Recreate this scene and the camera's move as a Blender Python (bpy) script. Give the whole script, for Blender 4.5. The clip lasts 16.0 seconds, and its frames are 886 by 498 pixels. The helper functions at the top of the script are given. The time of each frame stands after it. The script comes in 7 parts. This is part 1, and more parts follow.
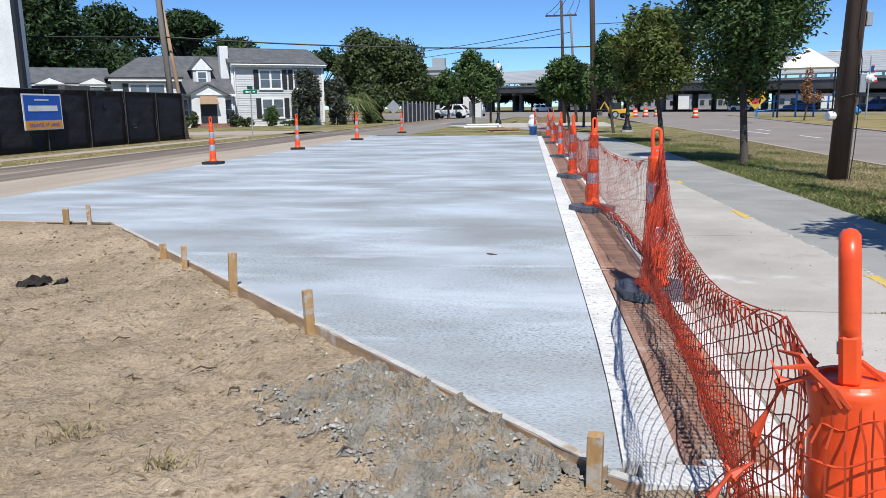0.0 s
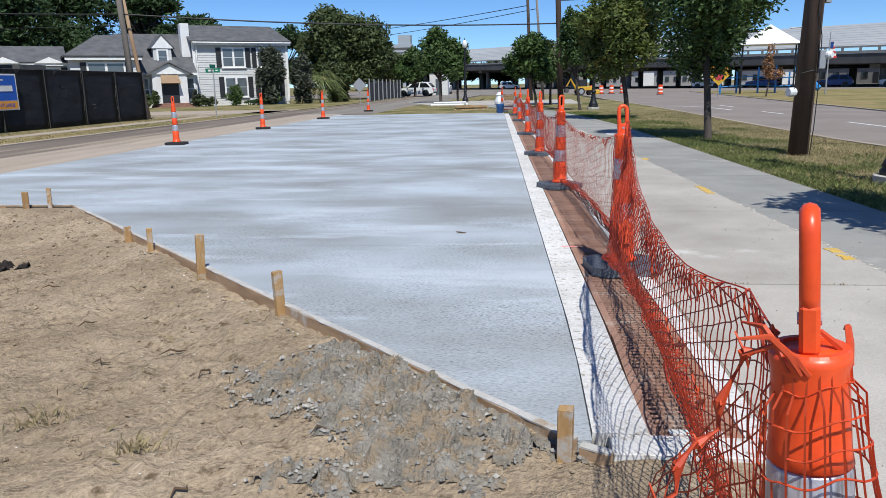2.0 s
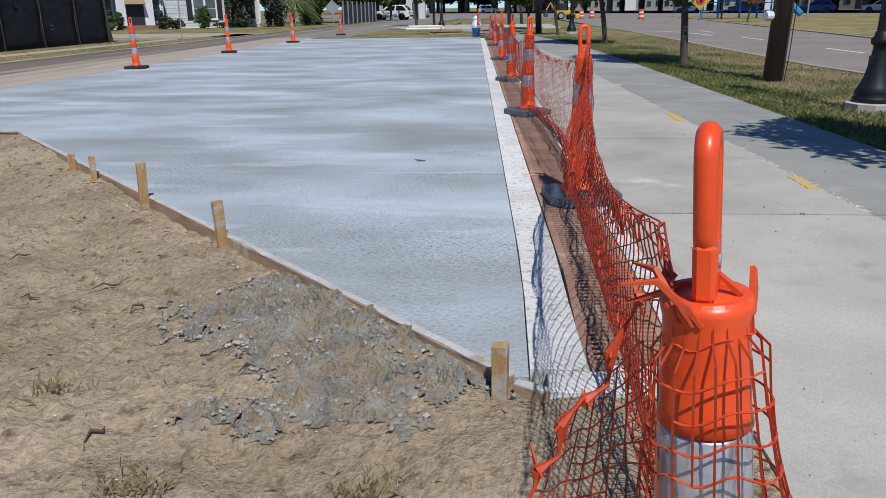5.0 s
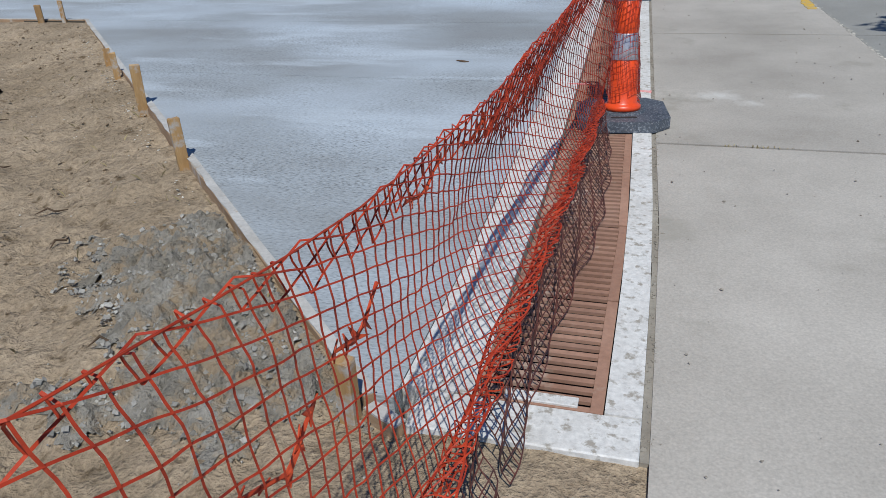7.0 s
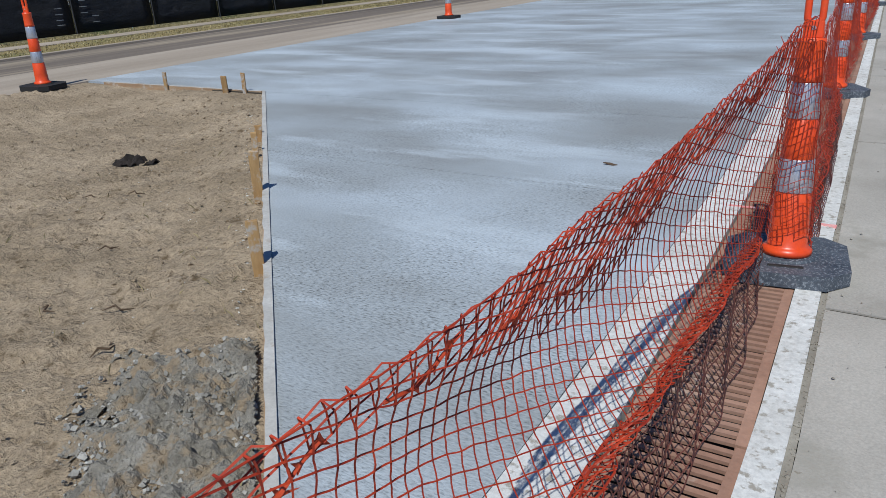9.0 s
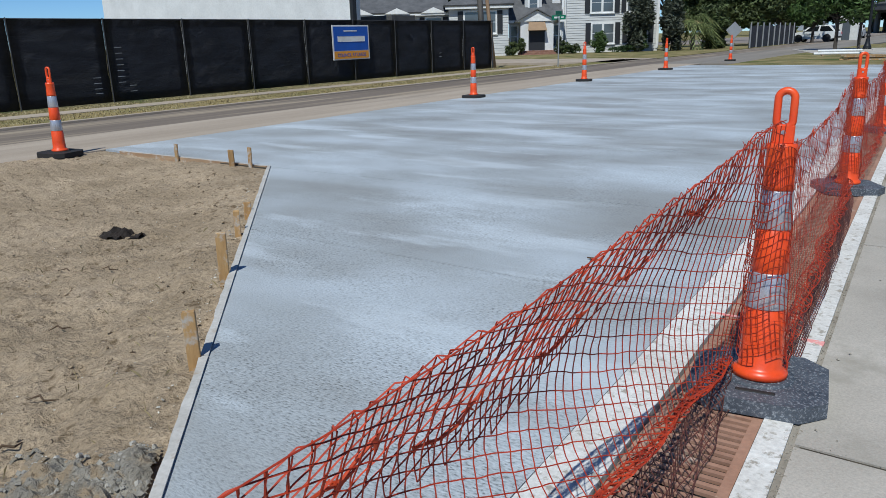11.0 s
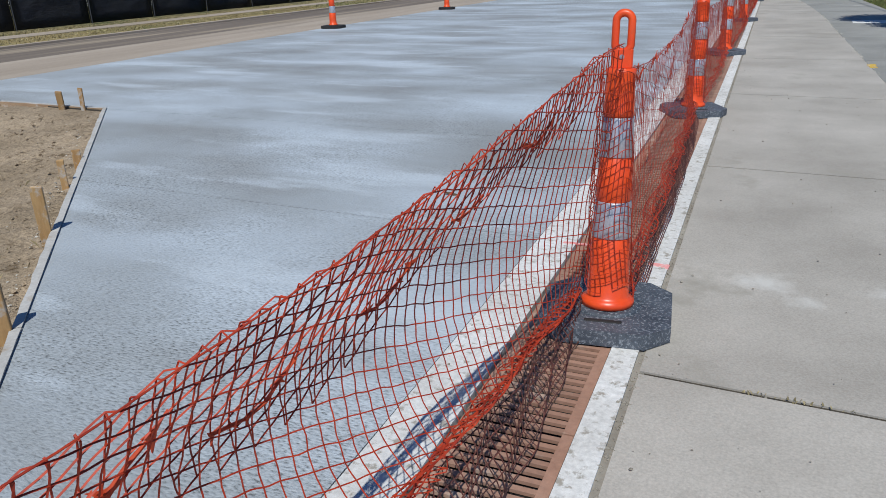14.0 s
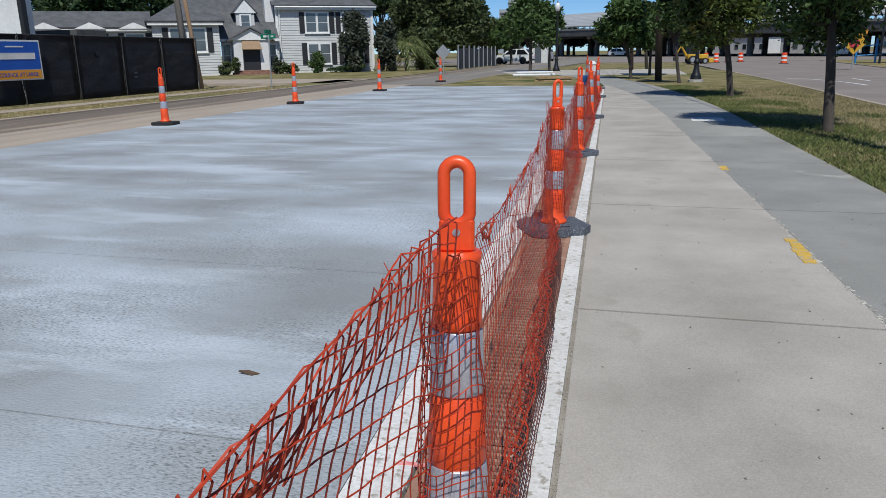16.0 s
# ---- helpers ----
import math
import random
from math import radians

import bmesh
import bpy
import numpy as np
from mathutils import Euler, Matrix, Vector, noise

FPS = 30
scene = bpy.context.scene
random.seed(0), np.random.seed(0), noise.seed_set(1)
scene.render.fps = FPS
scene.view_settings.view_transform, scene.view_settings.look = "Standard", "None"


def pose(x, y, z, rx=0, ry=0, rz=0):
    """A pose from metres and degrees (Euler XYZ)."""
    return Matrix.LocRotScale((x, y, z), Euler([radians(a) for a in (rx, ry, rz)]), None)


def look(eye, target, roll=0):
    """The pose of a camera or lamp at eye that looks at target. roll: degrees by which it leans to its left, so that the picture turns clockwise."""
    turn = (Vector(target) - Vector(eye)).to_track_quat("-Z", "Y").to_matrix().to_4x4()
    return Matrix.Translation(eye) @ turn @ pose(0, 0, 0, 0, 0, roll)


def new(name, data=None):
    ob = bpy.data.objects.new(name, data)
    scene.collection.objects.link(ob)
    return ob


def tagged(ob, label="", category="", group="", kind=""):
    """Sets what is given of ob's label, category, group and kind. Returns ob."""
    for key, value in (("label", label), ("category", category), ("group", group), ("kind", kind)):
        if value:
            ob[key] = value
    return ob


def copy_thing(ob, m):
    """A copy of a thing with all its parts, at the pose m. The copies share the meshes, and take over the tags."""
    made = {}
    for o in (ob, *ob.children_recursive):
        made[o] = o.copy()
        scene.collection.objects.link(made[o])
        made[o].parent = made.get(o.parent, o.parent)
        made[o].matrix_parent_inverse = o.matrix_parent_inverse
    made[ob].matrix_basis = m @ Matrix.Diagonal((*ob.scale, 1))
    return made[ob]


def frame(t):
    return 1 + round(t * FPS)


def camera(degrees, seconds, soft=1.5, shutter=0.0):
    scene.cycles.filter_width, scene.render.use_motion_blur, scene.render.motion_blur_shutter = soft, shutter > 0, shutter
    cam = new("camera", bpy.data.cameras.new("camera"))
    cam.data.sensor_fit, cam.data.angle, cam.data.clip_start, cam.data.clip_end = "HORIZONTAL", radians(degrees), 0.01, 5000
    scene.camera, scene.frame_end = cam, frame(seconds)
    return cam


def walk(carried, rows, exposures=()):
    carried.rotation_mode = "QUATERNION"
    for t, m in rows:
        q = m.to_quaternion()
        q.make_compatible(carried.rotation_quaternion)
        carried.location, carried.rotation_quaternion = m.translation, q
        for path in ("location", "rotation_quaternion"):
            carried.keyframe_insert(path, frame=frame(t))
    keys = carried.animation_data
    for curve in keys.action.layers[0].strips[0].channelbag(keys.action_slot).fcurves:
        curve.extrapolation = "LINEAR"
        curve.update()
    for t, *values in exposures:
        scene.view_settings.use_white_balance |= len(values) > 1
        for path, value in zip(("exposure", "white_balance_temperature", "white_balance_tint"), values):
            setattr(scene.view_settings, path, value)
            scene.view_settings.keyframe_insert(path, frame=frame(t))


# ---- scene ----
cam = camera(62.2, 16.0, 0.75)
PATH = [
    (0, (0.106, 0.184, 1.371), (-0.192, 2.125, 0.992), -0.8),
    (0.5, (0.1, 0.172, 1.373), (-0.187, 2.108, 0.961), -1.5),
    (1, (0.095, 0.16, 1.375), (-0.175, 2.096, 0.949), -1.0),
    (1.5, (0.098, 0.164, 1.375), (-0.149, 2.102, 0.947), -1.8),
    (2, (0.101, 0.17, 1.374), (-0.112, 2.11, 0.937), -1.1),
    (2.5, (0.098, 0.168, 1.374), (-0.13, 2.103, 0.921), -0.1),
    (3, (0.094, 0.166, 1.374), (-0.107, 2.103, 0.92), -0.3),
    (3.5, (0.096, 0.167, 1.372), (-0.086, 2.109, 0.927), -0.1),
    (4, (0.08, 0.126, 1.37), (-0.01, 2.031, 0.769), -0.4),
    (4.2, (0.101, 0.161, 1.365), (-0.002, 2.066, 0.764), -0.5),
    (6.3, (0.821, 0.912, 1.291), (0.342, 2.649, 0.423), -3.9),
    (6.5, (0.942, 1.04, 1.318), (0.363, 2.725, 0.409), -5.5),
    (7, (1.038, 1.286, 1.346), (0.514, 2.987, 0.434), -2.8),
    (7.5, (1.04, 1.564, 1.344), (0.44, 3.269, 0.487), -1.3),
    (8, (1.102, 1.773, 1.365), (0.374, 3.434, 0.522), -2.7),
    (8.5, (1.206, 1.999, 1.396), (0.31, 3.638, 0.682), -1.4),
    (9, (1.211, 2.183, 1.392), (0.199, 3.742, 0.656), -3.2),
    (9.2, (1.198, 2.27, 1.379), (0.179, 3.825, 0.642), -0.8),
    (11.3, (1.431, 2.644, 1.426), (0.31, 4.209, 0.882), -1.8),
    (11.5, (1.447, 2.654, 1.426), (0.385, 4.244, 0.841), -1.8),
    (12, (1.465, 2.68, 1.415), (0.471, 4.298, 0.787), -1.7),
    (12.5, (1.468, 2.662, 1.418), (0.471, 4.267, 0.761), -2.3),
    (13, (1.467, 2.645, 1.409), (0.435, 4.218, 0.732), -2.5),
    (13.5, (1.483, 2.704, 1.386), (0.524, 4.317, 0.695), -2.3),
    (14, (1.425, 2.863, 1.392), (0.618, 4.542, 0.664), -1.9),
    (14.5, (1.323, 3.159, 1.403), (0.776, 4.945, 0.688), -0.9),
    (15, (1.309, 3.481, 1.41), (0.703, 5.276, 0.769), -3.5),
    (15.5, (1.291, 3.813, 1.426), (0.748, 5.646, 0.838), -1.7),
    (16, (1.208, 4.133, 1.432), (0.72, 6.002, 0.915), -0.9),
]
walk(cam, [(t, look(eye, target, roll)) for t, eye, target, roll in PATH],
     [(0, 0.34, 6120, 7), (1.5, 0.20, 6120, 7), (3.5, 0.13, 6120, 8), (4.2, 0.05, 6100, 8), (6.3, -0.27, 5960, 6), (7.5, -0.25, 5960, 5), (9.2, -0.26, 5880, 4), (11.3, -0.17, 5920, 3), (14, -0.22, 5980, 5), (14.6, -0.44, 6040, 7), (16, -0.22, 6080, 6)])
# ---- light ----
SUN_DIR = Vector((-0.20, 0.64, -1.0)).normalized()
world = bpy.data.worlds.new("sky")
scene.world = world
world.use_nodes = True
wn = world.node_tree.nodes
sky = wn.new("ShaderNodeTexSky")
sky.sky_type = "NISHITA"
sky.sun_disc = False
sky.altitude = 3500
sky.sun_elevation = math.asin(-SUN_DIR.z)
sky.sun_rotation = math.atan2(-SUN_DIR.x, -SUN_DIR.y)
sky.air_density, sky.dust_density, sky.ozone_density = 1.0, 0.0, 5.0
wn["Background"].inputs["Strength"].default_value = 0.10
deep = wn.new("ShaderNodeMix")
deep.data_type, deep.blend_type = "RGBA", "MULTIPLY"
deep.inputs[0].default_value = 1.0
deep.inputs[7].default_value = (0.78, 0.92, 1.06, 1)
world.node_tree.links.new(sky.outputs[0], deep.inputs[6])
world.node_tree.links.new(deep.outputs[2], wn["Background"].inputs[0])
sun = new("sun", bpy.data.lights.new("sun", "SUN"))
sun.data.energy, sun.data.angle, sun.data.color = 4.5, radians(0.55), (1.0, 0.94, 0.85)
sun.matrix_world = look((0, 0, 40), Vector((0, 0, 40)) + SUN_DIR)

# ---- materials ----


def node(nt, kind, **inputs):
    n = nt.nodes.new(kind)
    for k, v in inputs.items():
        n.inputs[k.replace("_", " ")].default_value = v
    return n


def ramp(nt, fac, stops):
    r = nt.nodes.new("ShaderNodeValToRGB")
    while len(r.color_ramp.elements) < len(stops):
        r.color_ramp.elements.new(0.5)
    for e, (p, c) in zip(r.color_ramp.elements, stops):
        e.position, e.color = p, (*c, 1) if len(c) == 3 else c
    nt.links.new(fac, r.inputs[0])
    return r.outputs[0]


def noise_at(nt, coord, scale, detail=5, rough=0.6, stretch=(1, 1, 1), shift=0.0):
    m = nt.nodes.new("ShaderNodeMapping")
    m.inputs["Scale"].default_value = stretch
    m.inputs["Location"].default_value = (shift, shift * 1.7, shift * 0.3)
    nt.links.new(coord, m.inputs[0])
    n = node(nt, "ShaderNodeTexNoise", Scale=scale, Detail=detail, Roughness=rough)
    nt.links.new(m.outputs[0], n.inputs["Vector"])
    return n.outputs["Fac"]


def mix(nt, fac, a, b, kind="MIX"):
    m = nt.nodes.new("ShaderNodeMix")
    m.data_type, m.blend_type = "RGBA", kind
    for sock, v in ((m.inputs[0], fac), (m.inputs[6], a), (m.inputs[7], b)):
        if isinstance(v, (int, float)):
            sock.default_value = v
        elif isinstance(v, tuple):
            sock.default_value = (*v, 1)
        else:
            nt.links.new(v, sock)
    return m.outputs[2]


def surf(name, c1, c2, big=1.0, fine=30.0, rough=0.8, bump=0.15, dist=0.01, stretch=(1, 1, 1), metal=0.0, c3=None, spot=(0.6, 0.75), spot_scale=4.0, spot_stretch=(1, 1, 1), fine_mix=0.35, vary=0.0, local=False, spec=0.5, island=0.0, dark=0.55, trans=0.0, coarse=0.6):
    """A surface with two scales of variation, spots and relief, laid out by place."""
    m = bpy.data.materials.new(name)
    m.use_nodes = True
    nt = m.node_tree
    bsdf = nt.nodes["Principled BSDF"]
    if local:
        tc = nt.nodes.new("ShaderNodeTexCoord")
        pos = tc.outputs["Object"]
    else:
        pos = nt.nodes.new("ShaderNodeNewGeometry").outputs["Position"]
    a = noise_at(nt, pos, big, 6, 0.6, stretch)
    col = ramp(nt, a, [(0.32, c1), (0.68, c2)])
    f = noise_at(nt, pos, fine, 4, 0.7, stretch, 3.1)
    col = mix(nt, fine_mix, col, ramp(nt, f, [(0.3, (dark, dark, dark)), (0.7, (1.25, 1.25, 1.25))]), "MULTIPLY")
    if c3:
        s = noise_at(nt, pos, spot_scale, 5, 0.65, spot_stretch, 7.7)
        col = mix(nt, ramp(nt, s, [(spot[0], (0, 0, 0)), (spot[1], (1, 1, 1))]), col, c3)
    if vary:
        r = nt.nodes.new("ShaderNodeObjectInfo").outputs["Random"]
        col = mix(nt, 1.0, col, ramp(nt, r, [(0, (1 - vary,) * 3), (1, (1 + vary,) * 3)]), "MULTIPLY")
    if island:
        r = nt.nodes.new("ShaderNodeNewGeometry").outputs["Random Per Island"]
        col = mix(nt, 1.0, col, ramp(nt, r, [(0, (1 - island,) * 3), (1, (1 + island,) * 3)]), "MULTIPLY")
    nt.links.new(col, bsdf.inputs["Base Color"])
    bsdf.inputs["Roughness"].default_value = rough
    bsdf.inputs["Metallic"].default_value = metal
    bsdf.inputs["Specular IOR Level"].default_value = spec
    if bump:
        b = node(nt, "ShaderNodeBump", Strength=bump, Distance=dist)
        f2 = noise_at(nt, pos, fine * 0.33, 3, 0.6, stretch, 5.3)
        add = nt.nodes.new("ShaderNodeMath")
        add.operation = "MULTIPLY_ADD"
        add.inputs[1].default_value = coarse
        nt.links.new(f2, add.inputs[0])
        nt.links.new(f, add.inputs[2])
        nt.links.new(add.outputs[0], b.inputs["Height"])
        nt.links.new(b.outputs[0], bsdf.inputs["Normal"])
    if trans:
        t = nt.nodes.new("ShaderNodeBsdfTranslucent")
        nt.links.new(col, t.inputs[0])
        ms = nt.nodes.new("ShaderNodeMixShader")
        ms.inputs[0].default_value = trans
        nt.links.new(bsdf.outputs[0], ms.inputs[1])
        nt.links.new(t.outputs[0], ms.inputs[2])
        nt.links.new(ms.outputs[0], nt.nodes["Material Output"].inputs[0])
    return m


def slab_material():
    """Fresh concrete: drag-broom grain, pale curing-compound clouds, damp darker patches."""
    m = bpy.data.materials.new("fresh_concrete")
    m.use_nodes = True
    nt = m.node_tree
    bsdf = nt.nodes["Principled BSDF"]
    pos = nt.nodes.new("ShaderNodeNewGeometry").outputs["Position"]
    cloud = noise_at(nt, pos, 0.62, 4, 0.5, (0.8, 1.1, 1))
    col = ramp(nt, cloud, [(0.30, (0.29, 0.30, 0.305)), (0.44, (0.36, 0.385, 0.405)), (0.55, (0.42, 0.455, 0.49)), (0.68, (0.49, 0.54, 0.59))])
    streak = noise_at(nt, pos, 0.8, 5, 0.58, (0.5, 1.9, 1), 4.0)
    col = mix(nt, ramp(nt, streak, [(0.54, (0, 0, 0)), (0.60, (0.45, 0.45, 0.45)), (0.68, (0.7, 0.7, 0.7))]), col, (0.56, 0.61, 0.66))
    damp = noise_at(nt, pos, 0.6, 4, 0.55, (0.6, 1.4, 1), 6.0)
    col = mix(nt, ramp(nt, damp, [(0.50, (0, 0, 0)), (0.64, (0.55, 0.55, 0.55))]), col, (0.25, 0.25, 0.24))
    drag = noise_at(nt, pos, 84, 3, 0.6, (0.55, 1.3, 1), 1.0)
    wide = noise_at(nt, pos, 0.75, 3, 0.5, (0.8, 1.2, 1), 9.0)
    grain = mix(nt, ramp(nt, wide, [(0.38, (0.10, 0.10, 0.10)), (0.62, (1, 1, 1))]), (1.0, 1.0, 1.0), ramp(nt, drag, [(0.34, (0.40, 0.39, 0.37)), (0.43, (0.86, 0.86, 0.855)), (0.52, (1.02, 1.02, 1.02)), (0.66, (1.24, 1.24, 1.24))]))
    col = mix(nt, 1.0, col, grain, "MULTIPLY")
    nt.links.new(col, bsdf.inputs["Base Color"])
    bsdf.inputs["Roughness"].default_value = 0.62
    b = node(nt, "ShaderNodeBump", Strength=0.6, Distance=0.008)
    nt.links.new(drag, b.inputs["Height"])
    nt.links.new(b.outputs[0], bsdf.inputs["Normal"])
    return m


def plain(name, c, rough=0.5, metal=0.0, bump=0.0, emit=0.0):
    return surf(name, tuple(v * 0.9 for v in c), tuple(min(1, v * 1.08) for v in c), 3.0, 60.0, rough, bump, 0.003, metal=metal, fine_mix=0.2)


def glass(name, tint=(0.02, 0.025, 0.03)):
    m = bpy.data.materials.new(name)
    m.use_nodes = True
    b = m.node_tree.nodes["Principled BSDF"]
    b.inputs["Base Color"].default_value = (*tint, 1)
    b.inputs["Roughness"].default_value = 0.06
    b.inputs["Specular IOR Level"].default_value = 0.8
    return m



def stain(m, places, col):
    """Pale splashes of cement slurry on a surface, ragged at the rim."""
    nt = m.node_tree
    bsdf = nt.nodes["Principled BSDF"]
    old = bsdf.inputs["Base Color"].links[0].from_socket
    pos = nt.nodes.new("ShaderNodeNewGeometry").outputs["Position"]
    rag = noise_at(nt, pos, 7.0, 6, 0.7, (1, 1, 1), 2.2)
    for x, y, rx, ry in places:
        mp = nt.nodes.new("ShaderNodeMapping")
        mp.inputs["Location"].default_value = (-x / rx, -y / ry, 0)
        mp.inputs["Scale"].default_value = (1 / rx, 1 / ry, 0)
        nt.links.new(pos, mp.inputs[0])
        ln = nt.nodes.new("ShaderNodeVectorMath")
        ln.operation = "LENGTH"
        nt.links.new(mp.outputs[0], ln.inputs[0])
        k = nt.nodes.new("ShaderNodeMath")
        k.operation = "MULTIPLY_ADD"
        k.inputs[1].default_value = -0.45
        nt.links.new(ln.outputs["Value"], k.inputs[0])
        nt.links.new(rag, k.inputs[2])
        old = mix(nt, ramp(nt, k.outputs[0], [(0.20, (0, 0, 0)), (0.55, (0.7, 0.7, 0.7))]), old, col)
    nt.links.new(old, bsdf.inputs["Base Color"])


M_SLAB = slab_material()
M_WALK = surf("walk_concrete", (0.355, 0.325, 0.285), (0.51, 0.472, 0.422), 0.9, 110, 0.85, 0.3, 0.003, c3=(0.33, 0.305, 0.26), spot=(0.6, 0.72), spot_scale=1.6, fine_mix=0.45, vary=0.05)
M_WALK2 = surf("worn_walk_lane", (0.25, 0.245, 0.225), (0.36, 0.35, 0.325), 0.8, 110, 0.85, 0.3, 0.003, c3=(0.46, 0.44, 0.40), spot=(0.62, 0.74), spot_scale=1.3, fine_mix=0.45, vary=0.05)
stain(M_WALK, [(1.43, 6.2, 0.24, 0.20), (1.60, 6.05, 0.14, 0.14), (1.91, 6.27, 0.18, 0.13)], (0.62, 0.605, 0.57))
M_WHITE = surf("white_concrete", (0.60, 0.58, 0.55), (0.78, 0.77, 0.75), 2.2, 45, 0.8, 0.3, 0.004, c3=(0.36, 0.33, 0.285), spot=(0.55, 0.64), spot_scale=22.0, fine_mix=0.5, vary=0.06)
M_KERB = surf("dirty_joint", (0.24, 0.21, 0.17), (0.36, 0.33, 0.28), 3, 60, 0.9, 0.3, 0.004)
M_RUST = surf("rusty_iron", (0.28, 0.15, 0.10), (0.42, 0.25, 0.18), 2.0, 50, 0.85, 0.25, 0.002, c3=(0.45, 0.36, 0.29), spot=(0.58, 0.72), spot_scale=5, vary=0.1)
# joint fill: packed earth and the shade of the gap in one dark colour
M_SEAM = surf("packed_shaded_seam", (0.035, 0.030, 0.024), (0.085, 0.07, 0.05), 9, 60, 0.95, 0.3, 0.004)
M_PIT = plain("pit_shade", (0.015, 0.013, 0.012), 0.95)
M_DIRT = surf("sandy_soil", (0.33, 0.255, 0.172), (0.50, 0.392, 0.277), 1.3, 42, 0.95, 1.0, 0.026, c3=(0.16, 0.115, 0.07), spot=(0.56, 0.70), spot_scale=11, fine_mix=0.75, spec=0.1, coarse=1.2)
M_CLAY = surf("grey_clay", (0.22, 0.205, 0.18), (0.43, 0.41, 0.375), 4, 35, 0.95, 0.6, 0.012, island=0.25, fine_mix=0.5, spec=0.15)
M_CLAYBED = surf("clay_bed", (0.23, 0.205, 0.165), (0.42, 0.39, 0.34), 6, 55, 0.95, 1.0, 0.03, c3=(0.37, 0.29, 0.20), spot=(0.47, 0.58), spot_scale=8, fine_mix=0.5, spec=0.1)
M_FORM = surf("form_timber", (0.30, 0.19, 0.11), (0.45, 0.31, 0.19), 2.5, 30, 0.85, 0.3, 0.004, stretch=(1, 1, 6), c3=(0.50, 0.47, 0.42), spot=(0.55, 0.7), spot_scale=5)
M_FORMTOP = surf("form_top", (0.42, 0.40, 0.37), (0.55, 0.53, 0.50), 5, 50, 0.9, 0.3, 0.004, c3=(0.33, 0.25, 0.17), spot=(0.6, 0.7))
M_STAKE = surf("stake_pine", (0.33, 0.19, 0.075), (0.47, 0.30, 0.13), 7, 60, 0.8, 0.25, 0.003, stretch=(2, 2, 0.3), c3=(0.42, 0.39, 0.35), spot=(0.52, 0.64), spot_scale=9, vary=0.15)
M_ORANGE = surf("orange_plastic", (0.74, 0.065, 0.012), (0.86, 0.10, 0.018), 6, 45, 0.36, 0.06, 0.003, c3=(0.55, 0.10, 0.03), spot=(0.66, 0.8), spot_scale=11, fine_mix=0.2)
M_NET = surf("orange_net", (0.30, 0.024, 0.008), (0.58, 0.058, 0.015), 14, 60, 0.6, 0.0, fine_mix=0.4, trans=0.05)
# brighter copy of the same plastic, with sunlight put into its colour
M_NETLIT = surf("sunlit_net", (0.56, 0.060, 0.018), (0.74, 0.11, 0.035), 9, 60, 0.5, 0.0, fine_mix=0.25, trans=0.2)
# darker copy of the net colour, holding the shade beside the hem
M_NETSHADE = surf("shaded_net", (0.05, 0.022, 0.020), (0.16, 0.045, 0.028), 9, 60, 0.7, 0.0, fine_mix=0.4)
M_BAND = surf("reflective_band", (0.42, 0.43, 0.48), (0.60, 0.61, 0.66), 9, 120, 0.32, 0.25, 0.002, metal=0.45, c3=(0.24, 0.235, 0.25), spot=(0.54, 0.68), spot_scale=30, spot_stretch=(2, 2, 0.2), dark=0.6)
M_RUBBER = surf("speckled_rubber", (0.045, 0.055, 0.072), (0.10, 0.115, 0.14), 9, 90, 0.6, 0.5, 0.004, c3=(0.24, 0.26, 0.29), spot=(0.53, 0.62), spot_scale=80, fine_mix=0.6)
M_BLACKRUB = plain("tube_base_rubber", (0.018, 0.017, 0.017), 0.8)
M_YELLOW = surf("yellow_paint", (0.60, 0.38, 0.05), (0.72, 0.47, 0.08), 9, 60, 0.7, 0.2, 0.002, c3=(0.42, 0.38, 0.30), spot=(0.52, 0.60), spot_scale=16)
M_PINK = surf("pink_marking", (0.80, 0.25, 0.24), (0.85, 0.42, 0.40), 12, 60, 0.7, 0.1, 0.002, c3=(0.70, 0.66, 0.63), spot=(0.5, 0.62), spot_scale=25)
M_GRASS = surf("dry_lawn", (0.16, 0.14, 0.06), (0.34, 0.28, 0.145), 0.9, 40, 0.95, 0.8, 0.03, c3=(0.075, 0.10, 0.03), spot=(0.5, 0.66), spot_scale=0.45, fine_mix=0.55, spec=0.1)
M_STRAW = surf("straw_verge", (0.24, 0.19, 0.085), (0.34, 0.27, 0.13), 1.2, 30, 0.95, 0.6, 0.02, c3=(0.13, 0.14, 0.05), spot=(0.46, 0.64), spot_scale=0.35, fine_mix=0.5, spec=0.1)
M_ROAD = surf("old_road", (0.19, 0.17, 0.145), (0.27, 0.24, 0.21), 0.6, 60, 0.9, 0.3, 0.004, stretch=(1.5, 0.12, 1), fine_mix=0.3)
M_DARKROAD = surf("worn_asphalt", (0.125, 0.10, 0.080), (0.215, 0.175, 0.14), 0.9, 70, 0.9, 0.3, 0.004, stretch=(2, 0.08, 1), c3=(0.33, 0.27, 0.20), spot=(0.50, 0.66), spot_scale=1.1, spot_stretch=(2, 0.10, 1), fine_mix=0.4)
M_TANROAD = surf("sandy_shoulder", (0.33, 0.27, 0.21), (0.43, 0.36, 0.29), 0.9, 60, 0.95, 0.4, 0.006, stretch=(1.5, 0.15, 1), c3=(0.24, 0.20, 0.16), spot=(0.6, 0.75), spot_scale=0.7, spot_stretch=(2, 0.2, 1))
M_ASPH = surf("right_road", (0.205, 0.172, 0.15), (0.275, 0.235, 0.205), 0.4, 60, 0.9, 0.3, 0.004, fine_mix=0.25)
M_PAINTW = plain("white_paint", (0.74, 0.73, 0.70), 0.6)
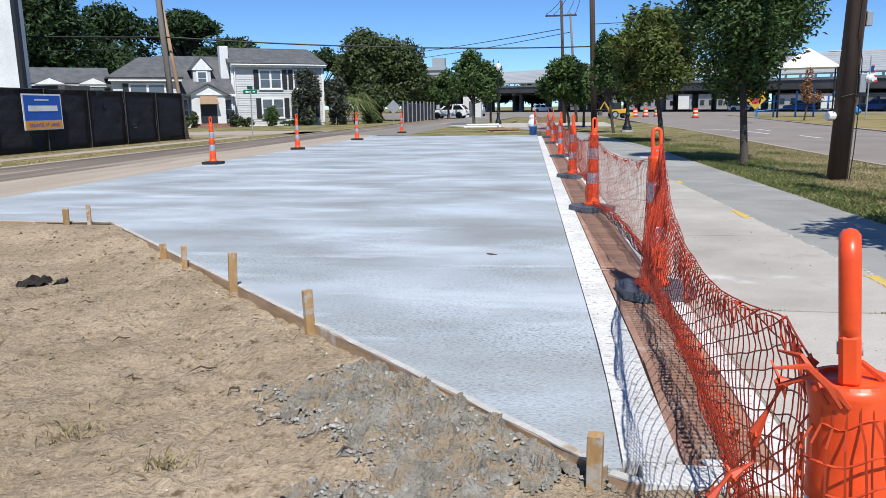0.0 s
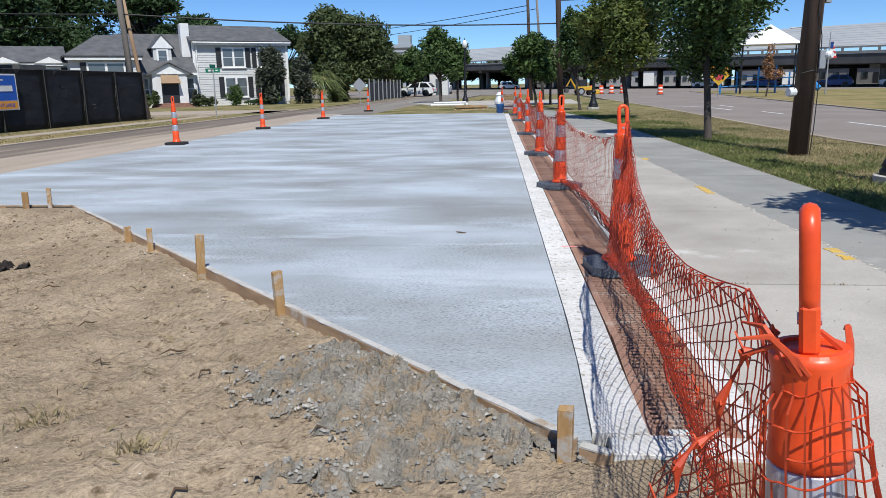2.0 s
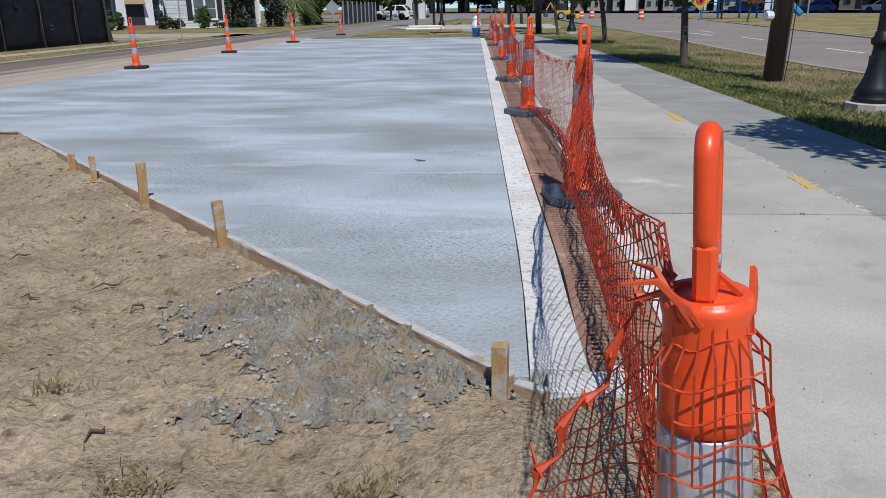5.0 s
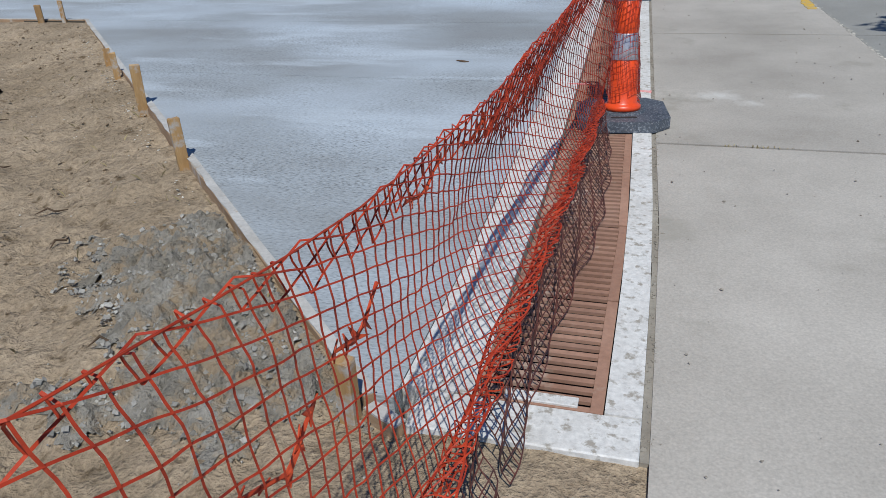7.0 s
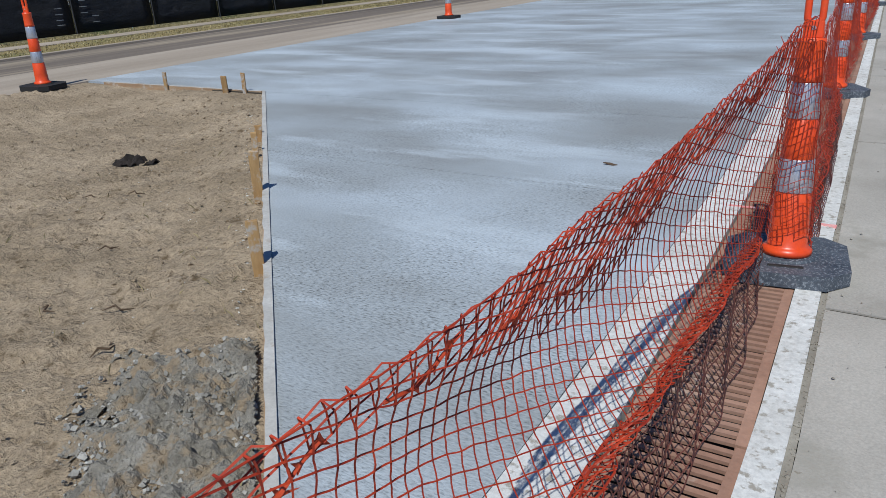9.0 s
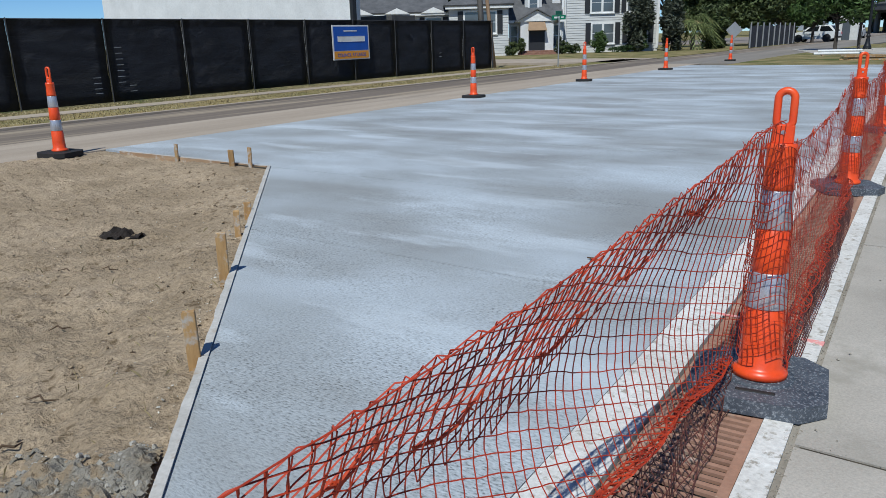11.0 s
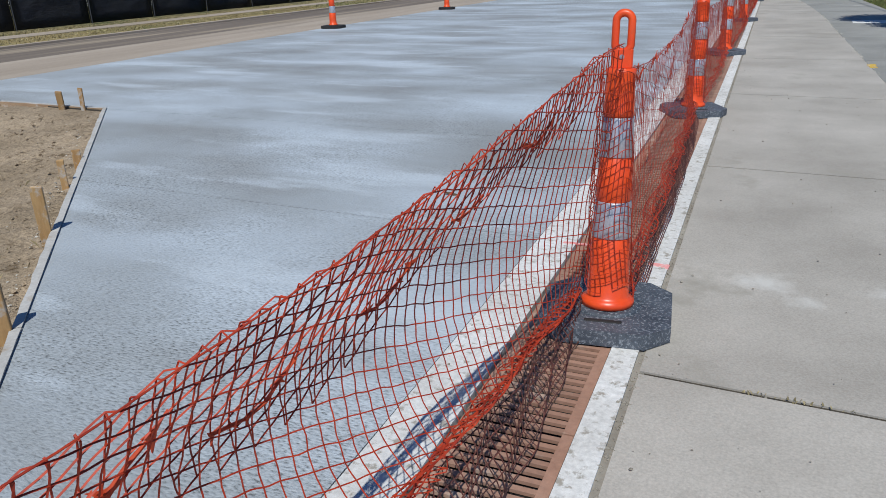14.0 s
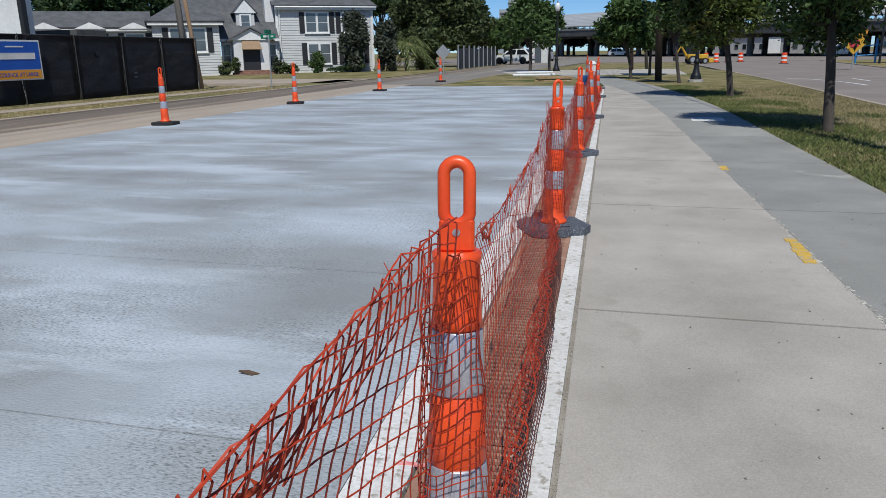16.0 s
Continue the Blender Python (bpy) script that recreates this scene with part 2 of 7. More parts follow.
M_FENCE = surf("black_screen", (0.018, 0.020, 0.027), (0.040, 0.043, 0.056), 1.2, 14, 0.7, 0.6, 0.03, stretch=(1, 1, 3.5), c3=(0.045, 0.045, 0.055), spot=(0.58, 0.7), spot_scale=2.2, spot_stretch=(0.5, 0.5, 6), fine_mix=0.4)
M_POST = plain("fence_post", (0.045, 0.046, 0.052), 0.75)
M_SIGNBLUE = plain("sign_blue", (0.012, 0.09, 0.44), 0.45)
M_SIGNORG = plain("sign_orange", (0.75, 0.31, 0.03), 0.5)
M_SIDING = surf("white_siding", (0.52, 0.53, 0.53), (0.62, 0.62, 0.61), 0.8, 30, 0.65, 0.1, 0.004, fine_mix=0.15)
M_TRIM = plain("white_trim", (0.80, 0.80, 0.79), 0.55)
M_SHINGLE = surf("grey_shingles", (0.075, 0.077, 0.082), (0.135, 0.135, 0.142), 1.6, 14, 0.9, 0.5, 0.03, fine_mix=0.5)
M_SHUTTER = plain("black_shutter", (0.02, 0.022, 0.027), 0.6)
M_GLASS = glass("window_glass", (0.10, 0.115, 0.13))
M_DARKGLASS = glass("car_glass")
M_BRICKP = surf("painted_brick", (0.66, 0.66, 0.66), (0.78, 0.78, 0.78), 1.0, 16, 0.7, 0.4, 0.01, fine_mix=0.25)
M_STEP = surf("brick_steps", (0.20, 0.10, 0.07), (0.30, 0.17, 0.12), 3, 20, 0.9, 0.4, 0.01)
M_AWN = plain("tan_awning", (0.30, 0.20, 0.12), 0.8)
M_BARK = surf("grey_bark", (0.035, 0.03, 0.025), (0.075, 0.062, 0.052), 4, 25, 0.95, 0.8, 0.02, stretch=(1, 1, 0.25))
M_POLE = surf("creosote_pole", (0.045, 0.028, 0.02), (0.095, 0.062, 0.045), 3, 40, 0.85, 0.6, 0.01, stretch=(2, 2, 0.08), c3=(0.14, 0.10, 0.08), spot=(0.6, 0.75), spot_scale=6, spot_stretch=(3, 3, 0.1))
M_POLEGREY = surf("weathered_pole", (0.14, 0.125, 0.11), (0.23, 0.205, 0.18), 2, 30, 0.9, 0.5, 0.01, stretch=(2, 2, 0.1))
M_POLETAN = surf("new_pole", (0.28, 0.18, 0.11), (0.40, 0.28, 0.18), 2, 30, 0.9, 0.5, 0.01, stretch=(2, 2, 0.1))
M_LAMP = plain("black_lamp_iron", (0.012, 0.013, 0.016), 0.5, 0.2)
M_GLOBE = plain("lamp_globe", (0.75, 0.76, 0.76), 0.3)
M_STEEL = plain("galvanised_steel", (0.40, 0.41, 0.42), 0.5, 0.5)
M_GREENSIGN = plain("green_sign", (0.01, 0.16, 0.085), 0.5)
M_WIRE = plain("black_wire", (0.012, 0.012, 0.014), 0.6)
M_DECK = surf("overpass_concrete", (0.20, 0.195, 0.185), (0.29, 0.285, 0.27), 0.25, 6, 0.9, 0.2, 0.02, fine_mix=0.3, c3=(0.13, 0.125, 0.12), spot=(0.58, 0.75), spot_scale=0.3, spot_stretch=(1, 1, 0.3))
# dark tone carries the shade below the deck; also serves dark roofs
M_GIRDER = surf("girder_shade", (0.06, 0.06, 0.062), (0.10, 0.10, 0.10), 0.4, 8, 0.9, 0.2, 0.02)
M_ROOFMETAL = surf("metal_roof", (0.34, 0.35, 0.36), (0.43, 0.44, 0.45), 0.2, 5, 0.6, 0.1, 0.02, stretch=(0.2, 0.2, 4))
M_FARWHITE = plain("far_white_wall", (0.62, 0.62, 0.60), 0.8)
M_TOWER = plain("far_tower", (0.33, 0.36, 0.40), 0.8)
M_CHIPS = surf("pale_stone", (0.40, 0.37, 0.32), (0.56, 0.53, 0.47), 9, 60, 0.9, 0.3, 0.004, island=0.3)
M_TWIG = surf("dry_twig", (0.07, 0.045, 0.025), (0.14, 0.09, 0.055), 9, 60, 0.95, 0.3, 0.004)
M_RAG = surf("dark_rag", (0.035, 0.028, 0.025), (0.075, 0.06, 0.052), 9, 60, 0.95, 0.4, 0.006)
M_PIPE = plain("white_pipe", (0.74, 0.75, 0.75), 0.4)
M_BLUEBIN = plain("blue_plastic", (0.03, 0.12, 0.34), 0.45)
M_CATERP = plain("machine_yellow", (0.62, 0.36, 0.03), 0.45)
M_TYRE = plain("tyre_rubber", (0.015, 0.015, 0.016), 0.85)
M_CARWHITE = plain("car_white", (0.76, 0.77, 0.78), 0.25)
M_CARSILVER = plain("car_silver", (0.55, 0.57, 0.60), 0.25, 0.4)
M_CARBLUE = plain("car_blue", (0.02, 0.06, 0.22), 0.25, 0.2)
M_CARDARK = plain("black_trim", (0.02, 0.02, 0.022), 0.5)
M_REDLAMP = plain("red_lamp", (0.5, 0.02, 0.02), 0.3)
M_LIGHTLENS = plain("headlamp_lens", (0.7, 0.72, 0.75), 0.15)
M_TENT = plain("white_canopy", (0.78, 0.78, 0.78), 0.6)
M_PLAYBLUE = plain("play_blue", (0.03, 0.20, 0.50), 0.45)
M_FLAGRED = plain("flag_red", (0.50, 0.05, 0.06), 0.8)
M_BROWNLEAF = surf("dead_leaf", (0.25, 0.12, 0.05), (0.36, 0.19, 0.09), 5, 30, 0.9, 0.0, island=0.35)


def leafmat(name, a, b, yellow=None):
    return surf(name, a, b, 0.8, 9.0, 0.6, 0.0, fine_mix=0.35, island=0.45, c3=yellow, spot=(0.58, 0.7), spot_scale=1.2, spec=0.35, trans=0.2)


M_LEAF = leafmat("street_tree_leaf", (0.045, 0.085, 0.022), (0.085, 0.135, 0.035))
M_LEAFY = leafmat("yellowing_leaf", (0.07, 0.10, 0.02), (0.12, 0.15, 0.03), (0.24, 0.17, 0.03))
M_LEAFD = leafmat("dark_oak_leaf", (0.022, 0.048, 0.016), (0.05, 0.085, 0.026))
M_LEAFO = leafmat("olive_leaf", (0.055, 0.08, 0.025), (0.105, 0.13, 0.05))
M_LEAFG = leafmat("grey_shrub_leaf", (0.05, 0.062, 0.04), (0.09, 0.10, 0.07))
M_PALM = leafmat("palm_leaf", (0.10, 0.14, 0.045), (0.20, 0.23, 0.09), (0.30, 0.24, 0.12))
M_BLADE = leafmat("grass_blade", (0.13, 0.17, 0.055), (0.26, 0.28, 0.10))
M_DRYBLADE = leafmat("dry_blade", (0.30, 0.25, 0.13), (0.48, 0.40, 0.23))

# ---- building helpers ----


def mesh_of(name, verts, faces, mat, smooth=False):
    me = bpy.data.meshes.new(name)
    me.from_pydata([tuple(v) for v in verts], [], [tuple(f) for f in faces])
    me.update()
    if mat:
        me.materials.append(mat)
    if smooth:
        for p in me.polygons:
            p.use_smooth = True
    return me


def finish(bm, name, mat, smooth=False):
    bmesh.ops.recalc_face_normals(bm, faces=bm.faces)
    me = bpy.data.meshes.new(name)
    bm.to_mesh(me)
    bm.free()
    if mat:
        me.materials.append(mat)
    if smooth:
        for p in me.polygons:
            p.use_smooth = True
    return me


def part(name, bm, mat, parent=None, label="", smooth=False, at=None):
    me = bm if isinstance(bm, bpy.types.Mesh) else finish(bm, name, mat, smooth)
    ob = new(name, me)
    ob.parent = parent
    if at is not None:
        ob.matrix_basis = at
    if label:
        tagged(ob, label)
    return ob


def empty(name, m, label, category, group="", kind=""):
    ob = new(name)
    ob.matrix_basis = m
    ob.empty_display_size = 0.1
    return tagged(ob, label, category, group, kind)


def box(bm, x0, x1, y0, y1, z0, z1, bevel=0.0, m=None):
    r = bmesh.ops.create_cube(bm, size=1.0)
    vs = r["verts"]
    for v in vs:
        v.co = Vector((x0 + (v.co.x + 0.5) * (x1 - x0), y0 + (v.co.y + 0.5) * (y1 - y0), z0 + (v.co.z + 0.5) * (z1 - z0)))
    if m is not None:
        bmesh.ops.transform(bm, matrix=m, verts=vs)
    if bevel:
        es = list({e for v in vs for e in v.link_edges})
        bmesh.ops.bevel(bm, geom=es, offset=bevel, segments=1, affect="EDGES")
    return bm


def boxm(*a, **k):
    return box(bmesh.new(), *a, **k)


def prism(bm, pts, d0, d1, m):
    """A flat outline (u, v) pushed from d0 to d1 along the third axis, placed by m."""
    lo = [bm.verts.new(m @ Vector((u, v, d0))) for u, v in pts]
    hi = [bm.verts.new(m @ Vector((u, v, d1))) for u, v in pts]
    n = len(pts)
    bm.faces.new(lo)
    bm.faces.new(hi)
    for i in range(n):
        bm.faces.new((lo[i], lo[(i + 1) % n], hi[(i + 1) % n], hi[i]))
    return bm


def lathe(bm, prof, seg=20, centre=(0, 0, 0)):
    rings = []
    for r, z in prof:
        rings.append([bm.verts.new((centre[0] + r * math.cos(6.2832 * i / seg), centre[1] + r * math.sin(6.2832 * i / seg), centre[2] + z)) for i in range(seg)])
    for a, b in zip(rings, rings[1:]):
        for i in range(seg):
            bm.faces.new((a[i], a[(i + 1) % seg], b[(i + 1) % seg], b[i]))
    bm.faces.new(rings[0])
    bm.faces.new(rings[-1])
    return bm


def tube(bm, pts, radii, seg=8):
    """A round bar along a line of points, with its radius at each."""
    pts = [Vector(p) for p in pts]
    if isinstance(radii, (int, float)):
        radii = [radii] * len(pts)
    rings = []
    for i, p in enumerate(pts):
        d = (pts[min(i + 1, len(pts) - 1)] - pts[max(i - 1, 0)]).normalized()
        u = d.orthogonal().normalized() if abs(d.z) > 0.9 else d.cross(Vector((0, 0, 1))).normalized()
        w = d.cross(u)
        rings.append([bm.verts.new(p + radii[i] * (math.cos(6.2832 * k / seg) * u + math.sin(6.2832 * k / seg) * w)) for k in range(seg)])
    for a, b in zip(rings, rings[1:]):
        for i in range(seg):
            bm.faces.new((a[i], a[(i + 1) % seg], b[(i + 1) % seg], b[i]))
    bm.faces.new(rings[0])
    bm.faces.new(rings[-1])
    return bm


def strip(left, right, ys, z0, z1, name, mat):
    """A thick strip along y between two edge functions."""
    vs, fs = [], []
    for y in ys:
        a, b = left(y), right(y)
        vs += [(a, y, z0), (b, y, z0), (b, y, z1), (a, y, z1)]
    n = len(ys)
    for i in range(n - 1):
        p, q = 4 * i, 4 * i + 4
        fs += [(p + 3, p + 2, q + 2, q + 3), (p, p + 3, q + 3, q), (p + 2, p + 1, q + 1, q + 2), (p + 1, p, q, q + 1)]
    fs += [(0, 1, 2, 3), (4 * n - 1, 4 * n - 2, 4 * n - 3, 4 * n - 4)]
    return mesh_of(name, vs, fs, mat)


def steps(a, b, d):
    n = max(1, round((b - a) / d))
    return [a + (b - a) * i / n for i in range(n + 1)]

# ---- the large structure ----


def drift(y):
    """The gutter's slow bend to the left along the street."""
    return -0.036 * max(0.0, y - 4.0)


def slab_right(y):
    return 0.38 + drift(y)


def walk_left(y):
    return 1.10 + drift(y) - max(0.0, y - 34) ** 2 * 0.012


def walk_right(y):
    return 3.98 + drift(y) - max(0.0, y - 21) ** 2 * 0.0042


def walk_mid(y):
    return 2.78 + drift(y) * 1.45 - max(0.0, y - 21) ** 2 * 0.0045


def form_x(y):
    """The slanting edge of the fresh slab."""
    return 0.33 - (y - 2.86) * 0.995


def structure(ob, label="", category=""):
    return tagged(ob, label, category, kind="structure")


def road_left(y):
    return 7.35 + max(0.0, 17 - y) * 0.14 - max(0.0, y - 40) * 0.02


def road_right(y):
    return 14.6 + max(0.0, y - 28) * 0.09 + max(0.0, 22 - y) * 0.1


# ground, one sheet out to the horizon
bm = bmesh.new()
lines = [-1600, -300, -90, -40, -17.3, -9.2, 4.1, 20, 60, 200, 1600]
vs = [(x, y, -0.30 if (-9.3 < x < 4.2 and -60 < y < 9) else -0.11) for y in [-1600, -200, -40, -8, 8.9, 60, 140, 400, 1600] for x in lines]
nx = len(lines)
fs = [(j * nx + i, j * nx + i + 1, (j + 1) * nx + i + 1, (j + 1) * nx + i) for j in range(8) for i in range(nx - 1)]
structure(new("ground", mesh_of("ground", vs, fs, M_GRASS)), "flat dry lawn reaching to the horizon", "ground")

# fresh slab in bands with saw joints
slab = structure(empty("road_slab", Matrix(), "freshly poured pale grey concrete road slab with broom grain", "concrete slab"))
cuts = [2.86, 6.40, 8.62] + [8.62 + 3.05 * k for k in range(1, 10)]
for a, b in zip(cuts, cuts[1:]):
    left = form_x if b < 8.7 else (lambda y: -8.95)
    part("slab_panel", strip(left, slab_right, [a + 0.005] + steps(a, b, 1.0)[1:-1] + [b - 0.005], -0.16, 0.0, "slab_panel", M_SLAB), None, slab)
part("slab_bed", strip(lambda y: form_x(y) if y < 8.6 else -8.93, lambda y: slab_right(y) - 0.01, [2.95, 8.55, 8.65, 36.0], -0.2, -0.006, "slab_bed", M_SEAM), None, slab)

# trench drain: pale concrete haunches with a rusted grate between
trench = structure(empty("trench_drain", Matrix(), "trench drain with white concrete edges and rusty iron grating", "drain"))
for a, b in zip(steps(2.92, 35, 3.05), steps(2.92, 35, 3.05)[1:]):
    part("edge_panel", strip(lambda y: slab_right(y) + 0.006, lambda y: (0.59 if y > 3.2 else 0.61) + drift(y), [a + 0.003] + steps(a, b, 0.8)[1:-1] + [b - 0.003], -0.16, 0.004, "edge_panel", M_WHITE), None, trench)
    part("edge_panel", strip(lambda y: 0.975 + drift(y), lambda y: 1.075 + drift(y), [a + 0.003] + steps(a, b, 0.8)[1:-1] + [b - 0.003], -0.16, 0.004, "edge_panel", M_WHITE), None, trench)
part("end_collar", boxm(0.45, 1.075, 2.755, 2.917, -0.16, 0.004, 0.004), M_WHITE, trench)
# channel floor near black: its colour stands in for shade under the grate
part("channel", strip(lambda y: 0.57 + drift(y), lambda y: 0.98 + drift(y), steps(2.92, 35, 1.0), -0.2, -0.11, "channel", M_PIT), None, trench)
part("dirt_seam", strip(lambda y: 1.076 + drift(y), lambda y: walk_left(y) + 0.002, steps(2.76, 34, 1.0), -0.16, -0.004, "dirt_seam", M_KERB), None, trench)

bm = bmesh.new()
box(bm, -0.192, -0.150, 0, 0.606, -0.035, 0.0)
box(bm, 0.140, 0.176, 0, 0.606, -0.035, 0.0)
frame_mesh = finish(bm, "grate", M_RUST)
slat_mesh = finish(box(bmesh.new(), -0.1495, 0.1395, 0, 0.021, -0.013, -0.001), "slat", M_RUST)
bm = bmesh.new()
box(bm, -0.192, -0.150, 0, 0.606, -0.035, 0.0)
box(bm, 0.140, 0.176, 0, 0.606, -0.035, 0.0)
for k in range(14):
    box(bm, -0.1495, 0.1395, 0.002 + k * 0.0435, 0.023 + k * 0.0435, -0.013, -0.001)
grate_mesh = finish(bm, "grate", M_RUST)
for k in range(52):
    y = 2.925 + 0.613 * k
    tilt = math.degrees(math.atan(0.036)) if y > 4 else 0
    grate = part("grate", frame_mesh if k < 16 else grate_mesh, None, trench, at=pose(0.795 + drift(y), y, -0.004, 0, 0, tilt))
    if k < 16:
        for j in range(14):
            part("slat", slat_mesh, None, grate, at=pose(0, 0.002 + j * 0.0435, 0))
part("label_plate", boxm(0.69, 0.90, 2.935, 2.975, -0.006, 0.004, 0.002), M_WHITE, trench, "white plate lying on the grate end")

# walkway in panels, older and browner than the slab
walk_base = structure(empty("pavement", Matrix(), "wide greyish concrete footway in large jointed panels", "pavement"))
edges = [-8.6, -3.5, -0.3, 2.12, 5.22, 8.18] + [8.18 + 3.05 * k for k in range(1, 16)]
for a, b in zip(edges, edges[1:]):
    span = [a + 0.011] + steps(a, b, 1.0)[1:-1] + [b - 0.011]
    part("walk_panel", strip(lambda y: walk_left(max(y, 4.0)), lambda y: walk_mid(y) - 0.001, span, -0.12, 0.0, "walk_panel", M_WALK), None, walk_base)
    part("walk_panel", strip(lambda y: walk_mid(y) + 0.001, walk_right, span, -0.12, 0.0, "walk_panel", M_WALK2), None, walk_base)
part("joint_fill", strip(lambda y: walk_left(max(y, 4.0)) + 0.02, lambda y: walk_right(y) - 0.02, steps(-8.5, 50, 2.0), -0.13, -0.007, "joint_fill", M_SEAM), None, walk_base)


def dash(y0, y1, x0):
    bm = bmesh.new()
    n = 7
    for i in range(n):
        a = y0 + (y1 - y0) * i / n
        w = 0.05 + random.uniform(-0.018, 0.006)
        if random.random() < 0.85:
            box(bm, x0 - w, x0 + 0.05 + random.uniform(-0.015, 0.004), a, a + (y1 - y0) / n - 0.001, 0.0, 0.004)
    return structure(part("lane_dash", bm, M_YELLOW), "worn yellow painted dash on the footway", "road marking")


dash(5.95, 6.36, 2.62)
dash(9.42, 10.12, 2.42)
dash(13.5, 13.9, 2.3)
bm = boxm(2.35, 3.0, 20.2, 20.9, -0.05, 0.005, 0.004)
structure(part("utility_cover", bm, M_WHITE), "pale square utility cover in the footway", "utility cover")
for x0, x1, y, dy in ((0.44, 0.60, 6.36, 0.03), (0.90, 1.0, 6.22, 0.035)):
    bm = bmesh.new()
    for i in range(6):
        a = x0 + (x1 - x0) * i / 6
        box(bm, a, a + (x1 - x0) / 6, y + 0.004 * random.random() + 0.004 * i * (1 if x0 < 0.5 else -1), y + dy - 0.006 * random.random(), 0.0, 0.007)
    structure(part("paint_mark", bm, M_PINK), "pink sprayed survey mark on the white edge", "paint mark")

# verge between footway and the second road, and that road
structure(new("verge", strip(lambda y: walk_right(y) + 0.003, lambda y: road_left(y) - 0.16, steps(-12, 60, 1.5), -0.2, -0.02, "verge", M_GRASS)), "patchy half-dry grass verge", "grass verge")
structure(new("kerb", strip(lambda y: road_left(y) - 0.155, lambda y: road_left(y), steps(-12, 90, 3), -0.2, -0.005, "kerb", M_TANROAD)), "low pale kerb along the road", "kerb")
structure(new("road_far_side", strip(road_left, road_right, steps(-30, 150, 4), -0.2, -0.06, "road_far_side", M_ASPH)), "grey-brown two lane road surface", "road")
structure(new("kerb_far", strip(road_right, lambda y: road_right(y) + 0.15, steps(-30, 150, 4), -0.2, -0.01, "kerb_far", M_TANROAD)), "low pale kerb beside the field", "kerb")
structure(new("field", strip(lambda y: road_right(y) + 0.15, lambda y: road_right(y) + 60, steps(-30, 96, 6), -0.2, -0.03, "field", M_STRAW)), "mown field of yellow-green grass", "grass")
for y in (14, 23, 32, 41):
    x = 10.6 + max(0, y - 30) * 0.05
    structure(part("lane_line", boxm(x - 0.06, x + 0.06, y, y + 2.6, -0.06, -0.055), M_PAINTW), "white painted lane dash", "road marking")
bm = bmesh.new()
arc = [(8.3 + 1.6 * math.sin(a), 37 + 7 * math.cos(a)) for a in [0.2 * i for i in range(9)]]
for (xa, ya), (xb, yb) in zip(arc, arc[1:]):
    prism(bm, [(xa, ya), (xa + 0.13, ya), (xb + 0.13, yb), (xb, yb)], -0.06, -0.055, Matrix())
structure(part("lane_curve", bm, M_PAINTW), "curved white painted edge line", "road marking")

# the old street beyond the slab
structure(new("road_shoulder", strip(lambda y: -11.1, lambda y: -8.955, steps(-40, 38, 6), -0.2, -0.004, "road_shoulder", M_TANROAD)), "sandy tan shoulder beside the fresh slab", "road")
structure(new("road_old", strip(lambda y: -13.4, lambda y: -11.103, steps(-40, 200, 8), -0.2, -0.006, "road_old", M_DARKROAD)), "worn dark asphalt lane with tyre tracks", "road")
structure(new("road_end", strip(lambda y: -11.1, lambda y: -7.4 + max(0, y - 48) * 0.05, steps(38.02, 200, 8), -0.2, -0.006, "road_end", M_ROAD)), "grey-brown road running on past the slab", "road")
structure(new("kerb_old", strip(lambda y: -13.62, lambda y: -13.405, steps(-40, 44, 4), -0.2, 0.04, "kerb_old", M_TANROAD)), "low sandy kerb along the old street", "kerb")
structure(new("verge_dry", strip(lambda y: -15.2, lambda y: -13.625, steps(-40, 44, 4), -0.2, 0.03, "verge_dry", M_STRAW)), "dry yellow grass verge beside the kerb", "grass verge")
structure(new("path_narrow", strip(lambda y: -16.0, lambda y: -15.203, steps(-40, 36, 4), -0.2, 0.045, "path_narrow", M_TANROAD)), "narrow pale concrete path along the fence", "path")
structure(new("verge_fence", strip(lambda y: -17.4, lambda y: -16.003, steps(-40, 36, 4), -0.2, 0.03, "verge_fence", M_GRASS)), "green weeds along the fence foot", "grass verge")
structure(new("side_street", strip(lambda y: -70 , lambda y: -13.63, [39.5, 42, 45.5], -0.2, 0.03, "side_street", M_TANROAD)), "pale side street joining the main street", "road")
structure(new("island", strip(lambda y: -7.4 + max(0, y - 48) * 0.05, lambda y: walk_left(min(y, 50)) - 0.01, steps(36.2, 75, 3), -0.2, 0.0, "island", M_GRASS)), "grass and bare earth beyond the slab's end", "grass")
structure(new("plaza", strip(lambda y: -6 - (y - 50) * 0.3, lambda y: 4 , steps(50, 62, 3), -0.2, 0.012, "plaza", M_WALK)), "pale paved area beyond the footway", "pavement")


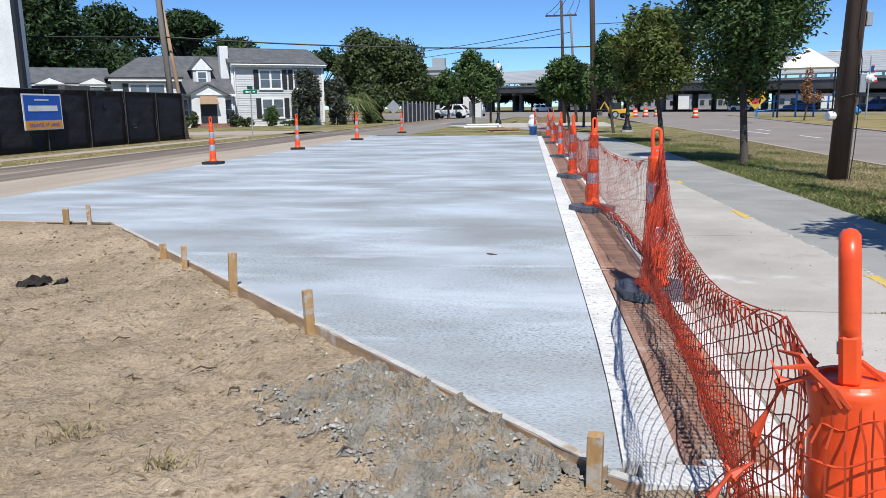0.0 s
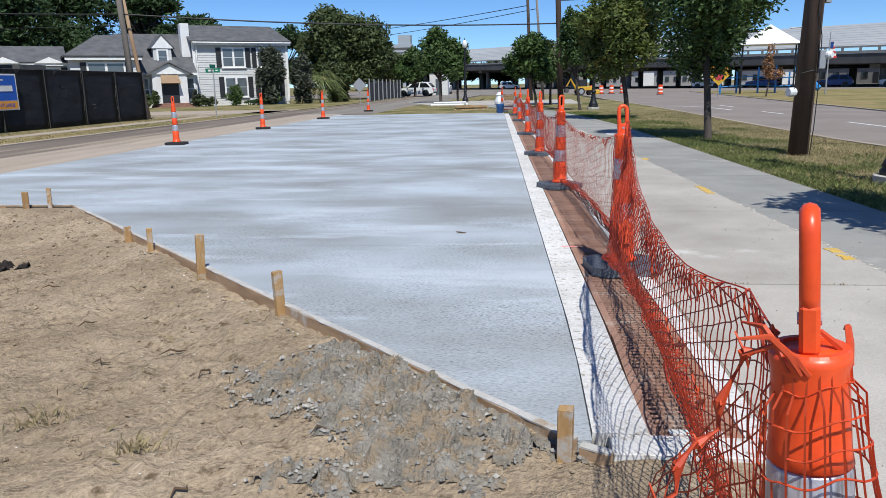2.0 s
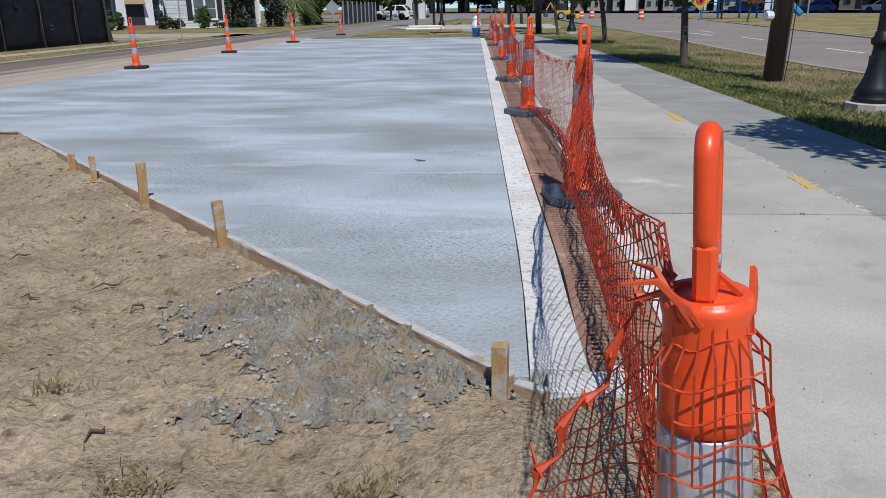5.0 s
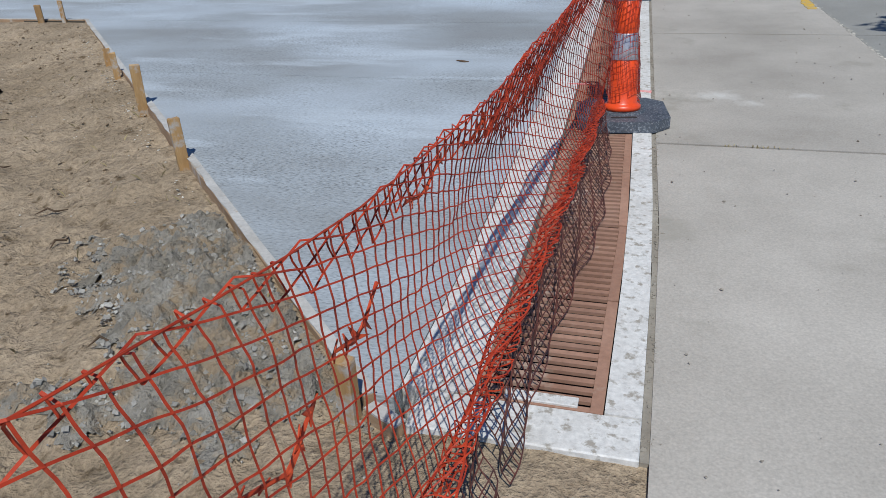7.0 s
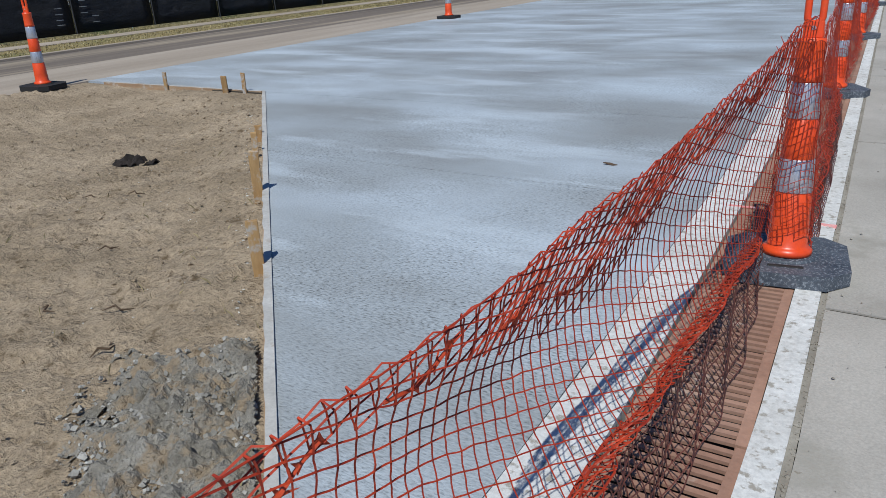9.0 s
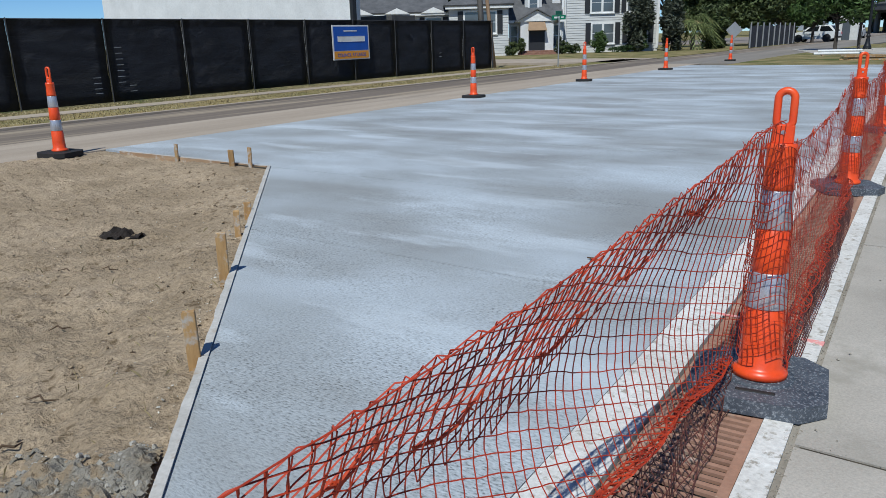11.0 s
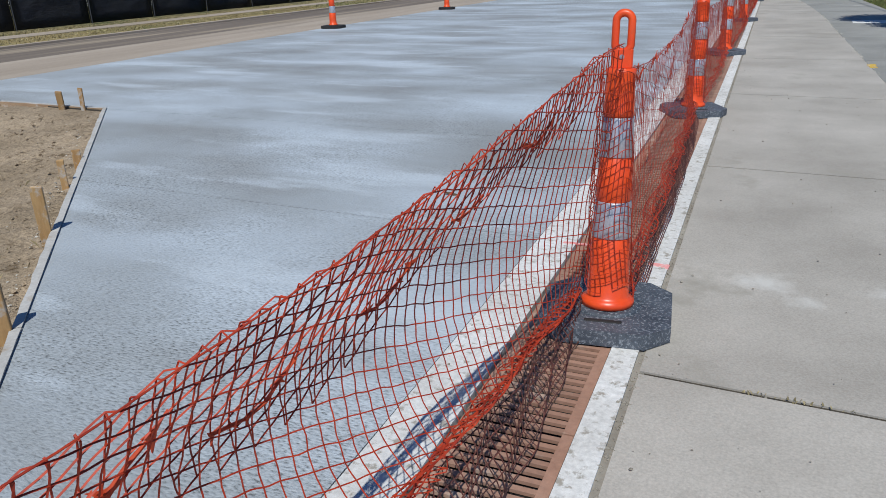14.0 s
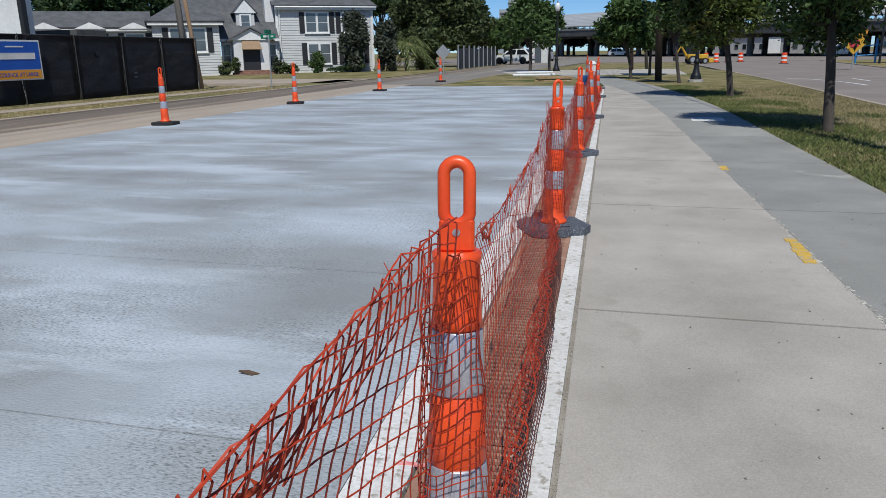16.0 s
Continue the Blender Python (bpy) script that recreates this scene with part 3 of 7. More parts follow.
# sandy soil with its dip beside the form, as one relief sheet
def soil_height(x, y):
    d = (form_x(y) - x) * 0.709
    if y > 8.55:
        d = 0.0
    d = min(d, (8.58 - y) if x < -5.4 else d)
    d = max(0.0, d)
    s = min(1.0, max(0.0, (d - 0.05) / 0.9))
    s = s * s * (3 - 2 * s)
    near_corner = math.exp(-((x + 5.6) ** 2 + (y - 8.1) ** 2) / 2.2)
    z = -0.075 - 0.10 * s + 0.065 * near_corner
    clay = math.exp(-(((x + 0.55) / 0.75) ** 2 + ((y - 3.25) / 0.55) ** 2))
    z += 0.06 * clay
    e = min(1.0, max(0.0, (x + 0.2) / 0.9))
    z = z * (1 - e) + e * (-0.02)
    if x < -7.6:
        k = min(1.0, (-7.6 - x) / 1.2)
        z = z * (1 - k) - 0.012 * k
    p = Vector((x, y, 0))
    amp = 1.0 - 0.75 * e
    z += amp * (0.030 * noise.noise(p * 1.1) + 0.022 * noise.noise(p * 3.1) + 0.040 * (0.4 - abs(noise.noise(p * 6.1))) + 0.034 * (0.35 - abs(noise.noise(p * 11.0 + Vector((3, 7, 0))))) + 0.008 * noise.noise(p * 17.0))
    # trampled clods
    c = noise.noise(p * 5.3 + Vector((9, 2, 0)))
    z += amp * 0.05 * max(0.0, c - 0.15)
    if x > 0.9:
        z = min(z, -0.012)
    if y > 8.2 and x < -5.3:
        z = min(z, -0.02)
    return z


def soil():
    xs = steps(-8.95, -5.0, 0.085)[:-1] + steps(-5.0, 1.2, 0.03)
    ys = steps(-4.0, 0.6, 0.12)[:-1] + steps(0.6, 5.4, 0.03)[:-1] + steps(5.4, 8.58, 0.042)
    vs, fs, idx = [], [], {}
    for j, y in enumerate(ys):
        for i, x in enumerate(xs):
            xx, yy = x, y
            if y <= 8.6 and x > form_x(y) - 0.045 and y > 2.775:
                if x > form_x(y) + 0.09:
                    continue
                xx = form_x(y) - 0.045
            if x > 1.16:
                xx = 1.099
            idx[i, j] = len(vs)
            vs.append((xx, yy, soil_height(xx, yy)))
    for j in range(len(ys) - 1):
        for i in range(len(xs) - 1):
            q = [(i, j), (i + 1, j), (i + 1, j + 1), (i, j + 1)]
            if all(k in idx for k in q):
                fs.append([idx[k] for k in q])
    return mesh_of("soil", vs, fs, M_DIRT, True)


structure(new("soil", soil()), "bare trampled sandy soil beside the form boards", "soil")
structure(new("soil_behind", strip(lambda y: -8.95, lambda y: 1.1, [-30, -4.0], -0.3, -0.12, "soil_behind", M_DIRT)), "bare sandy soil", "soil")

# form boards along the slab's edge
def form_board(p, q, th=0.038, top=0.012):
    p, q = Vector((*p, 0)), Vector((*q, 0))
    d = (q - p).normalized()
    n = Vector((d.y, -d.x, 0))
    if n.dot(Vector((-1, -1, 0))) < 0:
        n = -n
    m = Matrix.Translation(p) @ Matrix((( d.x, n.x, 0, 0), (d.y, n.y, 0, 0), (0, 0, 1, 0), (0, 0, 0, 1)))
    L = (q - p).length
    ob = empty("form_board", Matrix(), "timber form board crusted with pale concrete along the slab edge", "form board", "form boards")
    part("board", boxm(0.0, L - 0.004, 0.002, th, -0.14, top - 0.004, 0.002, m=m), M_FORM, ob)
    n_seg = max(2, int(L / 0.12))
    bm = bmesh.new()
    rows = []
    for i in range(n_seg + 1):
        u, w, h = (L - 0.004) * i / n_seg, th + random.uniform(-0.006, 0.004), top + random.uniform(-0.001, 0.004)
        rows.append([bm.verts.new(m @ Vector(c)) for c in ((u, -0.004, top - 0.004), (u, w, top - 0.004), (u, w, h), (u, -0.004, h))])
    for r0, r1 in zip(rows, rows[1:]):
        for k in range(4):
            bm.faces.new((r0[k], r0[(k + 1) % 4], r1[(k + 1) % 4], r1[k]))
    bm.faces.new(rows[0])
    bm.faces.new(rows[-1])
    part("cement_crust", bm, M_FORMTOP, ob, "pale crust of spilled cement")
    return ob


form_board((0.45, 2.76), (0.335, 2.82))
form_board((0.325, 2.865), (-1.40, 4.60))
form_board((-1.403, 4.603), (-3.6, 6.81))
form_board((-3.603, 6.813), (-5.42, 8.64))
form_board((-5.43, 8.62), (-8.5, 8.60))


def stake(x, y, h, w, lean=0, turn=45, d=0.022, base=-0.3):
    ob = empty("wooden_stake", pose(x, y, base, lean, lean * 0.4, turn), "rough pine stake driven beside the form", "stake", "form stakes")
    bm = bmesh.new()
    box(bm, -w / 2, w / 2, -d / 2, d / 2, 0, h - base, 0.003)
    for v in bm.verts:
        if v.co.z > h - base - 0.02:
            v.co.z += random.uniform(-0.008, 0.006)
            v.co.x *= 1.06
    part("stake", bm, M_STAKE, ob)
    return ob


stake(0.27, 2.80, 0.17, 0.055, 1, -15, 0.04)
stake(-1.43, 4.55, 0.235, 0.058, -2, 48, 0.04)
stake(-2.40, 5.50, 0.285, 0.062, 3, 44, 0.03)
stake(-3.22, 6.30, 0.17, 0.045, 1, 46)
stake(-3.72, 6.83, 0.085, 0.06, 0, 44)
stake(-5.66, 8.53, 0.225, 0.05, -3, 8)
stake(-5.98, 8.53, 0.19, 0.07, 7, 20)
stake(-7.12, 8.53, 0.19, 0.055, -3, 4)

# ---- traffic cones and the safety net ----


def tube_cone(m, base_mat, base_w, group, label):
    """A tall channelizing tube with a loop handle on a heavy rubber foot."""
    ob = empty("traffic_cone", m, label, "traffic cone", group)
    bm = bmesh.new()
    w, c = base_w, base_w * 0.36
    out = [(-w, -w + c), (-w + c, -w), (w - c, -w), (w, -w + c), (w, w - c), (w - c, w), (-w + c, w), (-w, w - c)]
    prism(bm, out, 0.0, 0.045, Matrix())
    top = [f for f in bm.faces if all(v.co.z > 0.04 for v in f.verts)]
    r = bmesh.ops.inset_region(bm, faces=top, thickness=0.05, depth=0.0)
    bmesh.ops.translate(bm, verts=list({v for f in top for v in f.verts}), vec=(0, 0, 0.018))
    base = part("rubber_foot", bm, base_mat, ob)
    part("collar", lathe(bmesh.new(), [(0.135, 0.055), (0.135, 0.068), (0.115, 0.072)], 24), base_mat, ob, smooth=True)
    # no recess is cut: a darker bar gives the shade of the grip slot
    part("grip_slot_shade", boxm(-0.075, 0.075, -w + 0.075, -w + 0.105, 0.05, 0.0665, 0.006), M_BLACKRUB, base)
    zs = [0.07, 0.35, 0.50, 0.67, 0.825, 1.0]
    rad = lambda z: 0.086 - (z - 0.07) * 0.036
    part("body", lathe(bmesh.new(), [(0.108, 0.068), (0.108, 0.09), (0.095, 0.10)] + [(rad(z), z) for z in (0.11, 0.2, 0.345)] + [(rad(0.35) - 0.004, 0.35), (rad(0.5) - 0.004, 0.5), (rad(0.5), 0.505), (rad(0.58), 0.58), (rad(0.665), 0.665), (rad(0.67) - 0.004, 0.67), (rad(0.825) - 0.004, 0.825), (rad(0.83) + 0.003, 0.828), (rad(0.85), 0.85), (rad(0.97), 0.97), (rad(1.0) + 0.004, 0.985), (rad(1.0) + 0.004, 1.0)], 26), M_ORANGE, ob, smooth=True)
    part("cap", lathe(bmesh.new(), [(rad(1.0) + 0.004, 0.998), (rad(1.0), 1.004), (0.044, 1.004), (0.040, 0.998), (0.0, 0.998)], 26), M_ORANGE, ob)
    for a, b in ((0.352, 0.498), (0.672, 0.823)):
        bm = bmesh.new()
        n = 26
        lathe(bm, [(rad(a) - 0.001, a), (rad(a) + 0.001, a + 0.004), (rad(b) + 0.001, b - 0.004), (rad(b) - 0.001, b)], n)
        part("reflective_band", bm, M_BAND, ob, "silver reflective band", smooth=True)
    up = 0.022
    bm = bmesh.new()
    # handle: a flat stem that opens into a long loop
    rings = []
    for i in range(48):
        a = 2 * math.pi * i / 48
        nx, nz = math.cos(a), math.sin(a)
        cx, cz = 0.029 * nx, 1.132 + 0.029 * nz + (0.041 if nz > 0.01 else -0.041 if nz < -0.01 else 0)
        ring = []
        for k in range(10):
            b = 2 * math.pi * k / 10
            ring.append(bm.verts.new((cx + 0.0145 * math.cos(b) * nx, 0.0145 * math.sin(b), cz + 0.0145 * math.cos(b) * nz)))
        rings.append(ring)
    for a, b in zip(rings, rings[1:] + rings[:1]):
        for k in range(10):
            bm.faces.new((a[k], b[k], b[(k + 1) % 10], a[(k + 1) % 10])).smooth = True
    part("handle", bm, M_ORANGE, ob, smooth=True)
    part("handle_stem", boxm(-0.040, 0.040, -0.014, 0.014, 1.0, 1.075, 0.006), M_ORANGE, ob)
    part("handle_rivet", lathe(bmesh.new(), [(0.009, -0.0165), (0.009, 0.0165)], 10), M_BAND, ob, at=pose(0, 0, 1.045, 90, 0, 0))
    return ob


CONES = [(0.51, 1.25, -0.012), (0.845, 5.605, 0.0), (0.60, 10.07, 0.0), (0.44, 14.7, 0.0), (0.26, 20.6, 0.0), (0.02, 28.0, 0.0), (-0.22, 33.2, 0.0), (-0.9, 37.5, 0.0)]
# the first tube leans towards the slab
LEAN = Matrix.Translation((0.51 + 0.086, 1.25 - 0.033, 0.0)) @ Matrix.Rotation(radians(-4.5), 4, Vector((0.355, 0.935, 0))) @ Matrix.Translation((-0.51, -1.25, 0.0))
first = tube_cone(LEAN @ pose(*CONES[0], 0, 0, 70), M_RUBBER, 0.257, "cones along the net", "tall orange traffic tube with silver bands, wrapped in torn netting")
for i, c in enumerate(CONES[1:]):
    cone = copy_thing(first, pose(*c, -0.8 if i == 0 else 0.5 * (i % 3 - 1), -0.4 if i == 0 else 0.6 * ((i * 2) % 3 - 1), 12 + 17 * i if i else 8))
    tagged(cone, "orange and silver traffic tube on a rubber foot, netted")
    if i == 0:
        # this tube leans a little in its foot
        for piece in cone.children:
            if not piece.name.startswith(("rubber_foot", "collar")):
                piece.matrix_basis = pose(0, 0, 0, -4.5, 0.4, 0) @ piece.matrix_basis
street = tube_cone(pose(-8.7, 18.3, 0, 0, 0, 5), M_BLACKRUB, 0.25, "cones along the street", "orange and silver traffic tube on a black foot, slab edge")
for x, y, z, a, s in ((-8.75, 24.9, 0, 20, 1), (-8.6, 32.2, 0, 0, 1), (-8.4, 41.0, 0, 9, 1), (-8.95, 7.95, 0.0, 14, 1)):
    copy_thing(street, pose(x, y, z, 0, 1.2 if y < 10 else 0, a))


def strands(lines, r):
    """Thin three-sided cords along polylines given as (n, 3) arrays."""
    vs, fs, base = [], [], 0
    for P in lines:
        n = len(P)
        d = np.gradient(P, axis=0)
        d /= np.linalg.norm(d, axis=1)[:, None] + 1e-9
        ref = np.where(np.abs(d[:, 2:3]) > 0.8, [[1.0, 0.2, 0.0]], [[0.1, 0.2, 1.0]])
        u = np.cross(d, ref)
        u /= np.linalg.norm(u, axis=1)[:, None] + 1e-9
        w = np.cross(d, u)
        for k in range(3):
            a = 2.0944 * k
            vs.append(P + r * (math.cos(a) * u + math.sin(a) * w))
        idx = np.arange(n - 1)
        for k in range(3):
            p, q = base + k * n, base + ((k + 1) % 3) * n
            fs.append(np.stack([p + idx, p + idx + 1, q + idx + 1, q + idx], 1))
        base += 3 * n
    return np.concatenate(vs), np.concatenate(fs)


def net_sheet(name, fn, n_along, n_down, r, parent, label="", mask=None, mat=None, sub=1):
    """A square mesh of cords over the surface fn(s, v), each cord bent sub times between two knots."""
    lines = []
    for along in (True, False):
        n_a, n_b = (n_along, n_down) if along else (n_down, n_along)
        for j in range(n_b):
            run = []
            for i in range(n_a):
                p, q = (i, j) if along else (j, i)
                if mask and mask(p, q):
                    if len(run) > 1:
                        lines.append(np.array(run))
                    run = []
                    continue
                if run:
                    for k in range(1, sub):
                        e = k / sub - 1
                        pp, qq = (p + e, q) if along else (p, q + e)
                        run.append(fn(pp / (n_along - 1), qq / (n_down - 1)))
                run.append(fn(p / (n_along - 1), q / (n_down - 1)))
            if len(run) > 1:
                lines.append(np.array(run))
    v, f = strands(lines, r)
    me = bpy.data.meshes.new(name)
    me.from_pydata(v.tolist(), [], f.tolist())
    me.materials.append(mat or M_NET)
    return part(name, me, None, parent, label)


def bay(p, q, sag, z0, z1, lean, hem, seed, off0=0.06, off1=0.06, hem1=0.0, bow=0.0, ripple=0.012, skew=0.0, belly=0.0):
    """The surface of one bay of net between two cones: s along it, v down it, its lower rows gathered into a hem."""
    p, q = np.array(p), np.array(q)
    side = np.array([q[1] - p[1], -(q[0] - p[0])])
    side = side / np.linalg.norm(side)

    def fn(s, v):
        t = 4 * s * (1 - s)
        top_z = min(1.11, z0 + (z1 - z0) * s - sag * t * (1 + skew * (0.5 - s)))
        hem_z = 0.095 + hem * t
        open_v = 0.66
        g = min(1.0, v / open_v)
        base = p + (q - p) * s
        k = v * 26
        z = top_z + (hem_z - top_z) * g
        off = (off0 + (off1 - off0) * s) * (1 - t) - 0.005 * t - bow * t * (0.3 + s) + (lean * (0.35 + 0.65 * t) + hem1 * s ** 3) * g - (0.05 * t + belly * 6 * s * s * (1 - s)) * math.sin(math.pi * g * 0.9)
        if skew:
            tie = max(0.0, 1 - s / 0.09)
            off -= 0.07 * tie
            z -= 0.08 * tie * (1 - g)
        if v < 0.10:
            off -= 0.02 * (1 - v / 0.10)
            z -= 0.012 * (1 - v / 0.10)
        if v > open_v:
            h = (v - open_v) / (1 - open_v)
            off += 0.030 * math.sin(9.5 * h + 3 * s) + 0.014 * math.sin(40 * s + 5 * h)
            z += 0.020 * math.cos(9.5 * h + seed) + 0.035 * h * (0.4 + 0.6 * t)
        nv = noise.noise_vector(Vector((s * 9 + seed, g * 4, seed)))
        nf = noise.noise_vector(Vector((s * 60 + seed, v * 26, seed * 3)))
        x, y = base + side * off
        d = (q - p) / np.linalg.norm(q - p)
        slack = 0.05 * math.sin(math.pi * g) * math.sin(6 * s + seed)
        return (x + ripple * nv.x + 0.004 * nf.x + d[0] * slack, y + 0.9 * ripple * nv.y + 0.004 * nf.y + d[1] * slack, max(0.012, z + 0.7 * ripple * nv.z + 0.004 * nf.z))

    return fn


def slung(fn, length, roll0, roll1, drop):
    """The net as it hangs over its top line: cords that run down along the bay, the spare height turned over the line
    to the slab side and the rest gathered at the hem. h is the height on the cloth, in metres."""
    def turned(s):
        k = min(1.0, max(0.0, s))
        return roll1 + (roll0 - roll1) * (1 - 0.5 * k - 0.5 * k * k * (3 - 2 * k))

    def wf(sig, h):
        g = (h - turned(sig)) / drop
        gc = min(1.15, max(-0.6, g))
        s = min(1.0, max(0.0, sig - 0.10 * (gc - 0.45) * drop / length * min(1.0, 6 * sig * (1 - sig))))
        if g < 0:
            d = -g
            x, y, z = fn(s, 0.60 * d)
            return (x - 0.014 - 0.05 * d + 0.008 * math.sin(31 * s + 4 * d), y + 0.02 * d, z + 0.002 - 0.04 * d)
        return fn(s, 0.66 * g if g < 1 else min(1.0, 0.66 + 0.85 * (g - 1)))

    return wf, turned


def tab(bm, at, size, spin, rnd):
    """A scrap of torn net: a ragged three-armed fleck."""
    m = Matrix.Translation(at) @ Euler((rnd.uniform(-0.4, 0.4), spin, rnd.uniform(1.2, 1.9))).to_matrix().to_4x4() @ Euler((1.5708, 0, 0)).to_matrix().to_4x4()
    pts = []
    for i in range(9):
        a = 6.2832 * i / 9
        rr = size * (1.0 if i % 3 == 0 else 0.32) * rnd.uniform(0.7, 1.2)
        pts.append((rr * math.cos(a), 0.6 * rr * math.sin(a)))
    prism(bm, pts, -0.0015, 0.0015, m)


specs = [(0.261, 1.084, 1.131, 0.125, 0.145), (0.15, 1.02, 1.06, 0.09, 0.08), (0.16, 1.03, 1.0, 0.12, 0.06), (0.15, 1.0, 1.0, 0.16, 0.06), (0.22, 1.0, 1.0, 0.16, 0.04), (0.18, 1.0, 1.0, 0.16, 0.05), (0.12, 1.0, 0.95, 0.16, 0.05)]
for i, (sag, z0, z1, lean, hem) in enumerate(specs):
    a, b = CONES[i], CONES[i + 1]
    length = math.dist(a[:2], b[:2])
    ob = empty("safety_net", Matrix(), "orange plastic safety netting slung between traffic tubes" if i else "orange plastic safety netting, torn and sagging between two tubes", "safety net", "net bays")
    fn = bay(a[:2], (b[0] + 0.04, b[1] - 0.025) if i == 0 else b[:2], sag, z0, z1, lean, hem, 1.7 * i + 0.4, 0.03 if i else 0.06, -0.035 if i else -0.005, 0.0 if i else -0.20, 0.0 if i else 0.035, 0.012, 0.0 if i else 0.62, 0.0 if i else 0.10)
    rnd = random.Random(i)
    if i < 3:
        cell = (0.046, 0.055, 0.064)[i]
        cord = (0.0021, 0.0014, 0.0019)[i]
        drop, flap = 0.70, (0.36, 0.06, 0.06)[i]
        wf, turned = slung(fn, length, (1.5, 0.70, 0.5)[i], (0.10, 0.12, 0.1)[i], drop)
        n_s, width = int(length / cell), 2.52 if i == 0 else 1.7
        n_h = int(width / cell)
        tears = [rnd.random() for _ in range(n_s)]

        def torn(p, q, n_s=n_s, n_h=n_h, width=width, turned=turned, tears=tears, drop=drop, flap=flap, i=i):
            sig, h = p / (n_s - 1), width * q / (n_h - 1)
            d = h - turned(sig)
            edge = max(0.06, flap * (0.75 + 0.35 * math.sin(13 * sig) + 0.15 * tears[p]) * min(1.0, max(0.0, 3.0 * (sig - 0.10))))
            if i == 0 and sig > 0.90:
                edge *= max(0.0, 1 - (sig - 0.90) * 9)
            return d < -edge or d > drop + 0.26 + 0.06 * tears[p]

        net_sheet("mesh", lambda p, q: wf(p, q * width), n_s, n_h, cord, ob, mask=torn, sub=(3, 2, 1)[i])
        # a flat skirt of netting outside the hem, shade put into its colour
        if i < 2:
            def skirt(p, q):
                x, y, z = fn(p, 0.66)
                w = (0.08 + 0.025 * math.sin(11 * p)) if i == 0 else 0.05
                return (x + 0.01 + w * q + (0.010 * math.sin(70 * p + 9 * q) if i == 0 else 0.0), y - 0.05 * q, max(0.012, (z - 0.015) * (1 - q) ** 1.3 + 0.012 + 0.012 * math.sin(33 * p + 5 * q)))
            net_sheet("skirt", skirt, int(length / 0.034), 7, 0.0022, ob, "dark lower edge of the netting, shade in its colour", mat=M_NETSHADE, mask=lambda p, q: i == 0 and tears[p % n_s] < 0.05)
        # flecks of torn plastic strung in short arcs along the turned-over edge
        if i < 2:
            for k in range(9 if i == 0 else 5):
                s0 = 0.10 + 0.80 * (k + 0.3 * rnd.random()) / (9 if i == 0 else 5)
                m_ = rnd.choice((3, 4, 5))
                h0 = turned(s0) - flap * (0.70 + 0.3 * math.sin(13 * s0))
                arc = [Vector(wf(s0 + cell * j / length, h0 + 0.9 * cell * abs(j - m_ / 2) * 0.5 - cell * 0.75 * j * 0.3)) for j in range(m_ + 1)]
                part("torn_edge", tube(bmesh.new(), arc, [0.0032 + 0.0014 * (j % 2) for j in range(len(arc))], 5), M_NETLIT, ob)
                for p in arc:
                    if rnd.random() < 0.75:
                        bm = bmesh.new()
                        tab(bm, p, rnd.uniform(0.020, 0.042), rnd.uniform(-0.9, 0.9), rnd)
                        part("torn_scrap", bm, M_NETLIT, ob)
    else:
        net_sheet("mesh", fn, max(12, int(length / 0.10)), 13, 0.0024, ob)
    # rope-like folds along the hem and the top
    lines = [(0.80, 0.0035, 0.0), (0.0, 0.0020, 0.0)] + ([(0.70, 0.0032, 0.4), (0.88, 0.003, 1.3)] if i < 2 else [])
    for v, r, ph in lines:
        pts = [Vector(fn(k / 60, min(1.0, v + (0.05 * math.sin(k * 0.5 + ph) if ph else 0.0)))) for k in range(61)]
        part("hem_cord" if v else "top_cord", tube(bmesh.new(), pts, r if i < 3 else r * 1.6, 5), M_NET, ob)

# gathered netting pressed against the next tubes
for i in (1, 2, 3):
    tx, ty = CONES[i][:2]
    ob = empty("safety_net", Matrix(), "gathered orange netting pressed round a traffic tube", "safety net", "net bays")

    def hug(s, v, tx=tx, ty=ty, i=i):
        a = radians(-215 + 230 * s + 10 * math.sin(7 * v))
        z = 0.98 - 0.82 * v + 0.02 * math.sin(9 * s + i)
        r = 0.098 - 0.038 * (z / 1.0) + 0.010 * noise.noise(Vector((6 * s, 9 * v, i)))
        lean = z / 1.2 * (0.055 if i == 1 else 0.0)
        return (tx + r * math.cos(a) - 0.4 * lean, ty + r * math.sin(a) + lean, z)

    net_sheet("mesh", hug, 17 if i < 3 else 10, 24 if i < 3 else 14, 0.0017 if i < 3 else 0.0026, ob, mask=lambda a_, b_: (a_ * 5 + b_ * 3) % 19 == 0)
    if i == 1:
        for k in range(8):
            rr = random.Random(70 + k)
            p = Vector((tx - 0.05 - 0.012 * k, ty - 0.06 - 0.05 * k, 1.02 - 0.018 * k))
            bm = tube(bmesh.new(), [p, p + Vector((rr.uniform(-0.03, 0.01), rr.uniform(-0.02, 0.02), rr.uniform(0.015, 0.05)))], [0.002, 0.0012], 4)
            part("torn_strand", bm, M_NET, ob)

# the loose end wrapped round the first tube
wrap = empty("safety_net", LEAN, "torn end of orange netting wrapped round a traffic tube", "safety net", "net bays")
cx, cy = CONES[0][:2]


def wrap_fn(s, v):
    a = radians(-185 + 250 * s)
    r = 0.068 + 0.05 * v + 0.36 * v * v * max(0.0, math.cos(a - radians(-15))) + 0.012 * noise.noise(Vector((5 * s, 4 * v, 2)))
    z = 0.985 - 0.92 * v + 0.03 * noise.noise(Vector((6 * s, 3 * v, 8)))
    if v < 0.05:
        r *= 0.75
    return (cx + r * math.cos(a), cy + r * math.sin(a), z)


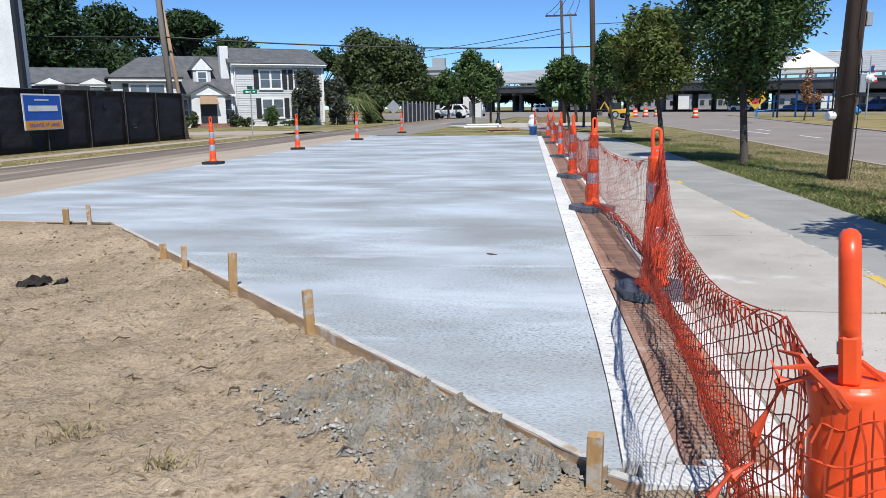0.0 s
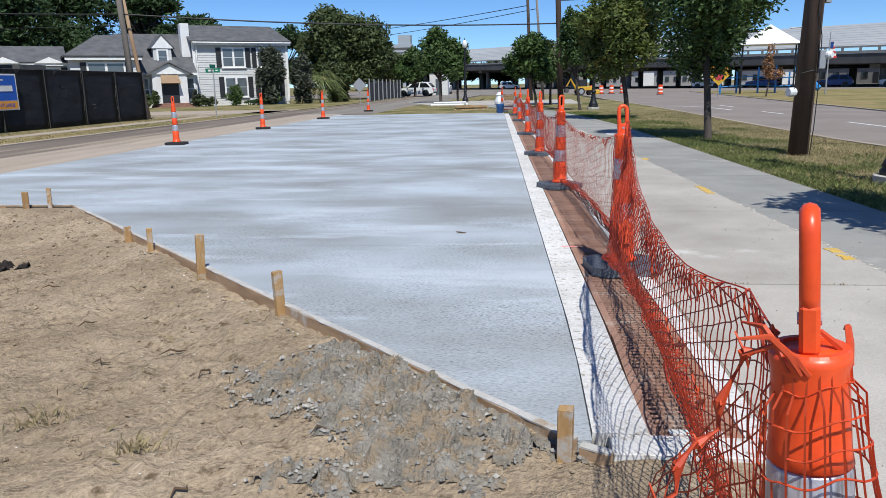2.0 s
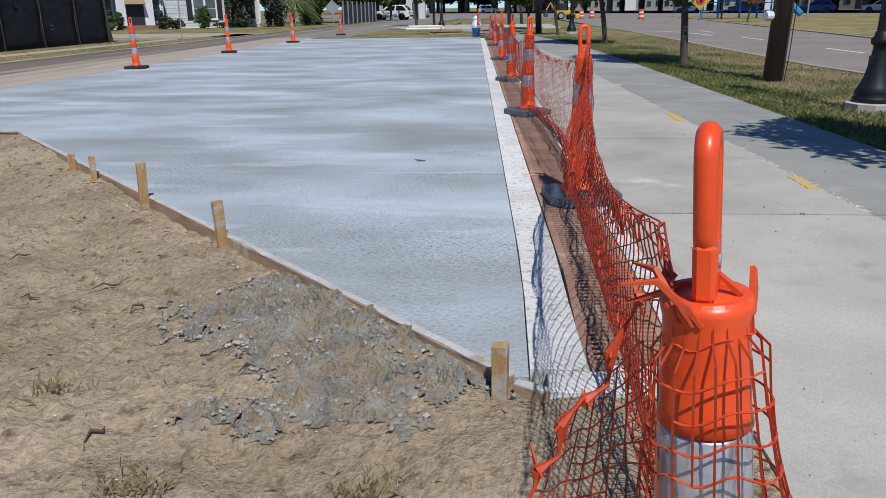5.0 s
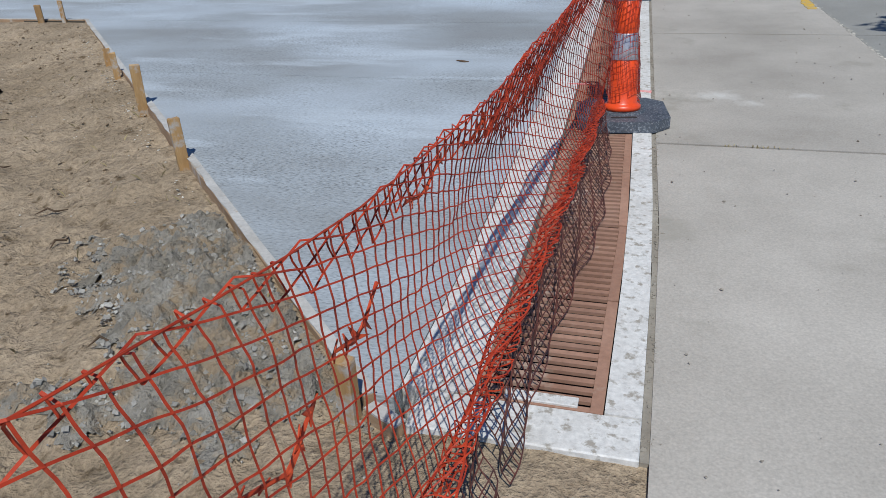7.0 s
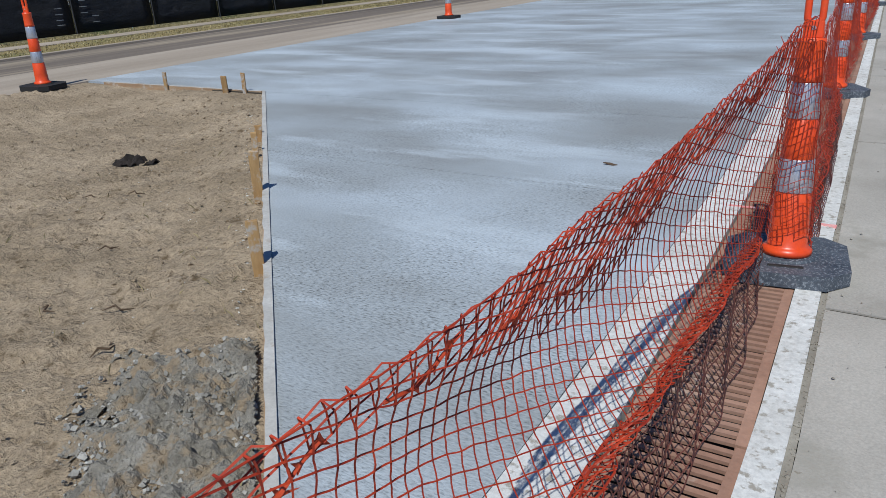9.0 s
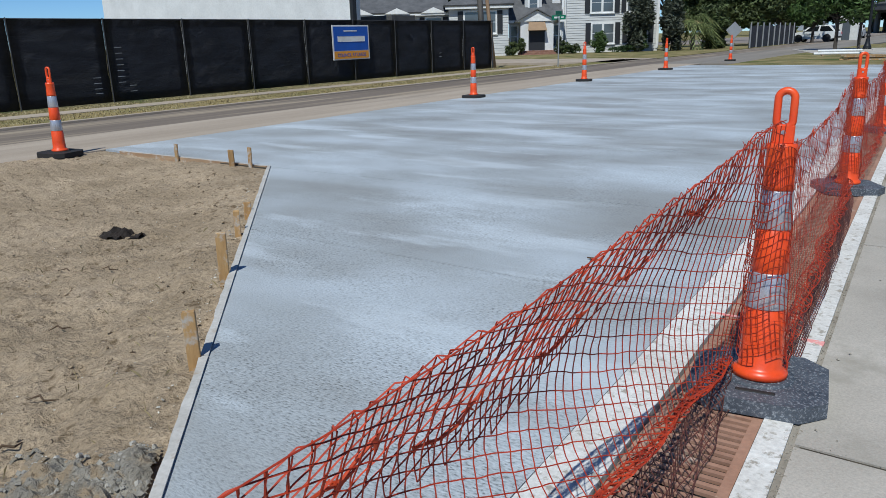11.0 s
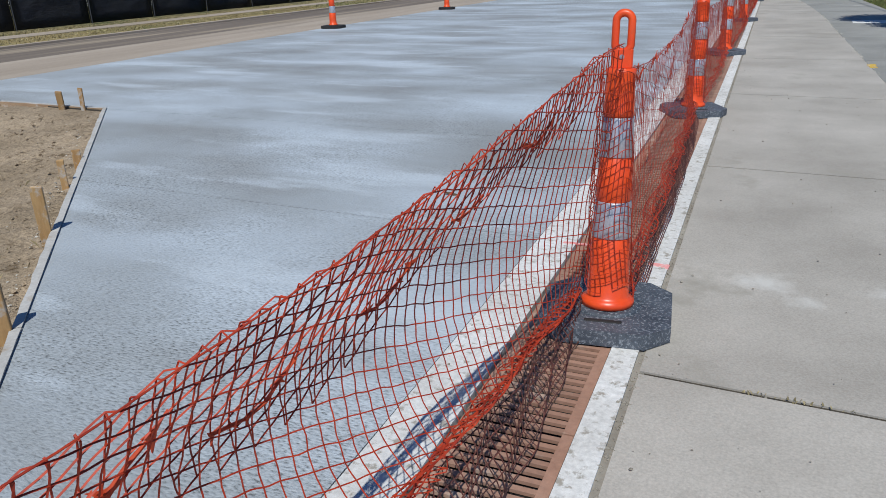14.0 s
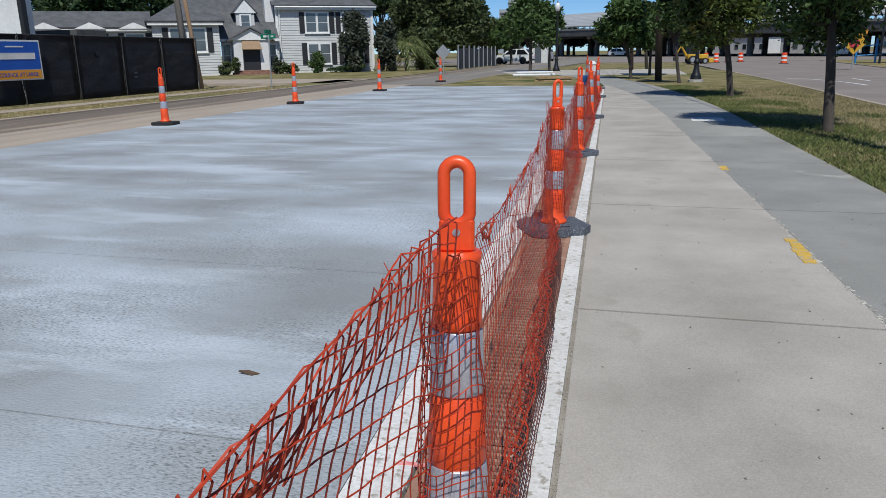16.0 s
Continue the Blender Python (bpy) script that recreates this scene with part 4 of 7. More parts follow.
net_sheet("mesh", wrap_fn, 15, 22, 0.0021, wrap, mask=lambda i, j: (i * 7 + j * 3) % 23 == 0, mat=M_NETLIT, sub=2)
bm = bmesh.new()
rnd = random.Random(4)
for k in range(5):
    a = rnd.uniform(-2.6, 0.3)
    base = Vector((cx + 0.055 * math.cos(a), cy + 0.055 * math.sin(a), 0.965))
    tipv = base + Vector((rnd.uniform(-0.10, 0.05), rnd.uniform(-0.02, 0.10), rnd.uniform(0.02, 0.06)))
    bend = (base + tipv) / 2 + Vector((0, 0, 0.03))
    bm = bmesh.new()
    tube(bm, [base, base * 0.6 + bend * 0.4 + Vector((0, 0, 0.008)), bend, tipv], [0.004, 0.006, 0.005, 0.002], 5)
    part("torn_strand", bm, M_NETLIT, wrap)
# a thick torn edge trailing down from the tube
edge = [Vector((0.475 - 0.30 * k, 1.30 + 0.03 * math.sin(6 * k), 1.0 - 0.47 * k + 0.02 * math.sin(14 * k))) for k in [i / 8 for i in range(9)]]
for k, (p, q) in enumerate(zip(edge, edge[1:])):
    mid = (p + q) / 2 + Vector((0.014, 0, 0.022 * (1 if k % 2 else -0.6)))
    part("torn_edge", tube(bmesh.new(), [p, p.lerp(mid, 0.5), mid, mid.lerp(q, 0.5), q], [0.011, 0.0045, 0.0030, 0.004, 0.010], 6), M_NETLIT, wrap)
    bm = bmesh.new()
    tab(bm, p, 0.034 if k % 3 else 0.022, 0.8 * (-1) ** k, rnd)
    part("torn_scrap", bm, M_NETLIT, wrap)


def flap_fn(s, v):
    """The limp corner that trails from the tube towards the soil."""
    x = cx - 0.05 - 0.33 * s * (0.35 + 0.65 * v)
    y = cy + 0.05 + 0.10 * s + 0.25 * s * (1 - v)
    z = 0.93 - 0.35 * s - 0.72 * v + 0.36 * s * v
    return (x, y, z + 0.02 * noise.noise(Vector((5 * s, 5 * v, 1))))


net_sheet("mesh", flap_fn, 10, 18, 0.0019, wrap, mask=lambda i, j: (i * 5 + j * 4) % 17 == 0, mat=M_NETLIT, sub=2)

# ---- fence, sign and house across the street ----
fence = empty("screen_fence", Matrix(), "black mesh-screened construction fence on steel posts", "fence")
fy = [-20 + 2.42 * k for k in range(23)]
rnd = random.Random(3)
for k, (a, b) in enumerate(zip(fy, fy[1:])):
    bm = bmesh.new()
    nu, nv = 9, 9
    grid = []
    for i in range(nu):
        for j in range(nv):
            y = a + 0.002 + (b - a - 0.004) * i / (nu - 1)
            z = 0.05 + 2.13 * j / (nv - 1) - (0.02 * math.sin(math.pi * i / (nu - 1)) if j == nv - 1 else 0)
            x = -17.30 + 0.05 * noise.noise(Vector((0, y * 0.9, z * 2.2))) + 0.02 * noise.noise(Vector((3, y * 3, z * 5)))
            grid.append(bm.verts.new((x, y, z)))
    for i in range(nu - 1):
        for j in range(nv - 1):
            bm.faces.new((grid[i * nv + j], grid[(i + 1) * nv + j], grid[(i + 1) * nv + j + 1], grid[i * nv + j + 1]))
    r = bmesh.ops.solidify(bm, geom=bm.faces[:], thickness=0.008)
    part("screen_panel", bm, M_FENCE, fence, smooth=True)
    part("post", tube(bmesh.new(), [(-17.24, a, 0), (-17.24 + 0.01 * rnd.uniform(-1, 1), a, 2.2)], 0.015, 8), M_POST, fence)
part("post", tube(bmesh.new(), [(-17.24, fy[-1], 0), (-17.24, fy[-1], 2.2)], 0.03, 8), M_POST, fence)
part("top_rail", tube(bmesh.new(), [(-17.33, fy[0], 2.17), (-17.33, fy[-1], 2.17)], 0.02, 6), M_POST, fence)
# small torn nicks in the screen
for yy, zs in ((14.1, (0.55, 0.7, 0.85, 1.0, 1.15, 1.3, 1.45)), (13.4, (0.3, 0.42, 0.56, 0.7)), (14.4, (0.3, 0.45)), (28.9, (0.7, 0.85))):
    for z in zs:
        part("screen_nick", boxm(-17.245, -17.235, yy, yy + 0.2, z, z + 0.014), M_STEEL, fence)

sign = empty("campaign_sign", Matrix(), "blue and orange campaign sign fixed to the fence screen", "sign")
part("panel", boxm(-17.19, -17.17, 22.36, 24.32, 0.80, 2.0, 0.004), M_PAINTW, sign)
part("blue_field", boxm(-17.168, -17.162, 22.42, 24.26, 1.12, 1.95), M_SIGNBLUE, sign)
part("orange_band", boxm(-17.168, -17.162, 22.42, 24.26, 0.84, 1.10), M_SIGNORG, sign)
part("name_bar", boxm(-17.161, -17.155, 22.62, 24.06, 1.43, 1.62, 0.01), M_PAINTW, sign, "white bar in place of lettering")
part("name_bar", boxm(-17.161, -17.155, 22.95, 23.65, 1.78, 1.82), M_PAINTW, sign)
cu = bpy.data.curves.new("sign_text", "FONT")
cu.body, cu.size, cu.extrude, cu.align_x = "COUNCIL AT LARGE", 0.165, 0.002, "CENTER"
cu.materials.append(M_SIGNBLUE)
txt = new("lettering", cu)
txt.parent = sign
txt.matrix_basis = pose(-17.158, 23.34, 0.915, 90, 0, 90)

# white brick building behind the fence
bld = empty("brick_building", Matrix(), "white painted brick building with dark corner trim", "building")
part("wall", boxm(-44, -23.25, 30.2, 30.9, -0.1, 8.5), M_BRICKP, bld)
part("corner_trim", boxm(-23.245, -23.05, 30.15, 30.4, -0.1, 8.6), M_CARDARK, bld)
part("cornice", boxm(-44.2, -23.0, 30.0, 31.0, 8.6, 8.85), M_CARDARK, bld)
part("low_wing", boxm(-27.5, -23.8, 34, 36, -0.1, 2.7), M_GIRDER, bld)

HU = math.radians(35)
HM = Matrix.Translation((-26.8, 60.0, -0.1)) @ Matrix.Rotation(HU, 4, "Z")
house = empty("house", HM, "white clapboard two storey house with grey shingle roof", "house")


def siding(name, u0, u1, d, z0, z1, parent, thick=0.2):
    """A boarded wall: overlapping clapboards, each a little proud at its foot."""
    wall = part(name, boxm(u0, u1, d + 0.036, d + thick, z0, z1), M_SIDING, parent)
    turn = Matrix(((0, 0, 1, 0), (1, 0, 0, 0), (0, 1, 0, 0), (0, 0, 0, 1)))
    board = finish(prism(bmesh.new(), [(d, 0), (d + 0.028, 0.196), (d + 0.035, 0.196), (d + 0.035, 0)], u0, u1, turn), "clapboard", M_SIDING)
    for k in range(int((z1 - z0) / 0.196)):
        part("clapboard", board, None, wall, at=pose(0, 0, z0 + 0.196 * k))
    return wall


def slope(name, pts, parent, th=0.12, mat=M_SHINGLE):
    """A roof plane from its corners, thickened upwards along its normal."""
    a, b, c = (Vector(p) for p in pts[:3])
    n = (b - a).cross(c - a).normalized()
    if n.z < 0:
        n = -n
    bm = bmesh.new()
    lo = [bm.verts.new(Vector(p)) for p in pts]
    hi = [bm.verts.new(Vector(p) + n * th) for p in pts]
    bm.faces.new(lo)
    bm.faces.new(hi)
    k = len(pts)
    for i in range(k):
        bm.faces.new((lo[i], lo[(i + 1) % k], hi[(i + 1) % k], hi[i]))
    return part(name, bm, mat, parent)


def window(u0, u1, z0, z1, d, parent, sashes=1, shutters=True, sh=0.42):
    w = part("window", boxm(u0 - 0.1, u1 + 0.1, d - 0.05, d + 0.02, z0 - 0.1, z1 + 0.12), M_TRIM, parent)
    part("sill", boxm(u0 - 0.14, u1 + 0.14, d - 0.11, d + 0.02, z0 - 0.16, z0 - 0.1), M_TRIM, w)
    n = sashes
    for i in range(n):
        a = u0 + (u1 - u0) * i / n + (0.05 if i else 0)
        b = u0 + (u1 - u0) * (i + 1) / n - (0.05 if i < n - 1 else 0)
        zm = (z0 + z1) / 2
        part("pane", boxm(a + 0.04, b - 0.04, d - 0.065, d - 0.051, z0 + 0.03, zm - 0.02), M_GLASS, w)
        part("pane", boxm(a + 0.04, b - 0.04, d - 0.065, d - 0.051, zm + 0.03, z1 - 0.02), M_GLASS, w)
    if shutters:
        for a in (u0 - 0.1 - sh, u1 + 0.1):
            s = part("shutter", boxm(a, a + sh, d - 0.06, d + 0.02, z0 - 0.08, z1 + 0.08), M_SHUTTER, parent)
    return w


# two storey wing
siding("wall", 0, 7.9, 0, 0.3, 5.2, house)
part("foundation", boxm(0, 7.9, 0.02, 7, 0, 0.3), M_BRICKP, house)
part("side_wall", boxm(0, 0.18, 0.21, 7, 0.3, 5.2), M_SIDING, house)
part("side_wall", boxm(7.72, 7.9, 0.21, 7, 0.3, 5.2), M_SIDING, house)
part("rear_wall", boxm(0, 7.9, 7.0, 7.2, 0, 5.2), M_SIDING, house)
part("fascia", boxm(-0.1, 8.15, -0.36, -0.24, 5.0, 5.24), M_TRIM, house)
part("gutter", tube(bmesh.new(), [(-0.1, -0.42, 5.2), (8.15, -0.42, 5.2)], 0.07, 6), M_TRIM, house)
part("corner_board", boxm(-0.06, 0.14, -0.05, 0.0, 0.3, 5.0), M_TRIM, house)
part("corner_board", boxm(7.76, 7.96, -0.05, 0.0, 0.3, 5.0), M_TRIM, house)
part("downpipe", tube(bmesh.new(), [(0.25, -0.1, 5.1), (0.25, -0.1, 0.3)], 0.05, 6), M_TRIM, house)
slope("roof", [(-0.3, -0.4, 5.24), (8.2, -0.4, 5.24), (7.6, 3.6, 6.75), (-0.3, 3.6, 6.75)], house)
slope("roof", [(-0.3, 7.6, 5.24), (8.2, 7.6, 5.24), (7.6, 3.6, 6.75), (-0.3, 3.6, 6.75)], house)
slope("roof", [(8.2, -0.4, 5.24), (8.2, 7.6, 5.24), (7.6, 3.6, 6.75)], house)
for u in (0.03,):
    bm = bmesh.new()
    prism(bm, [(0.2, 5.2), (7.0, 5.2), (3.6, 6.7)], 0.0, 0.16, Matrix(((0, 0, 1, 0), (1, 0, 0, 0), (0, 1, 0, 0), (0, 0, 0, 1))))
    part("gable_wall", bm, M_SIDING, house)
window(2.35, 4.15, 3.3, 4.75, 0, house, 2)
window(5.3, 6.35, 3.3, 4.75, 0, house, 1, True, 0.38)
window(2.45, 4.25, 0.85, 2.35, 0, house, 2)
window(5.5, 7.0, 0.85, 2.35, 0, house, 2)
part("chimney", boxm(-0.75, -0.05, 0.6, 1.5, 0, 6.75, 0.03), M_BRICKP, house)
# one and a half storey middle with steep roof
siding("wall", -4.4, -0.0, -0.6, 0.3, 2.75, house)
part("foundation", boxm(-4.4, 0, -0.58, 7, 0, 0.29), M_BRICKP, house)
slope("roof", [(-4.6, -1.0, 2.72), (0.0, -1.0, 2.72), (-0.05, 3.2, 5.95), (-5.6, 3.2, 5.95)], house)
slope("roof", [(-4.6, 7.4, 2.72), (0.0, 7.4, 2.72), (-0.05, 3.2, 5.95), (-5.6, 3.2, 5.95)], house)
part("fascia", boxm(-4.7, 0.05, -1.06, -0.98, 2.6, 2.82), M_TRIM, house)
for u0, u1 in ((-4.3, -3.75), (-0.85, -0.25)):
    window(u0, u1, 0.7, 2.35, -0.6, house, 1, False)
# dormer
dorm = part("dormer", boxm(-3.05, -1.65, 0.25, 2.6, 3.3, 4.85), M_SIDING, house)
bm = bmesh.new()
prism(bm, [(-3.25, 4.75), (-1.45, 4.75), (-2.35, 5.75)], 0.15, 0.3, Matrix(((1, 0, 0, 0), (0, 0, 1, 0), (0, 1, 0, 0), (0, 0, 0, 1))))
part("dormer_gable", bm, M_TRIM, dorm)
slope("dormer_roof", [(-3.3, 0.1, 4.7), (-3.3, 2.8, 4.7), (-2.35, 2.8, 5.78), (-2.35, 0.1, 5.78)], dorm, 0.08)
slope("dormer_roof", [(-1.4, 0.1, 4.7), (-1.4, 2.8, 4.7), (-2.35, 2.8, 5.78), (-2.35, 0.1, 5.78)], dorm, 0.08)
window(-2.7, -2.0, 3.55, 4.6, 0.25, house, 1, False)
# porch
porch = part("porch", boxm(-3.6, -0.95, -1.7, -0.62, 0.3, 2.7), M_BRICKP, house)
bm = bmesh.new()
prism(bm, [(-3.9, 2.68), (-0.65, 2.68), (-2.28, 3.5)], -1.82, -0.4, Matrix(((1, 0, 0, 0), (0, 0, 1, 0), (0, 1, 0, 0), (0, 0, 0, 1))))
part("porch_gable", bm, M_TRIM, porch)
slope("porch_roof", [(-4.05, -2.0, 2.6), (-4.05, 0.6, 2.6), (-2.28, 0.6, 3.55), (-2.28, -2.0, 3.55)], porch, 0.07)
slope("porch_roof", [(-0.5, -2.0, 2.6), (-0.5, 0.6, 2.6), (-2.28, 0.6, 3.55), (-2.28, -2.0, 3.55)], porch, 0.07)
# solid near-black panel, painted as the unlit inside of the doorway
door = part("door", boxm(-2.95, -1.65, -1.74, -1.69, 0.45, 2.55), M_SHUTTER, house, "dark panel holding the shade of the open doorway")
slope("awning", [(-3.05, -2.3, 1.95), (-1.55, -2.3, 1.95), (-1.65, -1.72, 2.6), (-2.95, -1.72, 2.6)], house, 0.05, M_AWN)
for k in range(3):
    part("step", boxm(-3.7 - 0.15 * k, -0.95 + 0.15 * k, -2.0 - 0.32 * k, -1.68 - 0.32 * k, 0, 0.42 - 0.14 * k, 0.01), M_STEP, house)
# left block and low wing
siding("wall", -9.3, -4.6, -2.2, 0.3, 3.9, house)
part("foundation", boxm(-9.3, -4.6, -2.18, 5, 0, 0.29), M_BRICKP, house)
part("side_wall", boxm(-4.8, -4.6, -1.98, 5, 0.3, 3.9), M_SIDING, house)
siding_side = part("side_wall", boxm(-9.3, -9.12, -1.98, 5, 0.3, 3.9), M_SIDING, house)
part("fascia", boxm(-9.6, -4.3, -2.55, -2.45, 3.75, 3.98), M_TRIM, house)
slope("roof", [(-9.7, -2.6, 3.95), (-4.2, -2.6, 3.95), (-4.6, 1.6, 5.7), (-7.0, 1.6, 5.7)], house)
slope("roof", [(-9.7, -2.6, 3.95), (-9.7, 5.2, 3.95), (-7.0, 1.6, 5.7)], house)
slope("roof", [(-4.2, -2.6, 3.95), (-4.2, 4, 3.95), (-4.6, 1.6, 5.7)], house)
window(-8.1, -5.6, 1.9, 3.5, -2.2, house, 2)
siding("wall", -19.5, -9.35, 0.4, 0.3, 3.55, house)
part("foundation", boxm(-19.5, -9.35, 0.42, 6, 0, 0.29), M_BRICKP, house)
part("fascia", boxm(-19.8, -9.32, 0.02, 0.1, 3.42, 3.66), M_TRIM, house)
slope("roof", [(-19.9, 0.0, 3.6), (-9.32, 0.0, 3.6), (-9.32, 3.4, 4.9), (-19.2, 3.4, 4.9)], house)
for u in (-17.2, -14.2, -11.2):
    window(u, u + 1.3, 1.9, 3.2, 0.4, house, 1)
    bm = bmesh.new()
    prism(bm, [(u - 0.4, 3.6), (u + 1.7, 3.6), (u + 0.65, 4.05)], -0.06, 0.3, Matrix(((1, 0, 0, 0), (0, 0, 1, 0), (0, 1, 0, 0), (0, 0, 0, 1))))
    part("eyebrow_gable", bm, M_TRIM, house)
lawn = structure(new("house_lawn", strip(lambda y: -70, lambda y: -13.7, steps(45.52, 75, 5), -0.25, 0.0, "house_lawn", M_GRASS)), "green lawn in front of the white house", "lawn")

# ---- plants ----


def leaves(name, blobs, n, size, mat, parent, seed, shell=0.45, flat=0.0):
    """A crown: many small leaf blades scattered through the blobs, denser towards their skins."""
    r = np.random.RandomState(seed)
    C = np.array([b[:3] for b in blobs])
    R = np.array([b[3:6] for b in blobs])
    w = R.prod(axis=1) ** 0.667
    k = r.choice(len(blobs), n, p=w / w.sum())
    d = r.normal(size=(n, 3))
    d /= np.linalg.norm(d, axis=1)[:, None]
    rad = shell + (1 - shell) * r.rand(n, 1) ** 0.6
    rad *= 1 + 0.13 * r.normal(size=(n, 1))
    P = C[k] + d * rad * R[k]
    a = r.normal(size=(n, 3))
    a[:, 2] *= 0.7
    a /= np.linalg.norm(a, axis=1)[:, None]
    b = np.cross(a, d + 0.7 * r.normal(size=(n, 3)))
    b /= np.linalg.norm(b, axis=1)[:, None] + 1e-6
    s = size * (0.6 + 0.8 * r.rand(n, 1))
    nrm = np.cross(a, b)
    V = np.stack([P - a * s, P + b * s * 0.42 + nrm * s * 0.12, P + a * s, P - b * s * 0.42 + nrm * s * 0.12], 1).reshape(-1, 3)
    F = np.arange(4 * n).reshape(n, 4)
    me = bpy.data.meshes.new(name)
    me.from_pydata(V.tolist(), [], F.tolist())
    me.materials.append(mat)
    return part(name, me, None, parent)


def crown_blobs(c, rx, rz, n, seed, low=-0.6):
    r = random.Random(seed)
    out = []
    for i in range(n):
        a = r.uniform(0, 6.2832)
        zz = r.uniform(low, 0.95)
        rr = math.sqrt(max(0.05, 1 - zz * zz)) * r.uniform(0.45, 0.95)
        s = r.uniform(0.22, 0.40)
        out.append((c[0] + rx * rr * math.cos(a) * (1 - s * 0.6), c[1] + rx * rr * math.sin(a) * (1 - s * 0.6), c[2] + rz * zz * (1 - s * 0.4), rx * s, rx * s, rz * s * 0.85))
    out.append((c[0], c[1], c[2], rx * 0.5, rx * 0.5, rz * 0.55))
    return out


def tree(x, y, trunk_h, crown, rx, rz, nblob, nleaf, size, mat, label, seed, r0=0.09, lean=(0, 0), group="street trees", bark=None, low=-0.6, shell=0.45):
    ob = empty("tree", Matrix.Translation((x, y, -0.05)), label, "tree", group)
    r = random.Random(seed)
    c = (lean[0], lean[1], crown)
    blobs = crown_blobs(c, rx, rz, nblob, seed, low)
    bm = bmesh.new()
    top = Vector((lean[0] * 0.8, lean[1] * 0.8, trunk_h))
    mid = Vector((lean[0] * 0.3 + r.uniform(-0.04, 0.04), lean[1] * 0.3, trunk_h * 0.5))
    tube(bm, [(0, 0, 0), (0, 0, 0.08), mid, top, (c[0], c[1], crown + rz * 0.3)], [r0 * 1.6, r0 * 1.1, r0 * 0.95, r0 * 0.85, r0 * 0.3], 9)
    for b in blobs[:: max(1, len(blobs) // 14)]:
        e = Vector(b[:3])
        st = top + Vector((0, 0, r.uniform(-0.15, 0.5) * rz * 0.5))
        bend = st * 0.5 + e * 0.5 + Vector((0, 0, -0.12 * rz))
        tube(bm, [st, bend, e], [r0 * 0.45, r0 * 0.28, r0 * 0.1], 6)
    part("trunk", bm, bark or M_BARK, ob, smooth=True)
    leaves("crown", blobs, nleaf, size, mat, ob, seed + 50, shell)
    return ob


T = "leafy green street tree with a slim dark trunk"
tree(4.5, 18.4, 1.95, 3.25, 1.62, 1.95, 58, 32000, 0.066, M_LEAF, T, 11, 0.085, (-0.15, 0.1), low=-0.8)
tree(3.98, 28.3, 1.9, 3.1, 1.85, 1.75, 50, 15000, 0.095, M_LEAFY, "street tree with yellowing leaves on a slim trunk", 12, 0.09, (-0.35, 0), low=-0.8)
tree(5.3, 5.95, 2.1, 3.4, 1.5, 1.3, 22, 3600, 0.10, M_LEAF, T, 13, 0.085, (-0.55, 0))
tree(3.0, 38.5, 1.6, 3.3, 0.95, 2.0, 26, 4200, 0.12, M_LEAF, "narrow upright green street tree", 14, 0.07, (-0.3, 0))
tree(0.9, 44.0, 1.4, 2.6, 1.6, 1.45, 30, 4800, 0.14, M_LEAF, T, 15, 0.08, (-0.3, 0))
tree(1.9, 49.0, 1.5, 2.6, 1.7, 1.5, 26, 4000, 0.15, M_LEAFO, T, 16, 0.08)
tree(-6.2, 58, 1.6, 3.3, 2.0, 2.2, 34, 5200, 0.16, M_LEAF, "green street tree beside a black lamp post", 17, 0.12)
tree(-4.9, 58.5, 1.6, 3.0, 1.2, 2.2, 16, 2500, 0.16, M_LEAF, T, 18, 0.1)
tree(-12.5, 88, 1.5, 3.3, 2.6, 2.4, 22, 3200, 0.24, M_LEAF, "distant green tree by the road", 19, 0.15, group="far trees")
tree(-17.0, 96, 1.5, 3.6, 2.8, 2.6, 22, 3200, 0.26, M_LEAFO, "distant green tree by the road", 20, 0.15, group="far trees")
tree(-21.2, 84, 2.2, 5.2, 4.2, 4.9, 60, 12000, 0.26, M_LEAFO, "large dense olive green tree behind shrubs", 21, 0.3, group="far trees")
tree(-17.3, 85, 2.2, 5.0, 3.2, 4.3, 44, 8000, 0.26, M_LEAFO, "large dense olive green tree behind shrubs", 22, 0.3, group="far trees")
for x, y, c, rx, rz, s in ((-75, 100, 8, 8.5, 9.5, 31), (-65, 104, 7.5, 7, 9, 32), (-86, 103, 9, 9, 10, 33), (-57, 112, 5.5, 6, 6.5, 34), (-46, 104, 6.5, 7, 5, 35)):
    tree(x, y, 3, c, rx, rz, 46, 8500, 0.42, M_LEAFD, "tall dark green tree behind the roofs", s, 0.45, group="far trees")
for x, y, c, rx, rz, s in ((-69, 92, 8.5, 7.5, 8.5, 41), (-60, 97, 4.8, 5.5, 5.2, 42), (-62, 86, 8.8, 6.0, 9.0, 43)):
    tree(x, y, 3, c, rx, rz, 46, 8500, 0.40, M_LEAFD, "tall dark green tree behind the roofs", s, 0.45, group="far trees")
tree(-54.5, 106, 8, 12.6, 6.5, 3.4, 24, 4200, 0.40, M_LEAFD, "tall open-crowned oak above the roofs", 36, 0.4, group="far trees", low=-0.3)
tree(-36, 112, 4, 8.2, 5, 2.4, 18, 2600, 0.40, M_LEAFD, "dark green tree top above the roof", 37, 0.3, group="far trees")
tree(-28, 112, 4, 7.6, 5, 2.2, 18, 2600, 0.40, M_LEAFO, "olive green tree top above the roof", 38, 0.3, group="far trees")
for x in range(-95, 60, 11):
    tree(x, 235 + 8 * math.sin(x), 3, 5.5, 6.5, 4.5, 16, 1500, 0.8, M_LEAFD, "far dark tree on the horizon", 400 + x, 0.4, group="horizon trees")


